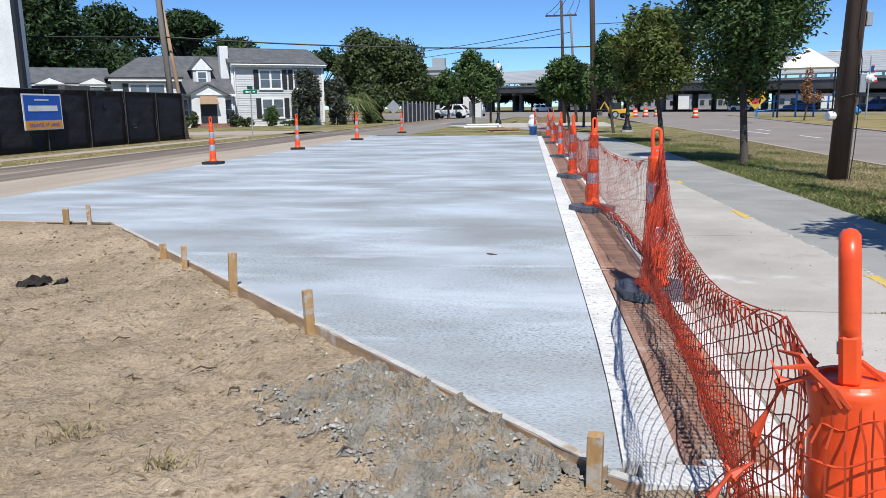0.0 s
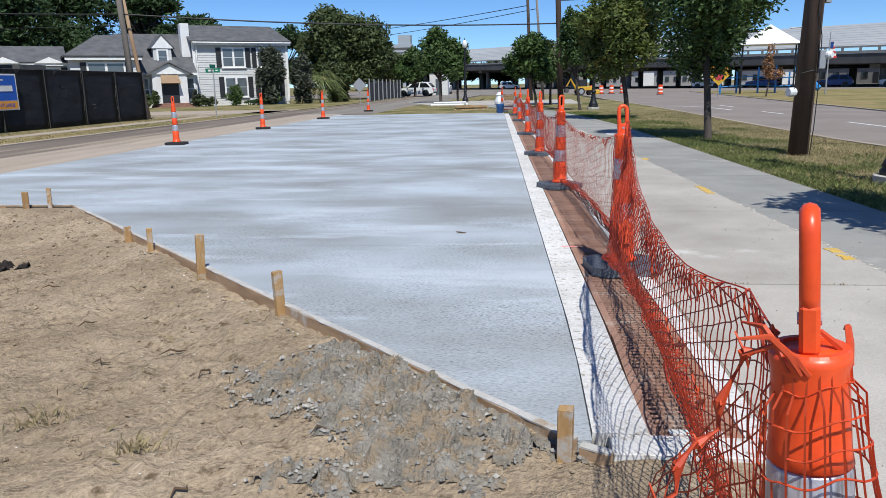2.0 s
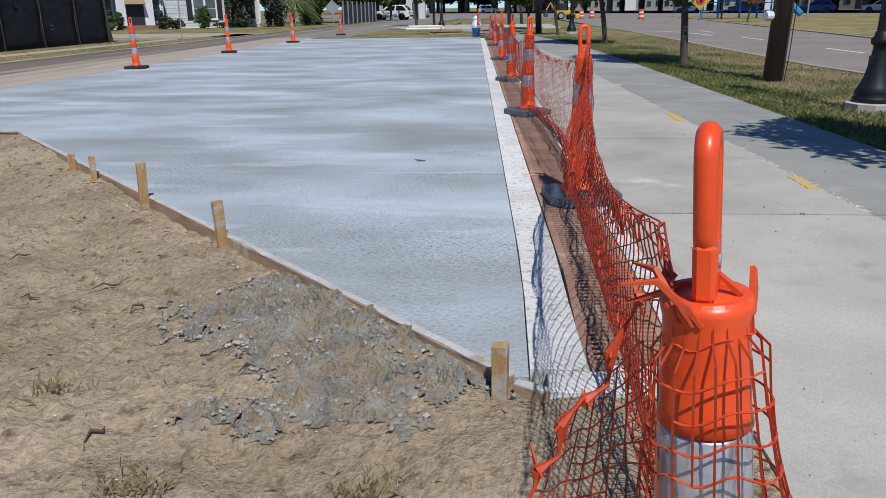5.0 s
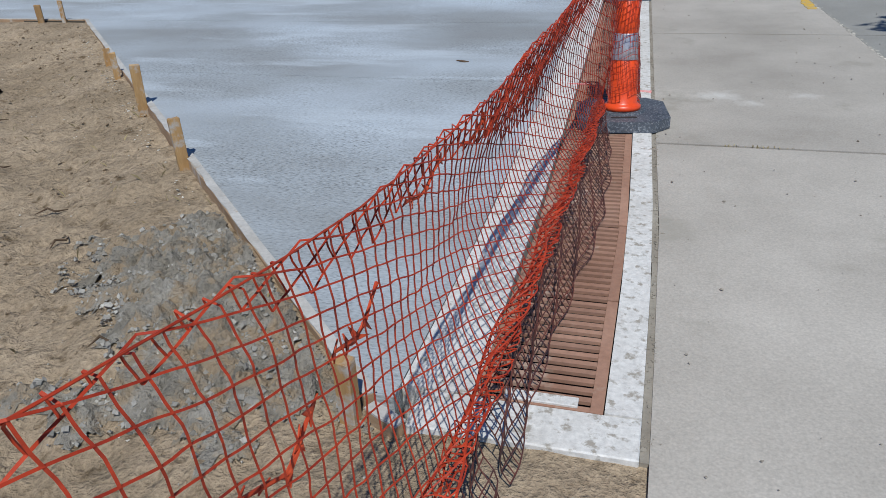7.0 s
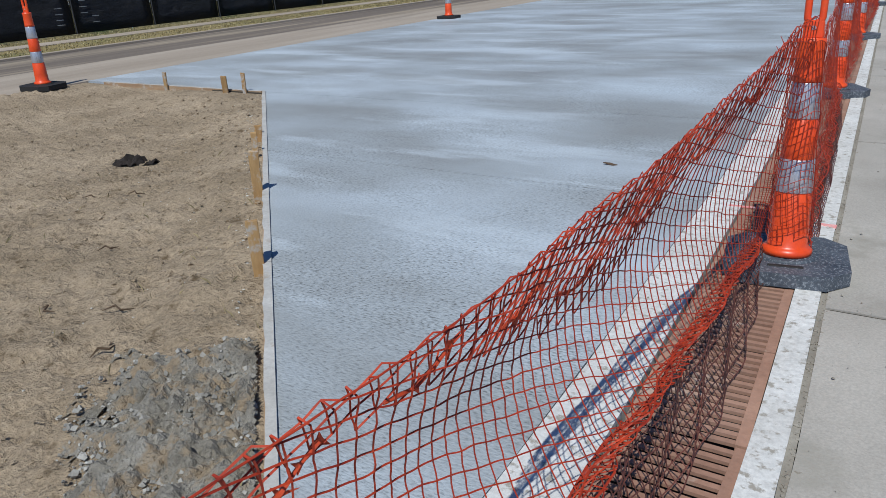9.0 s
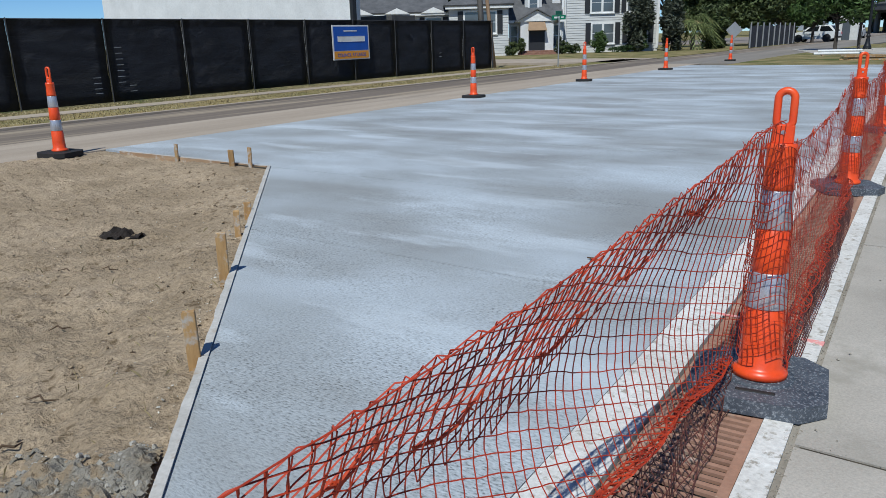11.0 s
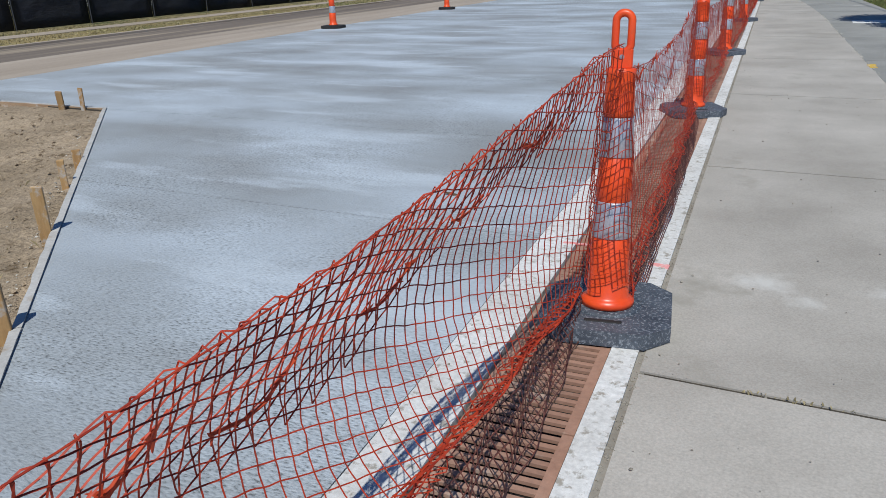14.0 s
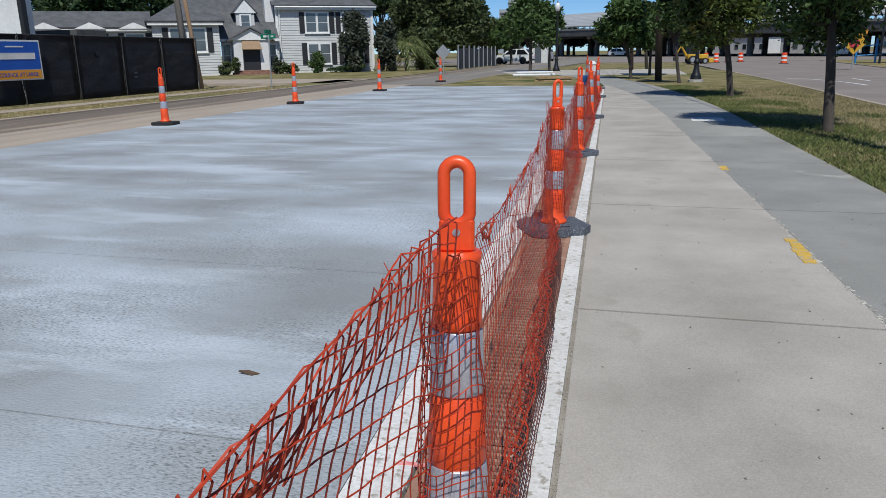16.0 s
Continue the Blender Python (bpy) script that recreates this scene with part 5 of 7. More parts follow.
def shrub(x, y, z, rx, rz, n, size, mat, label, seed, blobs=14):
    ob = empty("shrub", Matrix.Translation((x, y, z)), label, "shrub", "garden shrubs")
    leaves("foliage", crown_blobs((0, 0, rz * 0.9), rx, rz, blobs, seed, -0.85), n, size, mat, ob, seed)
    bm = bmesh.new()
    rr = random.Random(seed)
    for k in range(4):
        tube(bm, [(0, 0, 0), (rr.uniform(-0.3, 0.3) * rx, rr.uniform(-0.3, 0.3) * rx, rz)], [0.05, 0.02], 5)
    part("stems", bm, M_BARK, ob)
    return ob


shrub(-20.9, 61.8, 0, 1.25, 2.55, 4500, 0.16, M_LEAFG, "tall grey-green conifer-like shrub beside the house", 51, 26)
shrub(-18.7, 63.0, 0, 1.2, 2.1, 3800, 0.16, M_LEAFG, "tall grey-green conifer-like shrub beside the house", 52, 22)
shrub(-16.9, 68.0, 0, 1.8, 2.0, 3800, 0.17, M_LEAFO, "dense olive shrub behind the palm", 53, 20)
for u, d, r_, h, m_, s in ((2.7, -2.0, 0.85, 0.85, M_LEAF, 54), (6.1, -1.6, 0.8, 0.9, M_LEAF, 55)):
    p = HM @ Vector((u, d, 0.1))
    shrub(p.x, p.y, 0.0, r_, h, 2600, 0.085, m_, "round clipped green shrub under the windows", s, 30)
for u, d, r_, h, m_, s in ((-0.3, -2.2, 1.0, 0.55, M_LEAFO, 56), (0.6, -1.7, 0.8, 0.45, M_LEAFO, 57), (-4.3, -2.6, 0.7, 0.55, M_LEAFO, 58), (-3.6, -2.4, 0.35, 0.7, M_LEAFO, 59), (4.6, -1.7, 1.3, 0.3, M_LEAFD, 60), (-0.55, -2.4, 0.3, 0.7, M_LEAFG, 61)):
    p = HM @ Vector((u, d, 0.1))
    shrub(p.x, p.y, 0.0, r_, h, 1300, 0.09, m_, "low leafy shrub at the house front", s, 14)


def palm(x, y, h, n, length):
    ob = empty("palm", Matrix.Translation((x, y, 0)), "short palm with drooping fan fronds", "palm tree")
    part("trunk", tube(bmesh.new(), [(0, 0, 0), (0.05, 0, h * 0.6), (0, 0, h)], [0.17, 0.14, 0.12], 9), M_BARK, ob)
    r = random.Random(8)
    for k in range(n):
        a = 6.2832 * k / n + r.uniform(-0.2, 0.2)
        e = r.uniform(-0.5, 1.2)
        bm = bmesh.new()
        spine = []
        for i in range(6):
            q = i / 5
            spine.append(Vector((math.cos(a) * length * q * math.cos(e) + 0, math.sin(a) * length * q * math.cos(e), h + length * (q * math.sin(e) - 0.55 * q * q))))
        tube(bm, spine, [0.02, 0.018, 0.014, 0.01, 0.007, 0.004], 4)
        side = Vector((-math.sin(a), math.cos(a), 0))
        for i in range(2, 6):
            for sgn in (-1, 1):
                for j in range(3):
                    base = spine[i]
                    tip = base + sgn * side * length * 0.28 + Vector((math.cos(a), math.sin(a), -0.5 - 0.3 * j)) * length * 0.2 * (j + 0.5)
                    v = [bm.verts.new(p) for p in (base, base * 0.6 + tip * 0.4 + Vector((0, 0, 0.05)), tip, base * 0.6 + tip * 0.4 - side * sgn * 0.06)]
                    bm.faces.new(v)
        part("frond", bm, M_PALM, ob)
    return ob


palm(-17.6, 65, 2.1, 20, 1.9)

# ---- poles, wires, lamps, signs ----


def pole(x, y, h, r, mat, label, lean=(0, 0), arms=()):
    ob = empty("utility_pole", Matrix.Translation((x, y, -0.1)), label, "utility pole", "utility poles")
    part("pole", tube(bmesh.new(), [(0, 0, 0), (lean[0] * 0.5, lean[1] * 0.5, h * 0.5), (lean[0], lean[1], h)], [r, r * 0.86, r * 0.7], 12), mat, ob, smooth=True)
    for z, w in arms:
        part("crossarm", boxm(lean[0] - w, lean[0] + w, -0.06, 0.06, z - 0.06, z + 0.06), mat, ob)
        for k in (-0.9, -0.45, 0.45, 0.9):
            part("insulator", lathe(bmesh.new(), [(0.04, 0), (0.05, 0.06), (0.03, 0.14)], 8, (lean[0] + k * w, 0, z + 0.06)), M_STEEL, ob)
    return ob


big = pole(5.15, 14.4, 9.5, 0.165, M_POLE, "dark creosoted timber pole with meter boxes on the verge", (0.22, 0.0))
part("conduit", tube(bmesh.new(), [(0.15, -0.06, 0), (0.18, -0.06, 1.2), (0.20, -0.06, 2.4), (0.24, -0.05, 4.5)], 0.020, 8), M_POLE, big)
part("meter_box", boxm(0.20, 0.31, -0.14, 0.0, 1.62, 1.95, 0.01), M_STEEL, big, "grey metal meter box")
part("meter", lathe(bmesh.new(), [(0.075, 0), (0.075, 0.05), (0.05, 0.09)], 14), M_GLOBE, big, at=pose(0.34, -0.1, 1.86, 90, 0, 40))
part("upper_box", boxm(0.24, 0.34, -0.08, 0.03, 2.75, 3.0, 0.01), M_STEEL, big)
part("socket_box", lathe(bmesh.new(), [(0.075, 0), (0.085, 0.04), (0.085, 0.12), (0.06, 0.16)], 12), M_GLOBE, big, "pale round socket box", at=pose(-0.27, -0.06, 1.22, 0, 90, 20))
part("cable", tube(bmesh.new(), [(-0.17, -0.1, 1.3), (-0.1, -0.17, 1.55), (0.1, -0.18, 1.6), (0.2, -0.12, 1.55)], 0.01, 5), M_WIRE, big)
part("cable", tube(bmesh.new(), [(0.12, -0.16, 3.2), (0.10, -0.17, 2.6), (0.2, -0.14, 2.2), (0.23, -0.12, 1.6), (0.2, -0.14, 0.6), (0.17, -0.13, 0.1)], 0.009, 5), M_WIRE, big)
part("step_peg", tube(bmesh.new(), [(-0.1, 0, 2.35), (-0.32, -0.05, 2.34)], 0.012, 6), M_STEEL, big)
pole(-17.75, 33.3, 9.5, 0.15, M_POLEGREY, "weathered grey timber pole at the fence end", (-0.55, 0))
pole(-17.35, 33.6, 6.6, 0.105, M_POLETAN, "leaning tan timber stub pole beside the grey pole", (-0.95, 0.3))
pole(2.2, 41.5, 11, 0.17, M_POLE, "tall dark timber pole beyond the street trees", (-0.45, 0))
pole(0.8, 60.0, 9.4, 0.15, M_POLE, "distant dark timber pole with a crossarm", (-0.4, 0), ((8.3, 1.2),))
pole(1.9, 66.0, 9.2, 0.13, M_POLEGREY, "distant leaning timber pole", (-0.7, 0))


def wire(pts, sag, r=0.018, label="black overhead cable strung between poles"):
    bm = bmesh.new()
    for a, b in zip(pts, pts[1:]):
        a, b = Vector(a), Vector(b)
        line = [a.lerp(b, i / 14) - Vector((0, 0, sag * 4 * (i / 14) * (1 - i / 14))) for i in range(15)]
        tube(bm, line, r, 5)
    ob = part("overhead_cable", bm, M_WIRE)
    return tagged(ob, label, "cable", "overhead cables")


wire([(-42, 31.5, 6.1), (-17.85, 33.3, 4.75), (1.95, 41.5, 4.45), (16, 34, 6.6)], 0.25, 0.035)
wire([(-42, 31.0, 5.6), (-17.8, 33.3, 4.3)], 0.5, 0.015)
wire([(-17.9, 33.3, 7.2), (-30, 45, 9.5)], 0.2, 0.015)
for k in (-1.1, -0.5, 0.5, 1.1):
    wire([(0.4 + k, 60, 8.35), (1.75 + 0.1 * k, 41.5, 9.6 + 0.3 * k)], 0.5, 0.018)
wire([(1.75, 41.5, 8.6), (5.4, 14.4, 9.2)], 0.6, 0.02)
wire([(1.9, 41.5, 5.6), (14, 43, 7.4)], 0.4, 0.02)
wire([(0.4, 60, 7.2), (-40, 120, 9)], 0.5, 0.03)
wire([(1.2, 66, 7.5), (-36, 118, 8)], 0.5, 0.03)


def street_lamp(x, y, s=1.0, h=4.4):
    ob = empty("street_lamp", pose(x, y, 0) @ Matrix.Scale(s, 4), "black cast-iron street lamp with a pale lantern", "street lamp", "street lamps")
    part("plinth", lathe(bmesh.new(), [(0.33, -0.08), (0.33, 0.09), (0.30, 0.10)], 10), M_WALK, ob, "concrete plinth")
    part("pedestal", lathe(bmesh.new(), [(0.25, 0.10), (0.25, 0.16), (0.22, 0.19), (0.235, 0.22), (0.20, 0.30), (0.15, 0.42), (0.115, 0.60), (0.10, 0.72), (0.095, 0.80), (0.13, 0.83), (0.135, 0.88), (0.10, 0.93), (0.095, 0.98)], 16), M_LAMP, ob, smooth=True)
    part("shaft", lathe(bmesh.new(), [(0.085, 0.97), (0.075, 2.2), (0.06, h - 0.55), (0.09, h - 0.52), (0.09, h - 0.47), (0.05, h - 0.44)], 12), M_LAMP, ob)
    part("hatch", boxm(-0.115, -0.075, -0.05, 0.05, 0.52, 0.68, 0.006), M_LAMP, ob)
    part("lantern", lathe(bmesh.new(), [(0.09, h - 0.44), (0.17, h - 0.30), (0.19, h - 0.12), (0.13, h + 0.04), (0.05, h + 0.1)], 12), M_GLOBE, ob, "pale frosted lantern", smooth=True)
    part("finial", lathe(bmesh.new(), [(0.06, h + 0.1), (0.03, h + 0.16), (0.012, h + 0.26)], 8), M_LAMP, ob)
    return ob


lamp = street_lamp(5.06, 10.4)
for x, y in ((3.75, 39.5), (-4.1, 55.5)):
    copy_thing(lamp, pose(x, y, 0))

st = empty("street_sign", Matrix.Translation((-14.4, 34.4, 0)), "green street name sign on a galvanised post", "street sign")
part("post", tube(bmesh.new(), [(0, 0, 0), (0.03, 0, 2.25)], 0.03, 8), M_STEEL, st)
pl = part("name_plate", boxm(-0.35, 0.35, -0.012, 0.012, 2.12, 2.32, 0.004), M_GREENSIGN, st)
part("lettering_bar", boxm(-0.22, 0.06, -0.018, -0.0125, 2.18, 2.26), M_PAINTW, pl)
part("lettering_bar", boxm(0.14, 0.26, -0.018, -0.0125, 2.2, 2.25), M_PAINTW, pl)
part("cross_plate", boxm(-0.012, 0.012, -0.3, 0.3, 2.33, 2.5, 0.004), M_GREENSIGN, st)

dm = empty("road_sign", Matrix.Translation((-12.35, 57.0, 0)), "grey back of a diamond road sign on a post", "road sign")
part("post", tube(bmesh.new(), [(0, 0, 0), (0, 0, 1.9)], 0.03, 8), M_STEEL, dm)
bm = bmesh.new()
prism(bm, [(0, -0.55), (0.55, 0), (0, 0.55), (-0.55, 0)], -0.01, 0.01, pose(0, -0.04, 1.45, 90, 0, 0))
part("plate", bm, M_STEEL, dm)

wk = empty("works_sign", pose(14.6, 58.0, 0, 0, 0, -12), "orange diamond works sign with a red roundel", "road sign")
part("post", tube(bmesh.new(), [(0, 0, 0), (0, 0, 1.2)], 0.03, 8), M_STEEL, wk)
bm = bmesh.new()
prism(bm, [(0, -0.75), (0.75, 0), (0, 0.75), (-0.75, 0)], -0.015, 0.015, pose(0, -0.05, 1.65, 90, 0, 0))
part("plate", bm, M_CATERP, wk, "orange-yellow diamond plate")
part("roundel", lathe(bmesh.new(), [(0.3, 0), (0.3, 0.02)], 18), M_FLAGRED, wk, "dull red roundel", at=pose(0, -0.066, 1.6, 90, 0, 0))
for a in (-0.5, 0.5):
    part("flag", boxm(-0.16, 0.16, -0.01, 0.01, 0, 0.4), M_SIGNORG, wk, at=pose(a * 0.9, -0.06, 2.05, 0, 25 * a, 0))

# ---- overpass and the far side ----
OA = Vector((-12.8, 185, 0))
OD = Vector((52.8, -73, 0)).normalized()
ON = Vector((-OD.y, OD.x, 0))
OM = Matrix(((OD.x, ON.x, 0, OA.x), (OD.y, ON.y, 0, OA.y), (0, 0, 1, 0), (0, 0, 0, 1)))
over = empty("overpass", OM, "elevated grey concrete highway on rows of columns", "overpass")
# extra deck depth, added out of sight, keeps the space beneath in shade
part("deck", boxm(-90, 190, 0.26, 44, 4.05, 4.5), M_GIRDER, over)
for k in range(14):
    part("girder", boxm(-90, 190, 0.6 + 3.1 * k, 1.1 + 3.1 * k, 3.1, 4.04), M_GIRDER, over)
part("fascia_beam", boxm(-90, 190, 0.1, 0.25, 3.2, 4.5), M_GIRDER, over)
part("parapet", boxm(-90, 190, 0.0, 0.25, 4.51, 4.85), M_DECK, over)
part("rail", boxm(-90, 190, 0.05, 0.2, 5.25, 5.45), M_DECK, over)
bm = bmesh.new()
for k in range(112):
    box(bm, -90 + 2.5 * k, -89.7 + 2.5 * k, 0.05, 0.2, 4.85, 5.25)
tagged(part("baluster", bm, M_DECK, over), kind="stuff")
SIDE = Matrix(((0, 0, 1, 0), (1, 0, 0, 0), (0, 1, 0, 0), (0, 0, 0, 1)))
bm = bmesh.new()
prism(bm, [(0.6, 5.5), (11, 8.9), (11, 8.7), (0.6, 5.3)], -90, 190, SIDE)
part("sloped_screen", bm, M_ROOFMETAL, over, "pale ribbed metal slope above the parapet")
bm = bmesh.new()
for k in range(9):
    d0 = 0.9 + 1.12 * k
    z0 = 5.5 + 0.327 * (d0 - 0.6)
    prism(bm, [(d0, z0 - 0.02), (d0 + 0.06, z0 + 0.09), (d0 + 0.12, z0 + 0.02)], -90, 190, SIDE)
tagged(part("screen_rib", bm, M_ROOFMETAL, over), kind="stuff")
for k in range(17):
    u = -84 + 16.5 * k
    part("pier_cap", boxm(u - 0.7, u + 0.7, 4.0, 43, 2.6, 3.09), M_DECK, over)
    for d in (6.5, 15, 26, 38):
        part("column", lathe(bmesh.new(), [(0.6, -3.0), (0.6, 2.6)], 12, (u, d, 0)), M_DECK, over, smooth=True)
# the highway climbs gently towards its far end
ramp_up = Matrix(((1, 0, 0, 0), (0, 1, 0, 0), (-0.0155, 0, 1, 1.4), (0, 0, 0, 1)))
for piece in over.children:
    piece.data.transform(ramp_up)

yard = structure(new("yard", strip(lambda y: -40, lambda y: 160, steps(96.2, 260, 12), -0.25, -0.02, "yard", M_ASPH)), "grey paved yard under the overpass", "ground")
for k, (u, d, w, h, c) in enumerate(((10, 52, 16, 4.0, M_FARWHITE), (34, 56, 11, 3.2, M_FARWHITE), (58, 50, 14, 3.6, M_DECK), (84, 52, 18, 3.4, M_FARWHITE), (112, 54, 16, 3.0, M_FARWHITE), (-20, 56, 22, 4.0, M_FARWHITE), (140, 52, 16, 3.6, M_DECK), (-50, 56, 18, 4.0, M_DECK))):
    b = empty("low_building", OM @ Matrix.Translation((u, d, 0)), "low pale building beyond the overpass", "building", "far buildings")
    part("wall", boxm(0, w, 0, 8, -0.1, h), c, b)
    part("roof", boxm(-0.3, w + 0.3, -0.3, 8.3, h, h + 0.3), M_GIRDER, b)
    for j in range(int(w // 3)):
        part("window", boxm(1 + 3 * j, 2.3 + 3 * j, -0.06, -0.002, 1.0, 2.3), M_DARKGLASS, b)
    part("door", boxm(w - 1.6, w - 0.5, -0.06, -0.002, 0, 2.2), M_SHUTTER, b)
tw = empty("tower_block", Matrix.Translation((-95, 600, 0)), "hazy grey tower block on the horizon", "building")
part("shaft", boxm(-10, 8, -5, 5, 0, 33), M_TOWER, tw)
part("upper_shaft", boxm(-3, 7, -4, 4, 33, 40), M_TOWER, tw)
for k in range(8):
    part("window_band", boxm(-9.5, 7.5, -5.1, -5.005, 3.5 + 3.6 * k, 5.3 + 3.6 * k), M_GIRDER, tw)

# white canopy, play frame and flag in the field
tent = empty("canopy_shelter", pose(23.6, 76, 0, 0, 0, -15) @ Matrix.Diagonal((0.65, 0.65, 1.02, 1)), "white peaked canopy shelter on dark posts", "shelter")
slope("canopy", [(-4, -2.5, 4.4), (4.2, -2.5, 4.4), (0, -0.2, 6.2)], tent, 0.06, M_TENT)
slope("canopy", [(-4, 2.5, 4.4), (4.2, 2.5, 4.4), (0, -0.2, 6.2)], tent, 0.06, M_TENT)
slope("canopy", [(-4, -2.5, 4.4), (-4, 2.5, 4.4), (0, -0.2, 6.2)], tent, 0.06, M_TENT)
slope("canopy", [(4.2, -2.5, 4.4), (4.2, 2.5, 4.4), (0, -0.2, 6.2)], tent, 0.06, M_TENT)
for x, y in ((-3.6, -2.2), (3.8, -2.2), (-3.6, 2.2), (3.8, 2.2)):
    part("post", tube(bmesh.new(), [(x, y, -0.05), (x, y, 4.42)], 0.12, 8), M_LAMP, tent)
play = empty("climbing_frame", pose(25.5, 78, 0, 0, 0, 10), "blue steel climbing frame in a playground", "playground")
for x in (-6, -4.2, -2.4, -0.6, 1.2, 3.0):
    part("post", tube(bmesh.new(), [(x, 0.5 * math.sin(x), -0.05), (x, 0.5 * math.sin(x), 2.4 + 0.6 * math.cos(2 * x))], 0.09, 7), M_PLAYBLUE, play)
for z in (0.6, 1.4):
    part("rail", tube(bmesh.new(), [(-6, 0, z), (-3, 0.2, z + 0.2), (0, 0, z), (3, 0.1, z + 0.1)], 0.06, 6), M_PLAYBLUE, play)
part("deck", boxm(-2.4, -0.6, -0.6, 0.9, 1.2, 1.3), M_GIRDER, play)
part("slide", tube(bmesh.new(), [(1.2, -0.4, 2.2), (2.2, -1.4, 1.2), (2.8, -2.2, 0.3)], 0.3, 8), M_PLAYBLUE, play)
mast = empty("flagpole", pose(25.3, 66, 0), "steel flagpole with a limp striped flag", "flag")
part("pole", tube(bmesh.new(), [(0, 0, -0.05), (0, 0, 5.0)], [0.07, 0.04], 8), M_STEEL, mast)
for k in range(7):
    part("stripe", boxm(0.05 + 0.012 * k, 0.62 - 0.05 * k, -0.02 + 0.01 * (k % 2), 0.01 + 0.01 * (k % 2), 2.9 + 0.19 * k, 3.09 + 0.19 * k), M_FLAGRED if k % 2 == 0 else M_PAINTW, mast)
part("canton", boxm(0.05, 0.3, -0.04, -0.021, 3.7, 4.2), M_CARBLUE, mast)
br = empty("tree", Matrix.Translation((19.3, 62, 0)), "small dead tree with hanging brown leaves", "tree", "street trees")
part("trunk", tube(bmesh.new(), [(0, 0, -0.05), (0.2, 0, 1.6), (-0.2, 0, 3.1)], [0.07, 0.05, 0.02], 7), M_BARK, br)
leaves("crown", [(0.1, 0, 3.4, 0.35, 0.3, 0.8), (0.0, 0, 2.4, 0.45, 0.35, 0.8), (0.5, 0, 1.7, 0.9, 0.4, 0.5)], 900, 0.10, M_BROWNLEAF, br, 77)


# ---- vehicles ----
def wheel(parent, x, y, r, w):
    t = part("wheel", lathe(bmesh.new(), [(r * 0.6, -w / 2), (r * 0.94, -w / 2), (r, -w * 0.36), (r, w * 0.36), (r * 0.94, w / 2), (r * 0.6, w / 2)], 22), M_TYRE, parent, at=pose(x, y, r, 90, 0, 0), smooth=False)
    part("rim", lathe(bmesh.new(), [(r * 0.62, -w * 0.51), (r * 0.55, -w * 0.46), (r * 0.2, -w * 0.50), (r * 0.2, w * 0.5), (r * 0.55, w * 0.46), (r * 0.62, w * 0.51)], 14), M_STEEL, t)
    return t


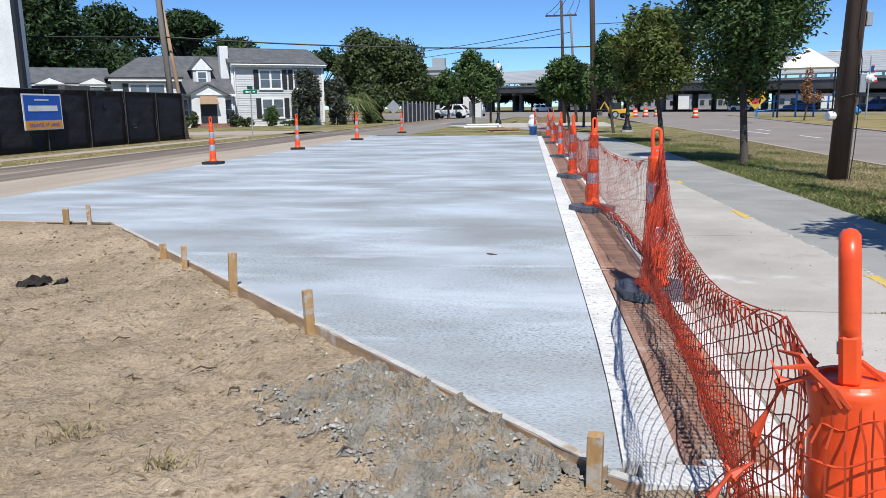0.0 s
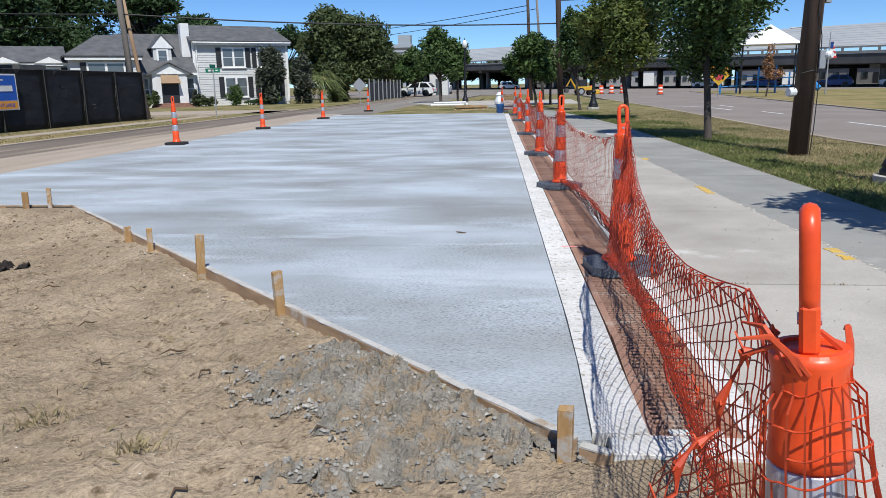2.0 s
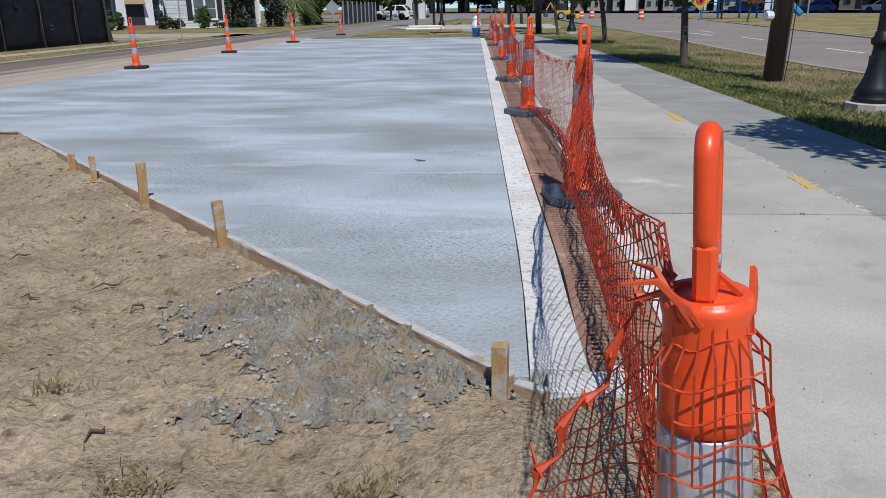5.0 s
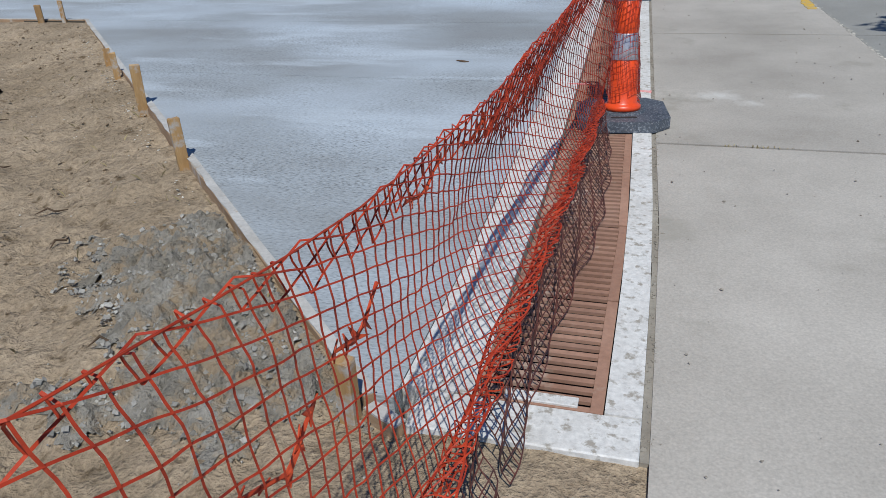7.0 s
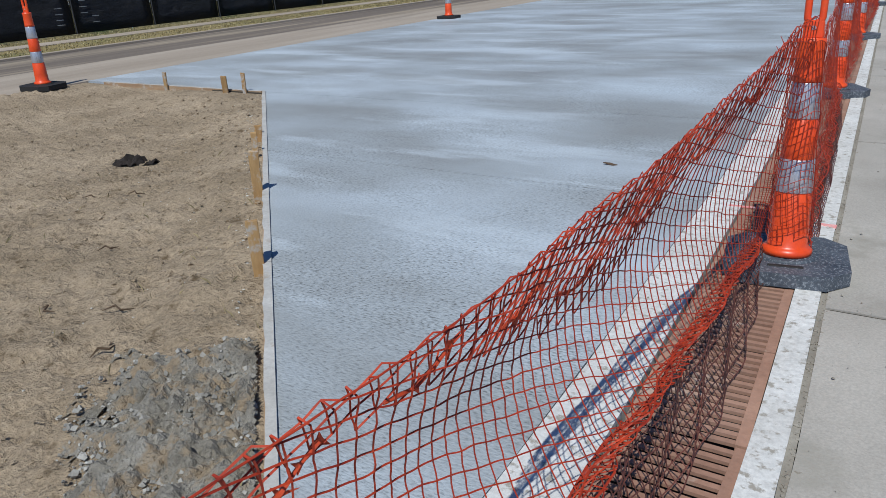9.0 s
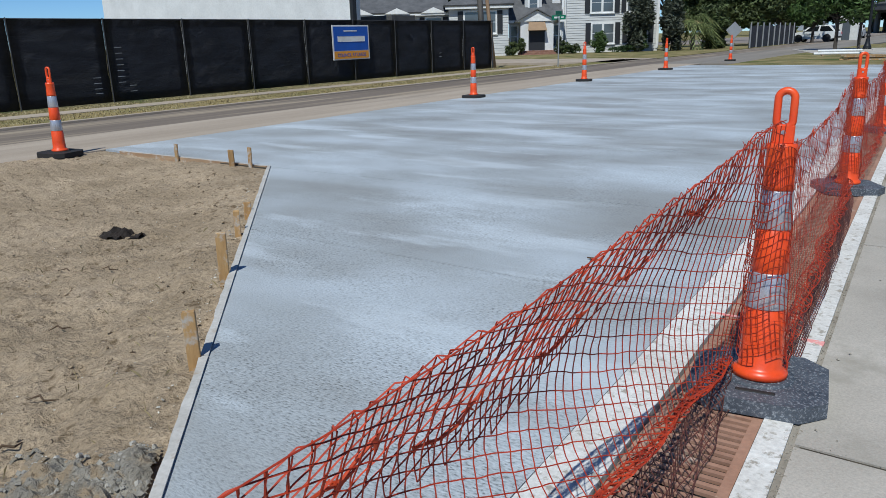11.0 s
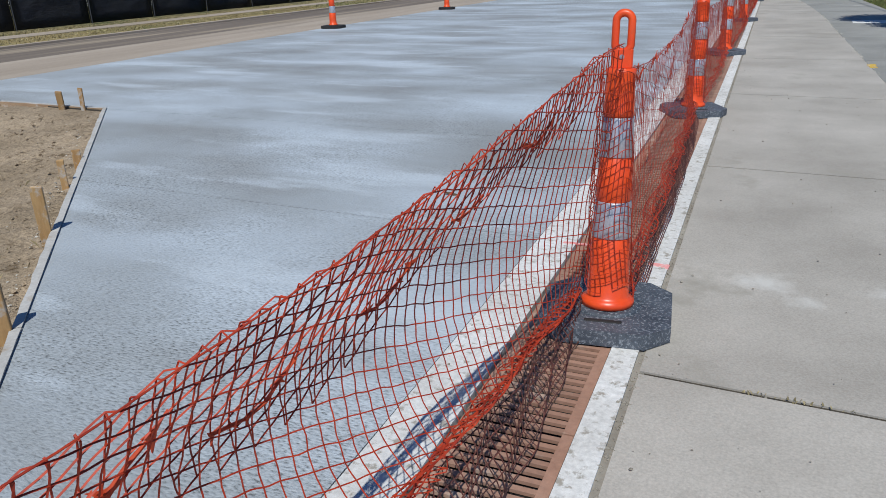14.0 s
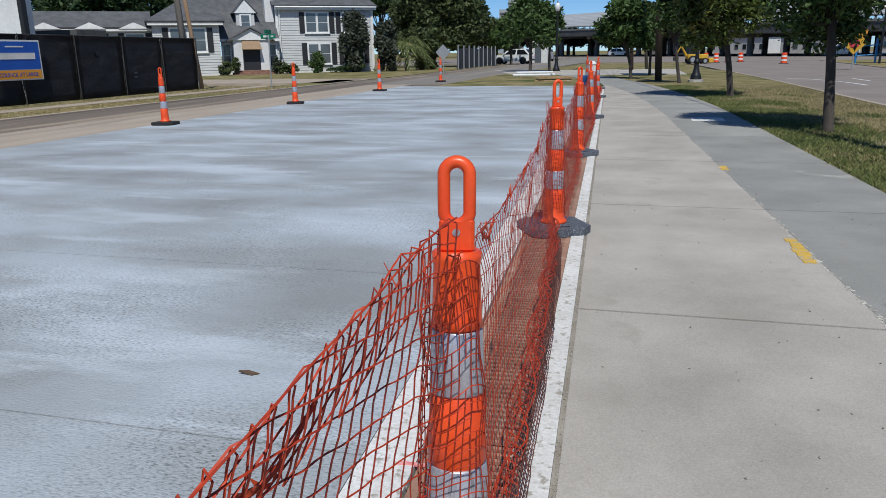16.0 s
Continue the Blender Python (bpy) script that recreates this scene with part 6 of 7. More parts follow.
def vehicle(m, paint, label, kind="suv", L=4.7, W=1.9, H=1.72):
    """Length along x, nose at +x."""
    ob = empty("pickup_truck" if kind == "pickup" else "car", m, label, "pickup truck" if kind == "pickup" else "car", "vehicles")
    S = Matrix(((1, 0, 0, 0), (0, 0, 1, 0), (0, 1, 0, 0), (0, 0, 0, 1)))
    h, b = L / 2, 0.36
    belt = 1.02 if kind == "suv" else 1.12
    low = [(-h, 0.42), (-h + 0.06, b), (-h + 0.55, b - 0.05), (h - 0.55, b - 0.05), (h - 0.05, b), (h, 0.5), (h - 0.02, 0.82), (h - 0.25, belt - 0.06), (h - 1.25, belt + 0.04), (-h + 0.15, belt + 0.02), (-h, belt - 0.1)]
    bm = prism(bmesh.new(), low, -W / 2, W / 2, S)
    bmesh.ops.bevel(bm, geom=[e for e in bm.edges if abs(e.verts[0].co.y - e.verts[1].co.y) < 0.01], offset=0.06, segments=2, affect="EDGES")
    part("body", bm, paint, ob)
    if kind == "pickup":
        cab = [(h - 1.35, belt), (h - 2.15, H), (h - 3.35, H), (h - 3.55, belt)]
    else:
        cab = [(h - 1.2, belt), (h - 2.0, H), (-h + 0.75, H), (-h + 0.12, belt)]
    bm = bmesh.new()
    k = 0.16
    lo = [bm.verts.new((u, s * (W / 2 - (0.05 if z < H - 0.1 else k)), z)) for s in (-1, 1) for u, z in cab]
    bm.faces.new(lo[:4])
    bm.faces.new(lo[4:])
    for i in range(4):
        bm.faces.new((lo[i], lo[(i + 1) % 4], lo[4 + (i + 1) % 4], lo[4 + i]))
    bmesh.ops.bevel(bm, geom=bm.edges[:], offset=0.05, segments=2, affect="EDGES")
    part("cabin", bm, paint, ob)
    ch = H - belt
    for s in (-1, 1):
        for (ua, ub) in ((0.08, 0.47), (0.53, 0.93)):
            f = lambda q, zz: cab[0][0] + (cab[3][0] - cab[0][0]) * q if zz == 0 else cab[1][0] + (cab[2][0] - cab[1][0]) * q
            pts = [(f(ua, 0), belt + 0.06), (f(ub, 0), belt + 0.06), (f(ub, 1), H - 0.12), (f(ua, 1), H - 0.12)]
            bm = bmesh.new()
            vs = [bm.verts.new((u, s * (W / 2 - (0.043 if z < belt + 0.1 else k - 0.02)), z)) for u, z in pts]
            bm.faces.new(vs)
            bmesh.ops.solidify(bm, geom=bm.faces[:], thickness=0.012)
            part("side_window", bm, M_DARKGLASS, ob)
    for (u0, u1), nm in (((cab[0][0], cab[1][0]), "windscreen"), ((cab[3][0], cab[2][0]), "rear_window")):
        sg = 1 if nm == "windscreen" else -1
        bm = bmesh.new()
        vs = [bm.verts.new(p) for p in ((u0 + sg * 0.012 - 0.1 * (u0 - u1), -W / 2 + 0.14, belt + 0.1 * ch), (u0 + sg * 0.012 - 0.1 * (u0 - u1), W / 2 - 0.14, belt + 0.1 * ch), (u1 + sg * 0.012 + 0.12 * (u0 - u1), W / 2 - 0.24, H - 0.12 * ch), (u1 + sg * 0.012 + 0.12 * (u0 - u1), -W / 2 + 0.24, H - 0.12 * ch))]
        bm.faces.new(vs)
        bmesh.ops.solidify(bm, geom=bm.faces[:], thickness=0.012)
        part(nm, bm, M_DARKGLASS, ob)
    for s in (-1, 1):
        part("headlamp", boxm(h - 0.14, h + 0.012, s * (W / 2 - 0.28) - 0.2, s * (W / 2 - 0.28) + 0.2, 0.74, 0.92, 0.02), M_LIGHTLENS, ob)
        part("tail_lamp", boxm(-h - 0.012, -h + 0.1, s * (W / 2 - 0.17) - 0.13, s * (W / 2 - 0.17) + 0.13, 0.72, 0.98, 0.02), M_REDLAMP, ob)
        part("mirror", boxm(cab[0][0] - 0.35, cab[0][0] - 0.2, s * (W / 2 + 0.1) - 0.1, s * (W / 2 + 0.1) + 0.1, belt + 0.08, belt + 0.26, 0.03), paint, ob)
        for x in (h - 0.9, -h + 0.95):
            part("wheel_arch", lathe(bmesh.new(), [(0.42, -0.02), (0.42, 0.02)], 20), M_CARDARK, ob, at=pose(x, s * (W / 2 - 0.004), 0.38, 90, 0, 0))
            wheel(ob, x, s * (W / 2 - 0.11), 0.37, 0.24)
    part("grille", boxm(h - 0.1, h + 0.015, -0.52, 0.52, 0.60, 0.90, 0.02), M_CARDARK, ob)
    part("bumper", boxm(h - 0.2, h + 0.05, -W / 2 + 0.08, W / 2 - 0.08, 0.34, 0.56, 0.04), M_CARDARK, ob)
    part("rear_bumper", boxm(-h - 0.05, -h + 0.2, -W / 2 + 0.08, W / 2 - 0.08, 0.38, 0.56, 0.04), M_CARDARK, ob)
    part("plate_bar", boxm(-h - 0.062, -h - 0.05, -0.16, 0.16, 0.6, 0.7), M_PAINTW, ob)
    if kind == "pickup":
        part("load_bed", boxm(-h + 0.1, h - 3.65, -W / 2 + 0.12, W / 2 - 0.12, belt + 0.005, belt + 0.03), M_CARDARK, ob)
        for s in (-1, 1):
            part("door_stripe", boxm(-h + 0.3, h - 1.5, s * (W / 2 + 0.003) - 0.004, s * (W / 2 + 0.003) + 0.004, 0.84, 0.9), M_SIGNBLUE, ob)
            part("door_bar", boxm(-h + 0.4, h - 2.0, s * (W / 2 + 0.003) - 0.004, s * (W / 2 + 0.003) + 0.004, 0.52, 0.6), M_FLAGRED, ob)
    return ob


vehicle(pose(-13.0, 93.0, -0.01, 0, 0, 172), M_CARWHITE, "white sport utility car standing across the far street")
vehicle(pose(-11.5, 112, -0.01, 0, 0, -90), M_CARWHITE, "white sport utility car on the road beyond the slab")
for k, (x, y, a, c, t) in enumerate(((37, 121, 150, M_CARBLUE, "dark blue"), (44, 112, 155, M_CARBLUE, "dark blue"), (31, 131, 165, M_CARSILVER, "silver"), (50, 106, 150, M_CARWHITE, "white"), (-3, 176, 10, M_CARSILVER, "silver"), (-15, 130, 70, M_CARWHITE, "white"))):
    vehicle(pose(x, y, -0.02, 0, 0, a), c, t + " car parked under the overpass")

digger = empty("backhoe_loader", pose(6.3, 84, -0.06, 0, 0, 15) @ Matrix.Scale(0.62, 4), "yellow backhoe loader parked by the works", "construction machine")
part("body", boxm(-0.6, 2.6, -0.7, 0.7, 0.8, 1.5, 0.08), M_CATERP, digger)
part("cab", boxm(-0.2, 1.2, -0.65, 0.65, 1.5, 2.7, 0.08), M_CARDARK, digger)
part("boom", tube(bmesh.new(), [(-0.6, 0, 1.2), (-1.6, 0, 2.8), (-2.3, 0, 1.6)], [0.2, 0.17, 0.13], 6), M_CATERP, digger)
part("bucket", boxm(-2.7, -2.0, -0.4, 0.4, 0.5, 1.2, 0.1), M_GIRDER, digger)
part("loader", boxm(2.7, 3.5, -1.0, 1.0, 0.15, 0.9, 0.1), M_CATERP, digger)
for x, r in ((0.1, 0.65), (2.1, 0.45)):
    for s in (-1, 1):
        wheel(digger, x, s * 0.85, r, 0.35)


def barrel(x, y):
    ob = empty("traffic_barrel", pose(x, y, -0.06), "orange and white striped traffic barrel", "traffic barrel", "works barrels")
    part("drum", lathe(bmesh.new(), [(0.29, 0.05), (0.27, 0.3), (0.26, 0.6), (0.23, 0.98), (0.12, 1.0)], 14), M_ORANGE, ob)
    for z in (0.25, 0.6):
        part("stripe", lathe(bmesh.new(), [(0.282 - z * 0.03, z), (0.274 - z * 0.03, z + 0.15)], 14), M_PAINTW, ob)
    part("foot", lathe(bmesh.new(), [(0.42, 0), (0.42, 0.05), (0.3, 0.06)], 14), M_BLACKRUB, ob)


for x, y in ((9.3, 90), (10.6, 91), (12.0, 92), (8.6, 94), (14.4, 80.5)):
    barrel(x, y)

# pipes, timber, bin and bundle at the slab's far end
pipes = empty("pipe_stack", pose(-4.6, 46.6, 0.0, 0, 0, 12) @ Matrix.Scale(0.62, 4), "white plastic pipes stacked on timber bearers", "pipe stack")
for k, (x, z) in enumerate(((0, 0.2), (0.02, 0.42), (0.3, 0.2))):
    part("pipe", tube(bmesh.new(), [(-1.6 + 0.3 * k, x, z), (1.8 + 0.2 * k, x + 0.1, z)], 0.11, 10), M_PIPE, pipes)
part("bearer", boxm(-1.0, -0.85, -0.3, 0.6, 0, 0.09), M_FORM, pipes)
part("bearer", boxm(1.0, 1.15, -0.3, 0.6, 0, 0.09), M_FORM, pipes)
timber = empty("timber_pile", pose(-2.7, 41.0, 0.0, 0, 0, 8), "small pile of rough form timber", "timber pile")
for k in range(7):
    part("plank", boxm(-0.9 + 0.15 * (k % 3), 0.9 - 0.1 * (k % 2), -0.3 + 0.12 * (k % 4), -0.2 + 0.12 * (k % 4), 0.06 * (k // 2), 0.06 * (k // 2) + 0.055, 0.004), M_STAKE, timber, at=pose(0, 0, 0, 0, 0, 6 * (k % 3) - 6))
binb = empty("bucket", pose(-0.95, 35.9, 0.0), "blue plastic bucket at the slab end", "bucket")
part("shell", lathe(bmesh.new(), [(0.15, 0), (0.19, 0.4), (0.20, 0.42), (0.17, 0.42), (0.14, 0.05)], 16), M_BLUEBIN, binb, smooth=True)
part("bail", tube(bmesh.new(), [(-0.19, 0, 0.4), (-0.1, 0.12, 0.47), (0.1, 0.12, 0.47), (0.19, 0, 0.4)], 0.008, 5), M_STEEL, binb)
bag = empty("wrapped_bundle", pose(-1.4, 50, 0.012), "pale wrapped bundle standing on the paving", "bundle")
part("bundle", lathe(bmesh.new(), [(0.3, 0), (0.34, 0.2), (0.22, 0.55), (0.26, 0.62), (0.12, 0.8)], 10), M_PIPE, bag)
far_fence = empty("board_fence", Matrix(), "dark board fence with pale posts beside the road", "fence")
for k in range(34):
    part("board", boxm(-13.95, -13.9, 68 + 0.55 * k, 68.5 + 0.55 * k, 0, 1.75 + 0.05 * math.sin(5 * k)), M_FENCE, far_fence)
for k in range(9):
    part("post", boxm(-13.89, -13.8, 68 + 2.2 * k, 68.1 + 2.2 * k, 0, 2.0), M_STEEL, far_fence)
kiosk = empty("small_shed", pose(-10.9, 100, 0), "small white shed by the road", "shed")
part("wall", boxm(-1.2, 1.2, -1, 1, 0, 3.0), M_FARWHITE, kiosk)
part("door", boxm(-0.4, 0.4, -1.05, -1.002, 0, 2.1), M_GLASS, kiosk)
part("roof", boxm(-1.4, 1.4, -1.2, 1.2, 3.0, 3.2), M_TRIM, kiosk)

# ---- soil clutter, clay and grass ----


def chunk_mesh(name, places, mat, flat=0.6, seed=1):
    """Many rough lumps, each a jittered little polyhedron, in one mesh."""
    r = np.random.RandomState(seed)
    base = np.array([(0, 0, 1), (0.94, 0, 0.33), (-0.47, 0.82, 0.33), (-0.47, -0.82, 0.33), (0.47, 0.82, -0.33), (0.47, -0.82, -0.33), (-0.94, 0, -0.33), (0, 0, -1)], float)
    faces = np.array([(0, 1, 2), (0, 2, 3), (0, 3, 1), (1, 4, 2), (2, 6, 3), (3, 5, 1), (1, 5, 4), (2, 4, 6), (3, 6, 5), (7, 4, 5), (7, 6, 4), (7, 5, 6)])
    V, F = [], []
    for i, (x, y, z, s) in enumerate(places):
        a = r.rand() * 6.283
        R = np.array([(math.cos(a), -math.sin(a), 0), (math.sin(a), math.cos(a), 0), (0, 0, 1)])
        P = base * (0.65 + 0.6 * r.rand(8, 1)) * np.array([1, 0.6 + 0.5 * r.rand(), flat * (0.6 + 0.6 * r.rand())])
        V.append(P @ R.T * s + np.array([x, y, z]))
        F.append(faces + 8 * i)
    me = bpy.data.meshes.new(name)
    me.from_pydata(np.concatenate(V).tolist(), [], np.concatenate(F).tolist())
    me.materials.append(mat)
    return me


rnd = random.Random(21)


def in_soil(x, y):
    return x < form_x(y) - 0.07 and y < 8.4


spots = []
while len(spots) < 9000:
    y = 0.9 + 7.4 * rnd.random() ** 1.4
    x = rnd.uniform(-6.5, 0.35)
    if in_soil(x, y) and noise.noise(Vector((x * 1.3, y * 1.3, 4))) + rnd.uniform(-0.5, 0.5) > -0.1:
        s = 0.003 + 0.012 * rnd.random() ** 3 * (1 + 0.1 * y)
        spots.append((x, y, soil_height(x, y) + s * 0.15, s))
tagged(new("soil_clods", chunk_mesh("soil_clods", spots, M_DIRT, 0.6, 3)), "small loose clods of sandy soil", "soil clods", kind="stuff")



def clay_mask(x, y):
    """How much grey clay covers the sand: a ragged tongue along the form, its thin end out on the soil."""
    along = (x - 0.10) * 0.70 - (y - 2.75) * 0.71
    off = (form_x(y) - x) * 0.709
    m_ = math.exp(-((along + 0.85) / 1.02) ** 4) * math.exp(-(max(0.0, off - 0.40) / 0.36) ** 2)
    m_ = max(m_, 0.75 * math.exp(-(((x + 0.72) / 0.30) ** 2 + ((y - 2.72) / 0.16) ** 2)))
    return m_ - 0.12 + 0.46 * noise.noise(Vector((x * 2.3, y * 2.3, 1.5))) + 0.38 * noise.noise(Vector((x * 6, y * 6, 4))) + 0.16 * noise.noise(Vector((x * 15, y * 15, 9)))


def clay_patch():
    xs, ys = steps(-2.0, 0.4, 0.014), steps(2.0, 4.6, 0.014)
    vs, fs, idx = [], [], {}
    for j, y in enumerate(ys):
        for i, x in enumerate(xs):
            if form_x(y) - x < 0.075:
                continue
            k = clay_mask(x, y)
            if k < 0.36 + 0.30 * noise.noise(Vector((x * 34, y * 34, 6))):
                continue
            p = Vector((x, y, 0))
            h = min(1.0, max(0.0, k - 0.36) * 2.4)
            idx[i, j] = len(vs)
            vs.append((x, y, soil_height(x, y) + 0.003 + h * (0.06 * max(0, 0.1 + noise.noise(p * 5)) + 0.07 * max(0, noise.noise(p * 11)) + 0.06 * abs(noise.noise(p * 21)) + 0.018 * noise.noise(p * 37))))
    for (i, j) in list(idx):
        q = [(i, j), (i + 1, j), (i + 1, j + 1), (i, j + 1)]
        if all(k in idx for k in q):
            fs.append([idx[k] for k in q])
    return mesh_of("clay_spread", vs, fs, M_CLAYBED)


structure(new("clay_spread", clay_patch()), "spread of dried grey clay over the sand", "clay")
clay, big = [], []
while len(clay) < 4200:
    x, y = rnd.gauss(-0.55, 0.55), rnd.gauss(3.3, 0.5)
    d = (form_x(y) - x)
    if d < 0.09 or y > 4.6 or y < 2.0 or x < -1.9:
        continue
    if clay_mask(x, y) < 0.25 + 0.3 * rnd.random():
        continue
    s = 0.0025 + 0.015 * rnd.random() ** 4.5
    clay.append((x, y, soil_height(x, y) + 0.012 + s * 0.4, s))
tagged(new("clay_rubble", chunk_mesh("clay_rubble", clay, M_CLAY, 0.9, 5)), "crumbled grey clay and cement spoil", "rubble", kind="stuff")
for k in range(46):
    x, y = rnd.gauss(-0.60, 0.45), rnd.gauss(3.35, 0.42)
    if form_x(y) - x < 0.16 or y > 4.4 or y < 2.3 or clay_mask(x, y) < 0.3:
        continue
    s = rnd.uniform(0.016, 0.036)
    ob = new("clay_lump", chunk_mesh("clay_lump", [(0, 0, 0, s), (s * 0.6, 0.2 * s, -0.1 * s, s * 0.6), (-0.5 * s, 0.4 * s, -0.1 * s, s * 0.55)], M_CLAY, 0.7, k))
    ob.matrix_basis = pose(x, y, soil_height(x, y) + s * 0.3, rnd.uniform(-20, 20), rnd.uniform(-20, 20), rnd.uniform(0, 360))
    tagged(ob, "lump of dried grey clay on the soil", "clay lump", "clay lumps")
chips = []
while len(chips) < 420:
    y = 0.8 + 7.4 * rnd.random()
    x = rnd.uniform(-5.5, 1.0)
    if (in_soil(x, y) or y < 2.7) and y < 8.3:
        s = rnd.uniform(0.003, 0.008)
        chips.append((x, y, soil_height(x, y) + s * 0.4, s))
for k in range(140):
    t = rnd.uniform(0.0, 1.0)
    x, y = -5.2 + 5.4 * t + rnd.uniform(-0.12, -0.02), 8.35 - 5.43 * t + rnd.uniform(-0.12, -0.03)
    s = rnd.uniform(0.003, 0.011)
    chips.append((x, y, soil_height(x, y) + s * 0.3, s))
tagged(new("stone_chips", chunk_mesh("stone_chips", chips, M_CHIPS, 0.6, 9)), "pale chips of cement and shell", "stone chips", kind="stuff")
grit = []
while len(grit) < 900:
    y = rnd.uniform(1.5, 16)
    x = rnd.uniform(1.12, 3.7) if rnd.random() < 0.75 else rnd.uniform(0.4, 1.1)
    s = 0.002 + 0.006 * rnd.random() ** 3
    if x > 1.12 or y > 3 and (x < 0.6 or x > 0.98):
        grit.append((x + drift(y), y, 0.003 + s * 0.3, s))
tagged(new("pavement_grit", chunk_mesh("pavement_grit", grit, M_KERB, 0.6, 12)), "scattered grit and crumbs on the footway", "grit", kind="stuff")
seam = []
for k in range(1400):
    y = rnd.uniform(2.8, 20)
    s = 0.003 + 0.008 * rnd.random() ** 2
    seam.append((1.092 + drift(y) + rnd.gauss(0, 0.010), y, -0.002, s))
for yj in (2.12, 5.22, 8.18):
    for k in range(24):
        s = 0.003 + 0.006 * rnd.random() ** 2
        seam.append((rnd.uniform(1.12, 3.9), yj + rnd.gauss(0, 0.006), -0.006, s))
tagged(new("joint_grit", chunk_mesh("joint_grit", seam, M_KERB, 0.6, 14)), "earth and grit packed in the footway joints", "grit", kind="stuff")

crack = []
for k in range(900):
    y = 5.3 + 17 * rnd.random() ** 1.4
    if noise.noise(Vector((0, y * 1.3, 4))) > -0.25:
        s = 0.005 + 0.016 * rnd.random() ** 2
        crack.append((walk_mid(y) + rnd.gauss(0, 0.012), y, 0.001, s))
tagged(new("lane_crumbs", chunk_mesh("lane_crumbs", crack, M_CHIPS, 0.22, 15)), "pale crumbled mortar along the seam between lanes", "grit", kind="stuff")


def blades(name, places, mat, h, w, label, cat, seed):
    r = np.random.RandomState(seed)
    n = len(places)
    P = np.array(places)
    a = r.rand(n) * 6.283
    hh = h * (0.5 + 0.9 * r.rand(n))
    le = hh * (0.3 + 0.9 * r.rand(n))
    dx, dy = np.cos(a), np.sin(a)
    sx, sy = -dy * w, dx * w
    V = np.stack([P + np.stack([sx, sy, 0 * a], 1), P - np.stack([sx, sy, 0 * a], 1), P + np.stack([dx * le * 0.4 - sx * 0.7, dy * le * 0.4 - sy * 0.7, hh * 0.7], 1), P + np.stack([dx * le, dy * le, hh], 1), P + np.stack([dx * le * 0.4 + sx * 0.7, dy * le * 0.4 + sy * 0.7, hh * 0.7], 1)], 1).reshape(-1, 3)
    F = []
    for i in range(n):
        F.append((5 * i, 5 * i + 1, 5 * i + 2, 5 * i + 3, 5 * i + 4))
    me = bpy.data.meshes.new(name)
    me.from_pydata(V.tolist(), [], F)
    me.materials.append(mat)
    return tagged(new(name, me), label, cat, kind="stuff")


pts, dry = [], []
for k in range(90000):
    y = 6.0 + 30 * rnd.random() ** 1.6
    f = rnd.random()
    x = walk_right(y) + 0.0 + (road_left(y) - 0.2 - walk_right(y)) * f
    q = 0.8 * noise.noise(Vector((x * 0.9, y * 0.6, 3))) - 1.1 * f + 0.34
    (pts if q + rnd.uniform(-0.25, 0.25) > 0 else dry).append((x, y, -0.02))
blades("verge_grass", pts, M_BLADE, 0.055, 0.005, "short green grass on the verge", "grass", 3)
blades("verge_straw", dry, M_DRYBLADE, 0.032, 0.005, "short dry grass on the verge", "grass", 4)
pts = []
for k in range(16000):
    y = rnd.uniform(3, 36)
    x = rnd.uniform(-17.1, -16.1) if rnd.random() < 0.5 else rnd.uniform(-15.15, -13.7)
    pts.append((x, y, 0.03))
blades("kerb_grass", pts, M_DRYBLADE, 0.03, 0.010, "tufts of dry grass along the old kerb", "grass", 5)
tuft = []
for cx_, cy_, n_, r_ in ((-1.0, 1.75, 260, 0.16), (-0.15, 2.28, 140, 0.06), (-0.9, 2.3, 90, 0.08), (-1.35, 1.3, 240, 0.22), (-0.3, 1.55, 120, 0.12), (-1.9, 2.0, 120, 0.12), (-1.55, 2.9, 60, 0.06), (-2.2, 3.2, 60, 0.08)):
    for k in range(n_):
        x, y = rnd.gauss(cx_, r_), rnd.gauss(cy_, r_ * 0.7)
        tuft.append((x, y, soil_height(x, y)))
for k in range(220):
    x, y = rnd.uniform(-4.5, 0.2), rnd.uniform(0.9, 6.5)
    if in_soil(x, y):
        tuft.append((x, y, soil_height(x, y) - 0.012))
jr = random.Random(91)
jt = []
for k in range(150):
    x = 1.09 + 1.5 * jr.random() ** 1.3
    if math.sin(9 * x) + 0.6 * math.sin(23 * x) > 0.1:
        jt.append((x, 5.22 + jr.uniform(-0.012, 0.012), 0.0))
blades("joint_weeds", jt, M_DRYBLADE, 0.010, 0.004, "tiny dry weeds rooted in the footway joint", "weeds", 8)
blades("straw_tufts", tuft, M_DRYBLADE, 0.045, 0.0018, "dry straw tufts trodden into the soil", "grass tufts", 6)

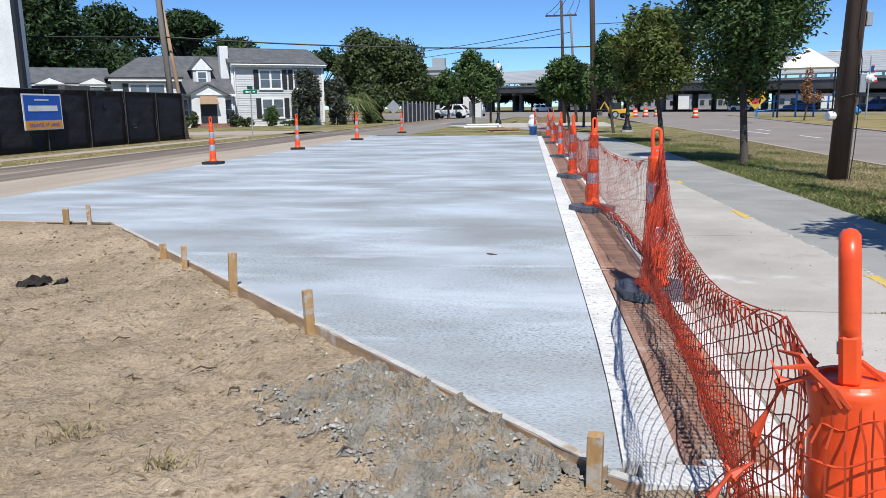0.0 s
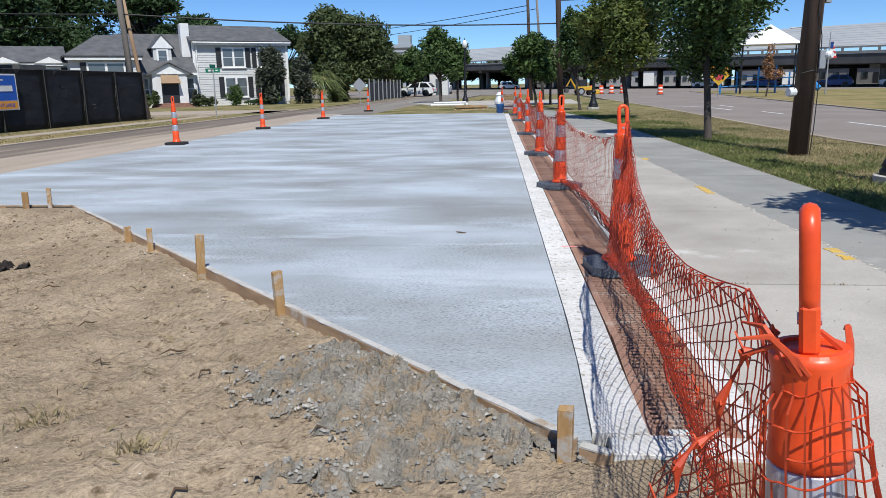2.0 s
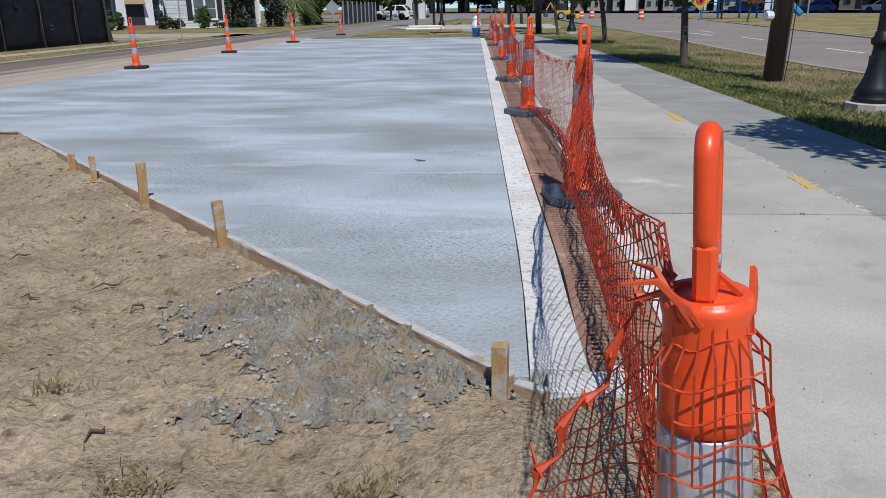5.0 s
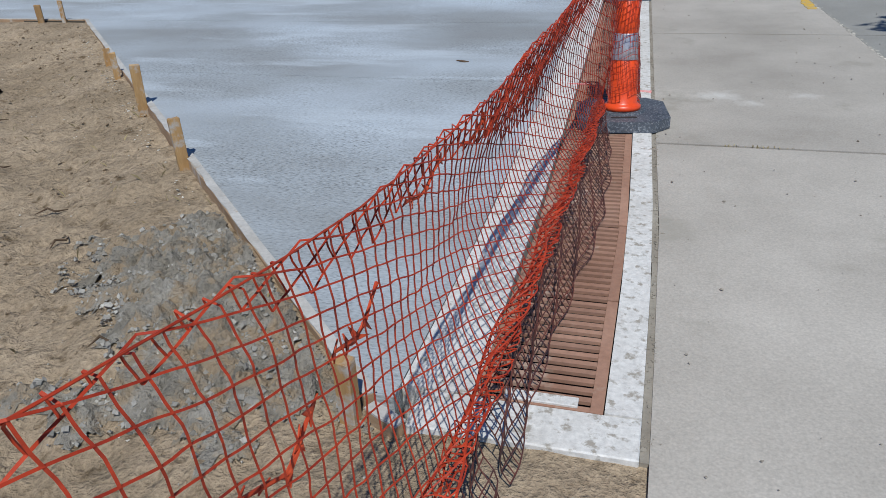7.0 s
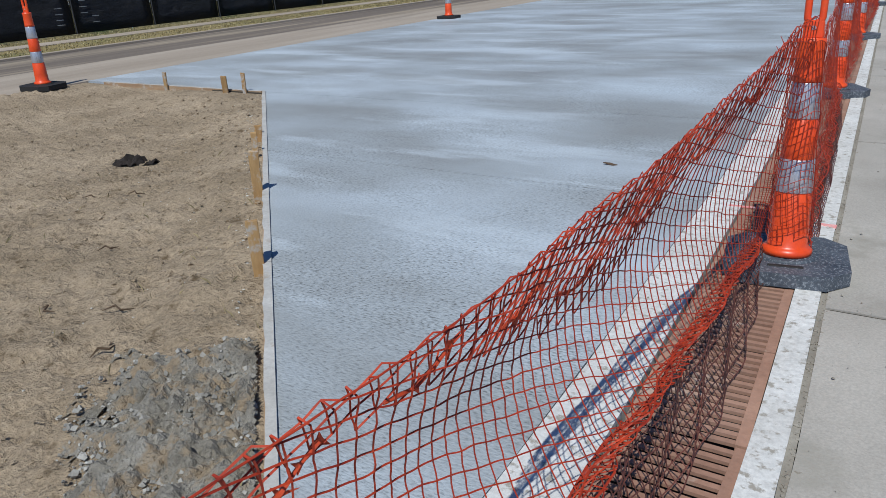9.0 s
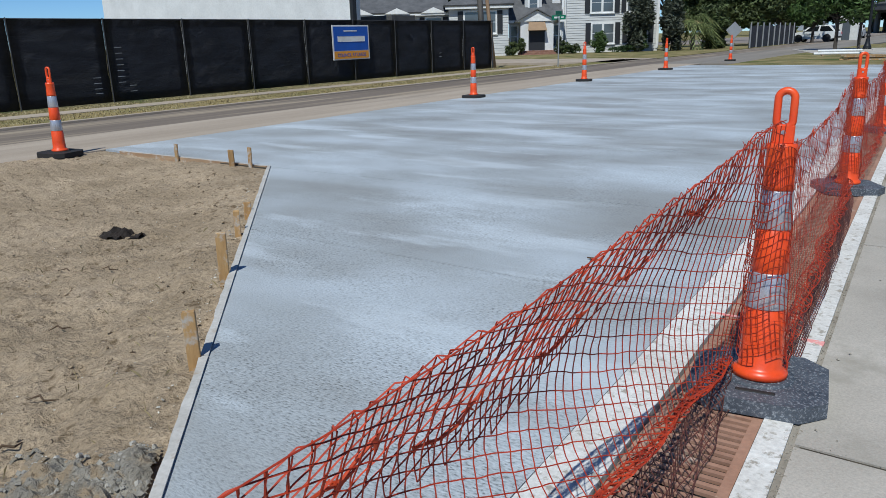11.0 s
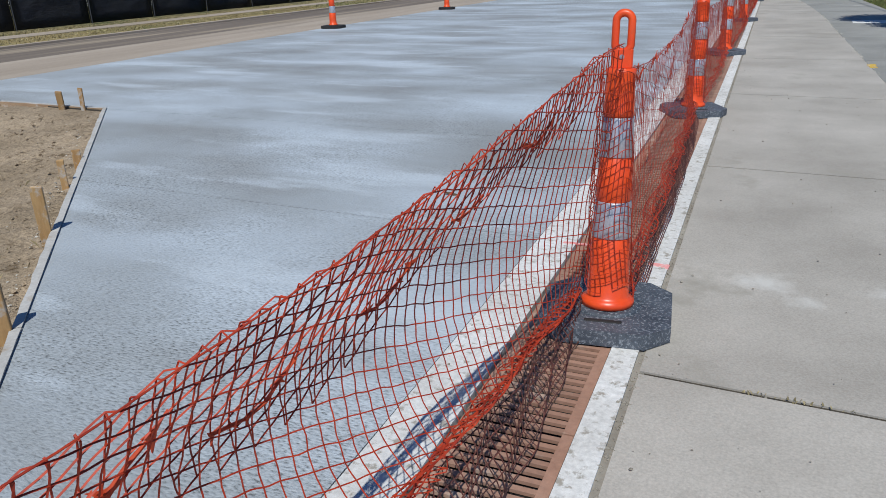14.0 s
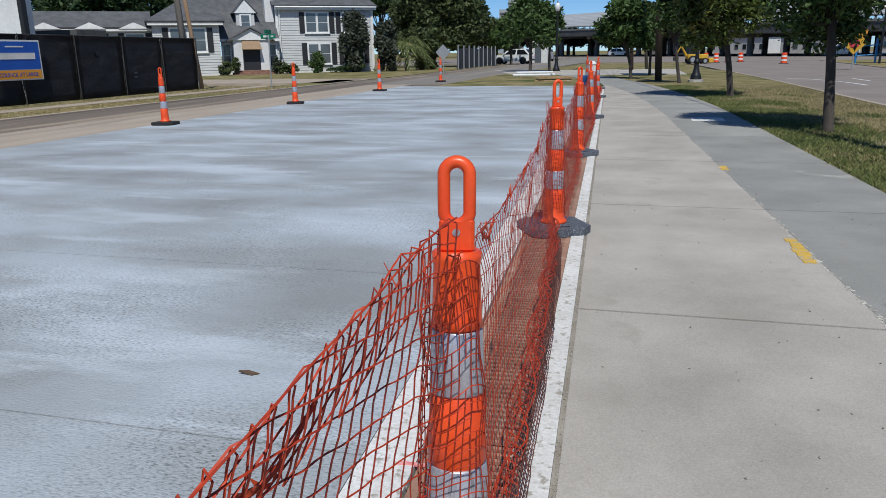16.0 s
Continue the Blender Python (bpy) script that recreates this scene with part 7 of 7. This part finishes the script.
for k, (x, y, a, L) in enumerate(((-1.93, 4.05, 20, 0.16), (-1.6, 3.75, 75, 0.12), (-2.3, 3.9, -15, 0.11), (-2.8, 4.6, 40, 0.12), (-0.75, 3.0, 30, 0.1), (-3.6, 5.4, 10, 0.14), (-1.2, 2.6, 60, 0.1), (-4.0, 5.3, 12, 0.22))):
    z = soil_height(x, y)
    ob = new("twig", finish(tube(bmesh.new(), [(-L / 2, 0, 0.008), (-L * 0.1, 0.02, 0.03), (L * 0.2, -0.01, 0.022), (L / 2, 0.03, 0.012)], [0.002, 0.006, 0.006, 0.002], 6), "twig", M_TWIG))
    ob.matrix_basis = pose(x, y, z, 0, 0, a)
    tagged(ob, "short dark twig lying on the soil", "twig", "twigs")


def rag(x, y):
    bm = bmesh.new()
    r = random.Random(2)
    n, q = 15, 9
    g = []
    for i in range(n):
        for j in range(q):
            u, v = i / (n - 1) - 0.5 + 0.03 * r.random(), j / (q - 1) - 0.5
            w = 1 - 0.75 * abs(u) ** 1.5
            p = Vector((u * 0.42, v * 0.17 * w, 0))
            zz = 0.01 + 0.06 * max(0, 1 - (2.6 * (u + 0.12)) ** 2) * max(0, 1 - (2.2 * v) ** 2) + 0.06 * noise.noise(p * 17) + 0.03 * noise.noise(p * 40)
            g.append(bm.verts.new((p.x, p.y + 0.06 * u, zz)))
    for i in range(n - 1):
        for j in range(q - 1):
            bm.faces.new((g[i * q + j], g[(i + 1) * q + j], g[(i + 1) * q + j + 1], g[i * q + j + 1]))
    bmesh.ops.solidify(bm, geom=bm.faces[:], thickness=0.01)
    ob = new("rag", finish(bm, "rag", M_RAG))
    ob.matrix_basis = pose(x, y, soil_height(x, y) - 0.005, 0, 0, 10)
    return tagged(ob, "crumpled dark brown rag on the soil", "rag")


rag(-4.5, 6.08)
ob = new("leaf_scrap", finish(prism(bmesh.new(), [(-0.05, 0), (-0.01, 0.022), (0.05, 0.01), (0.02, -0.012)], 0.004, 0.012, Matrix()), "leaf_scrap", M_TWIG))
ob.matrix_basis = pose(-0.47, 6.95, 0, 0, 8, 5)
tagged(ob, "dark dry leaf on the fresh slab", "leaf")
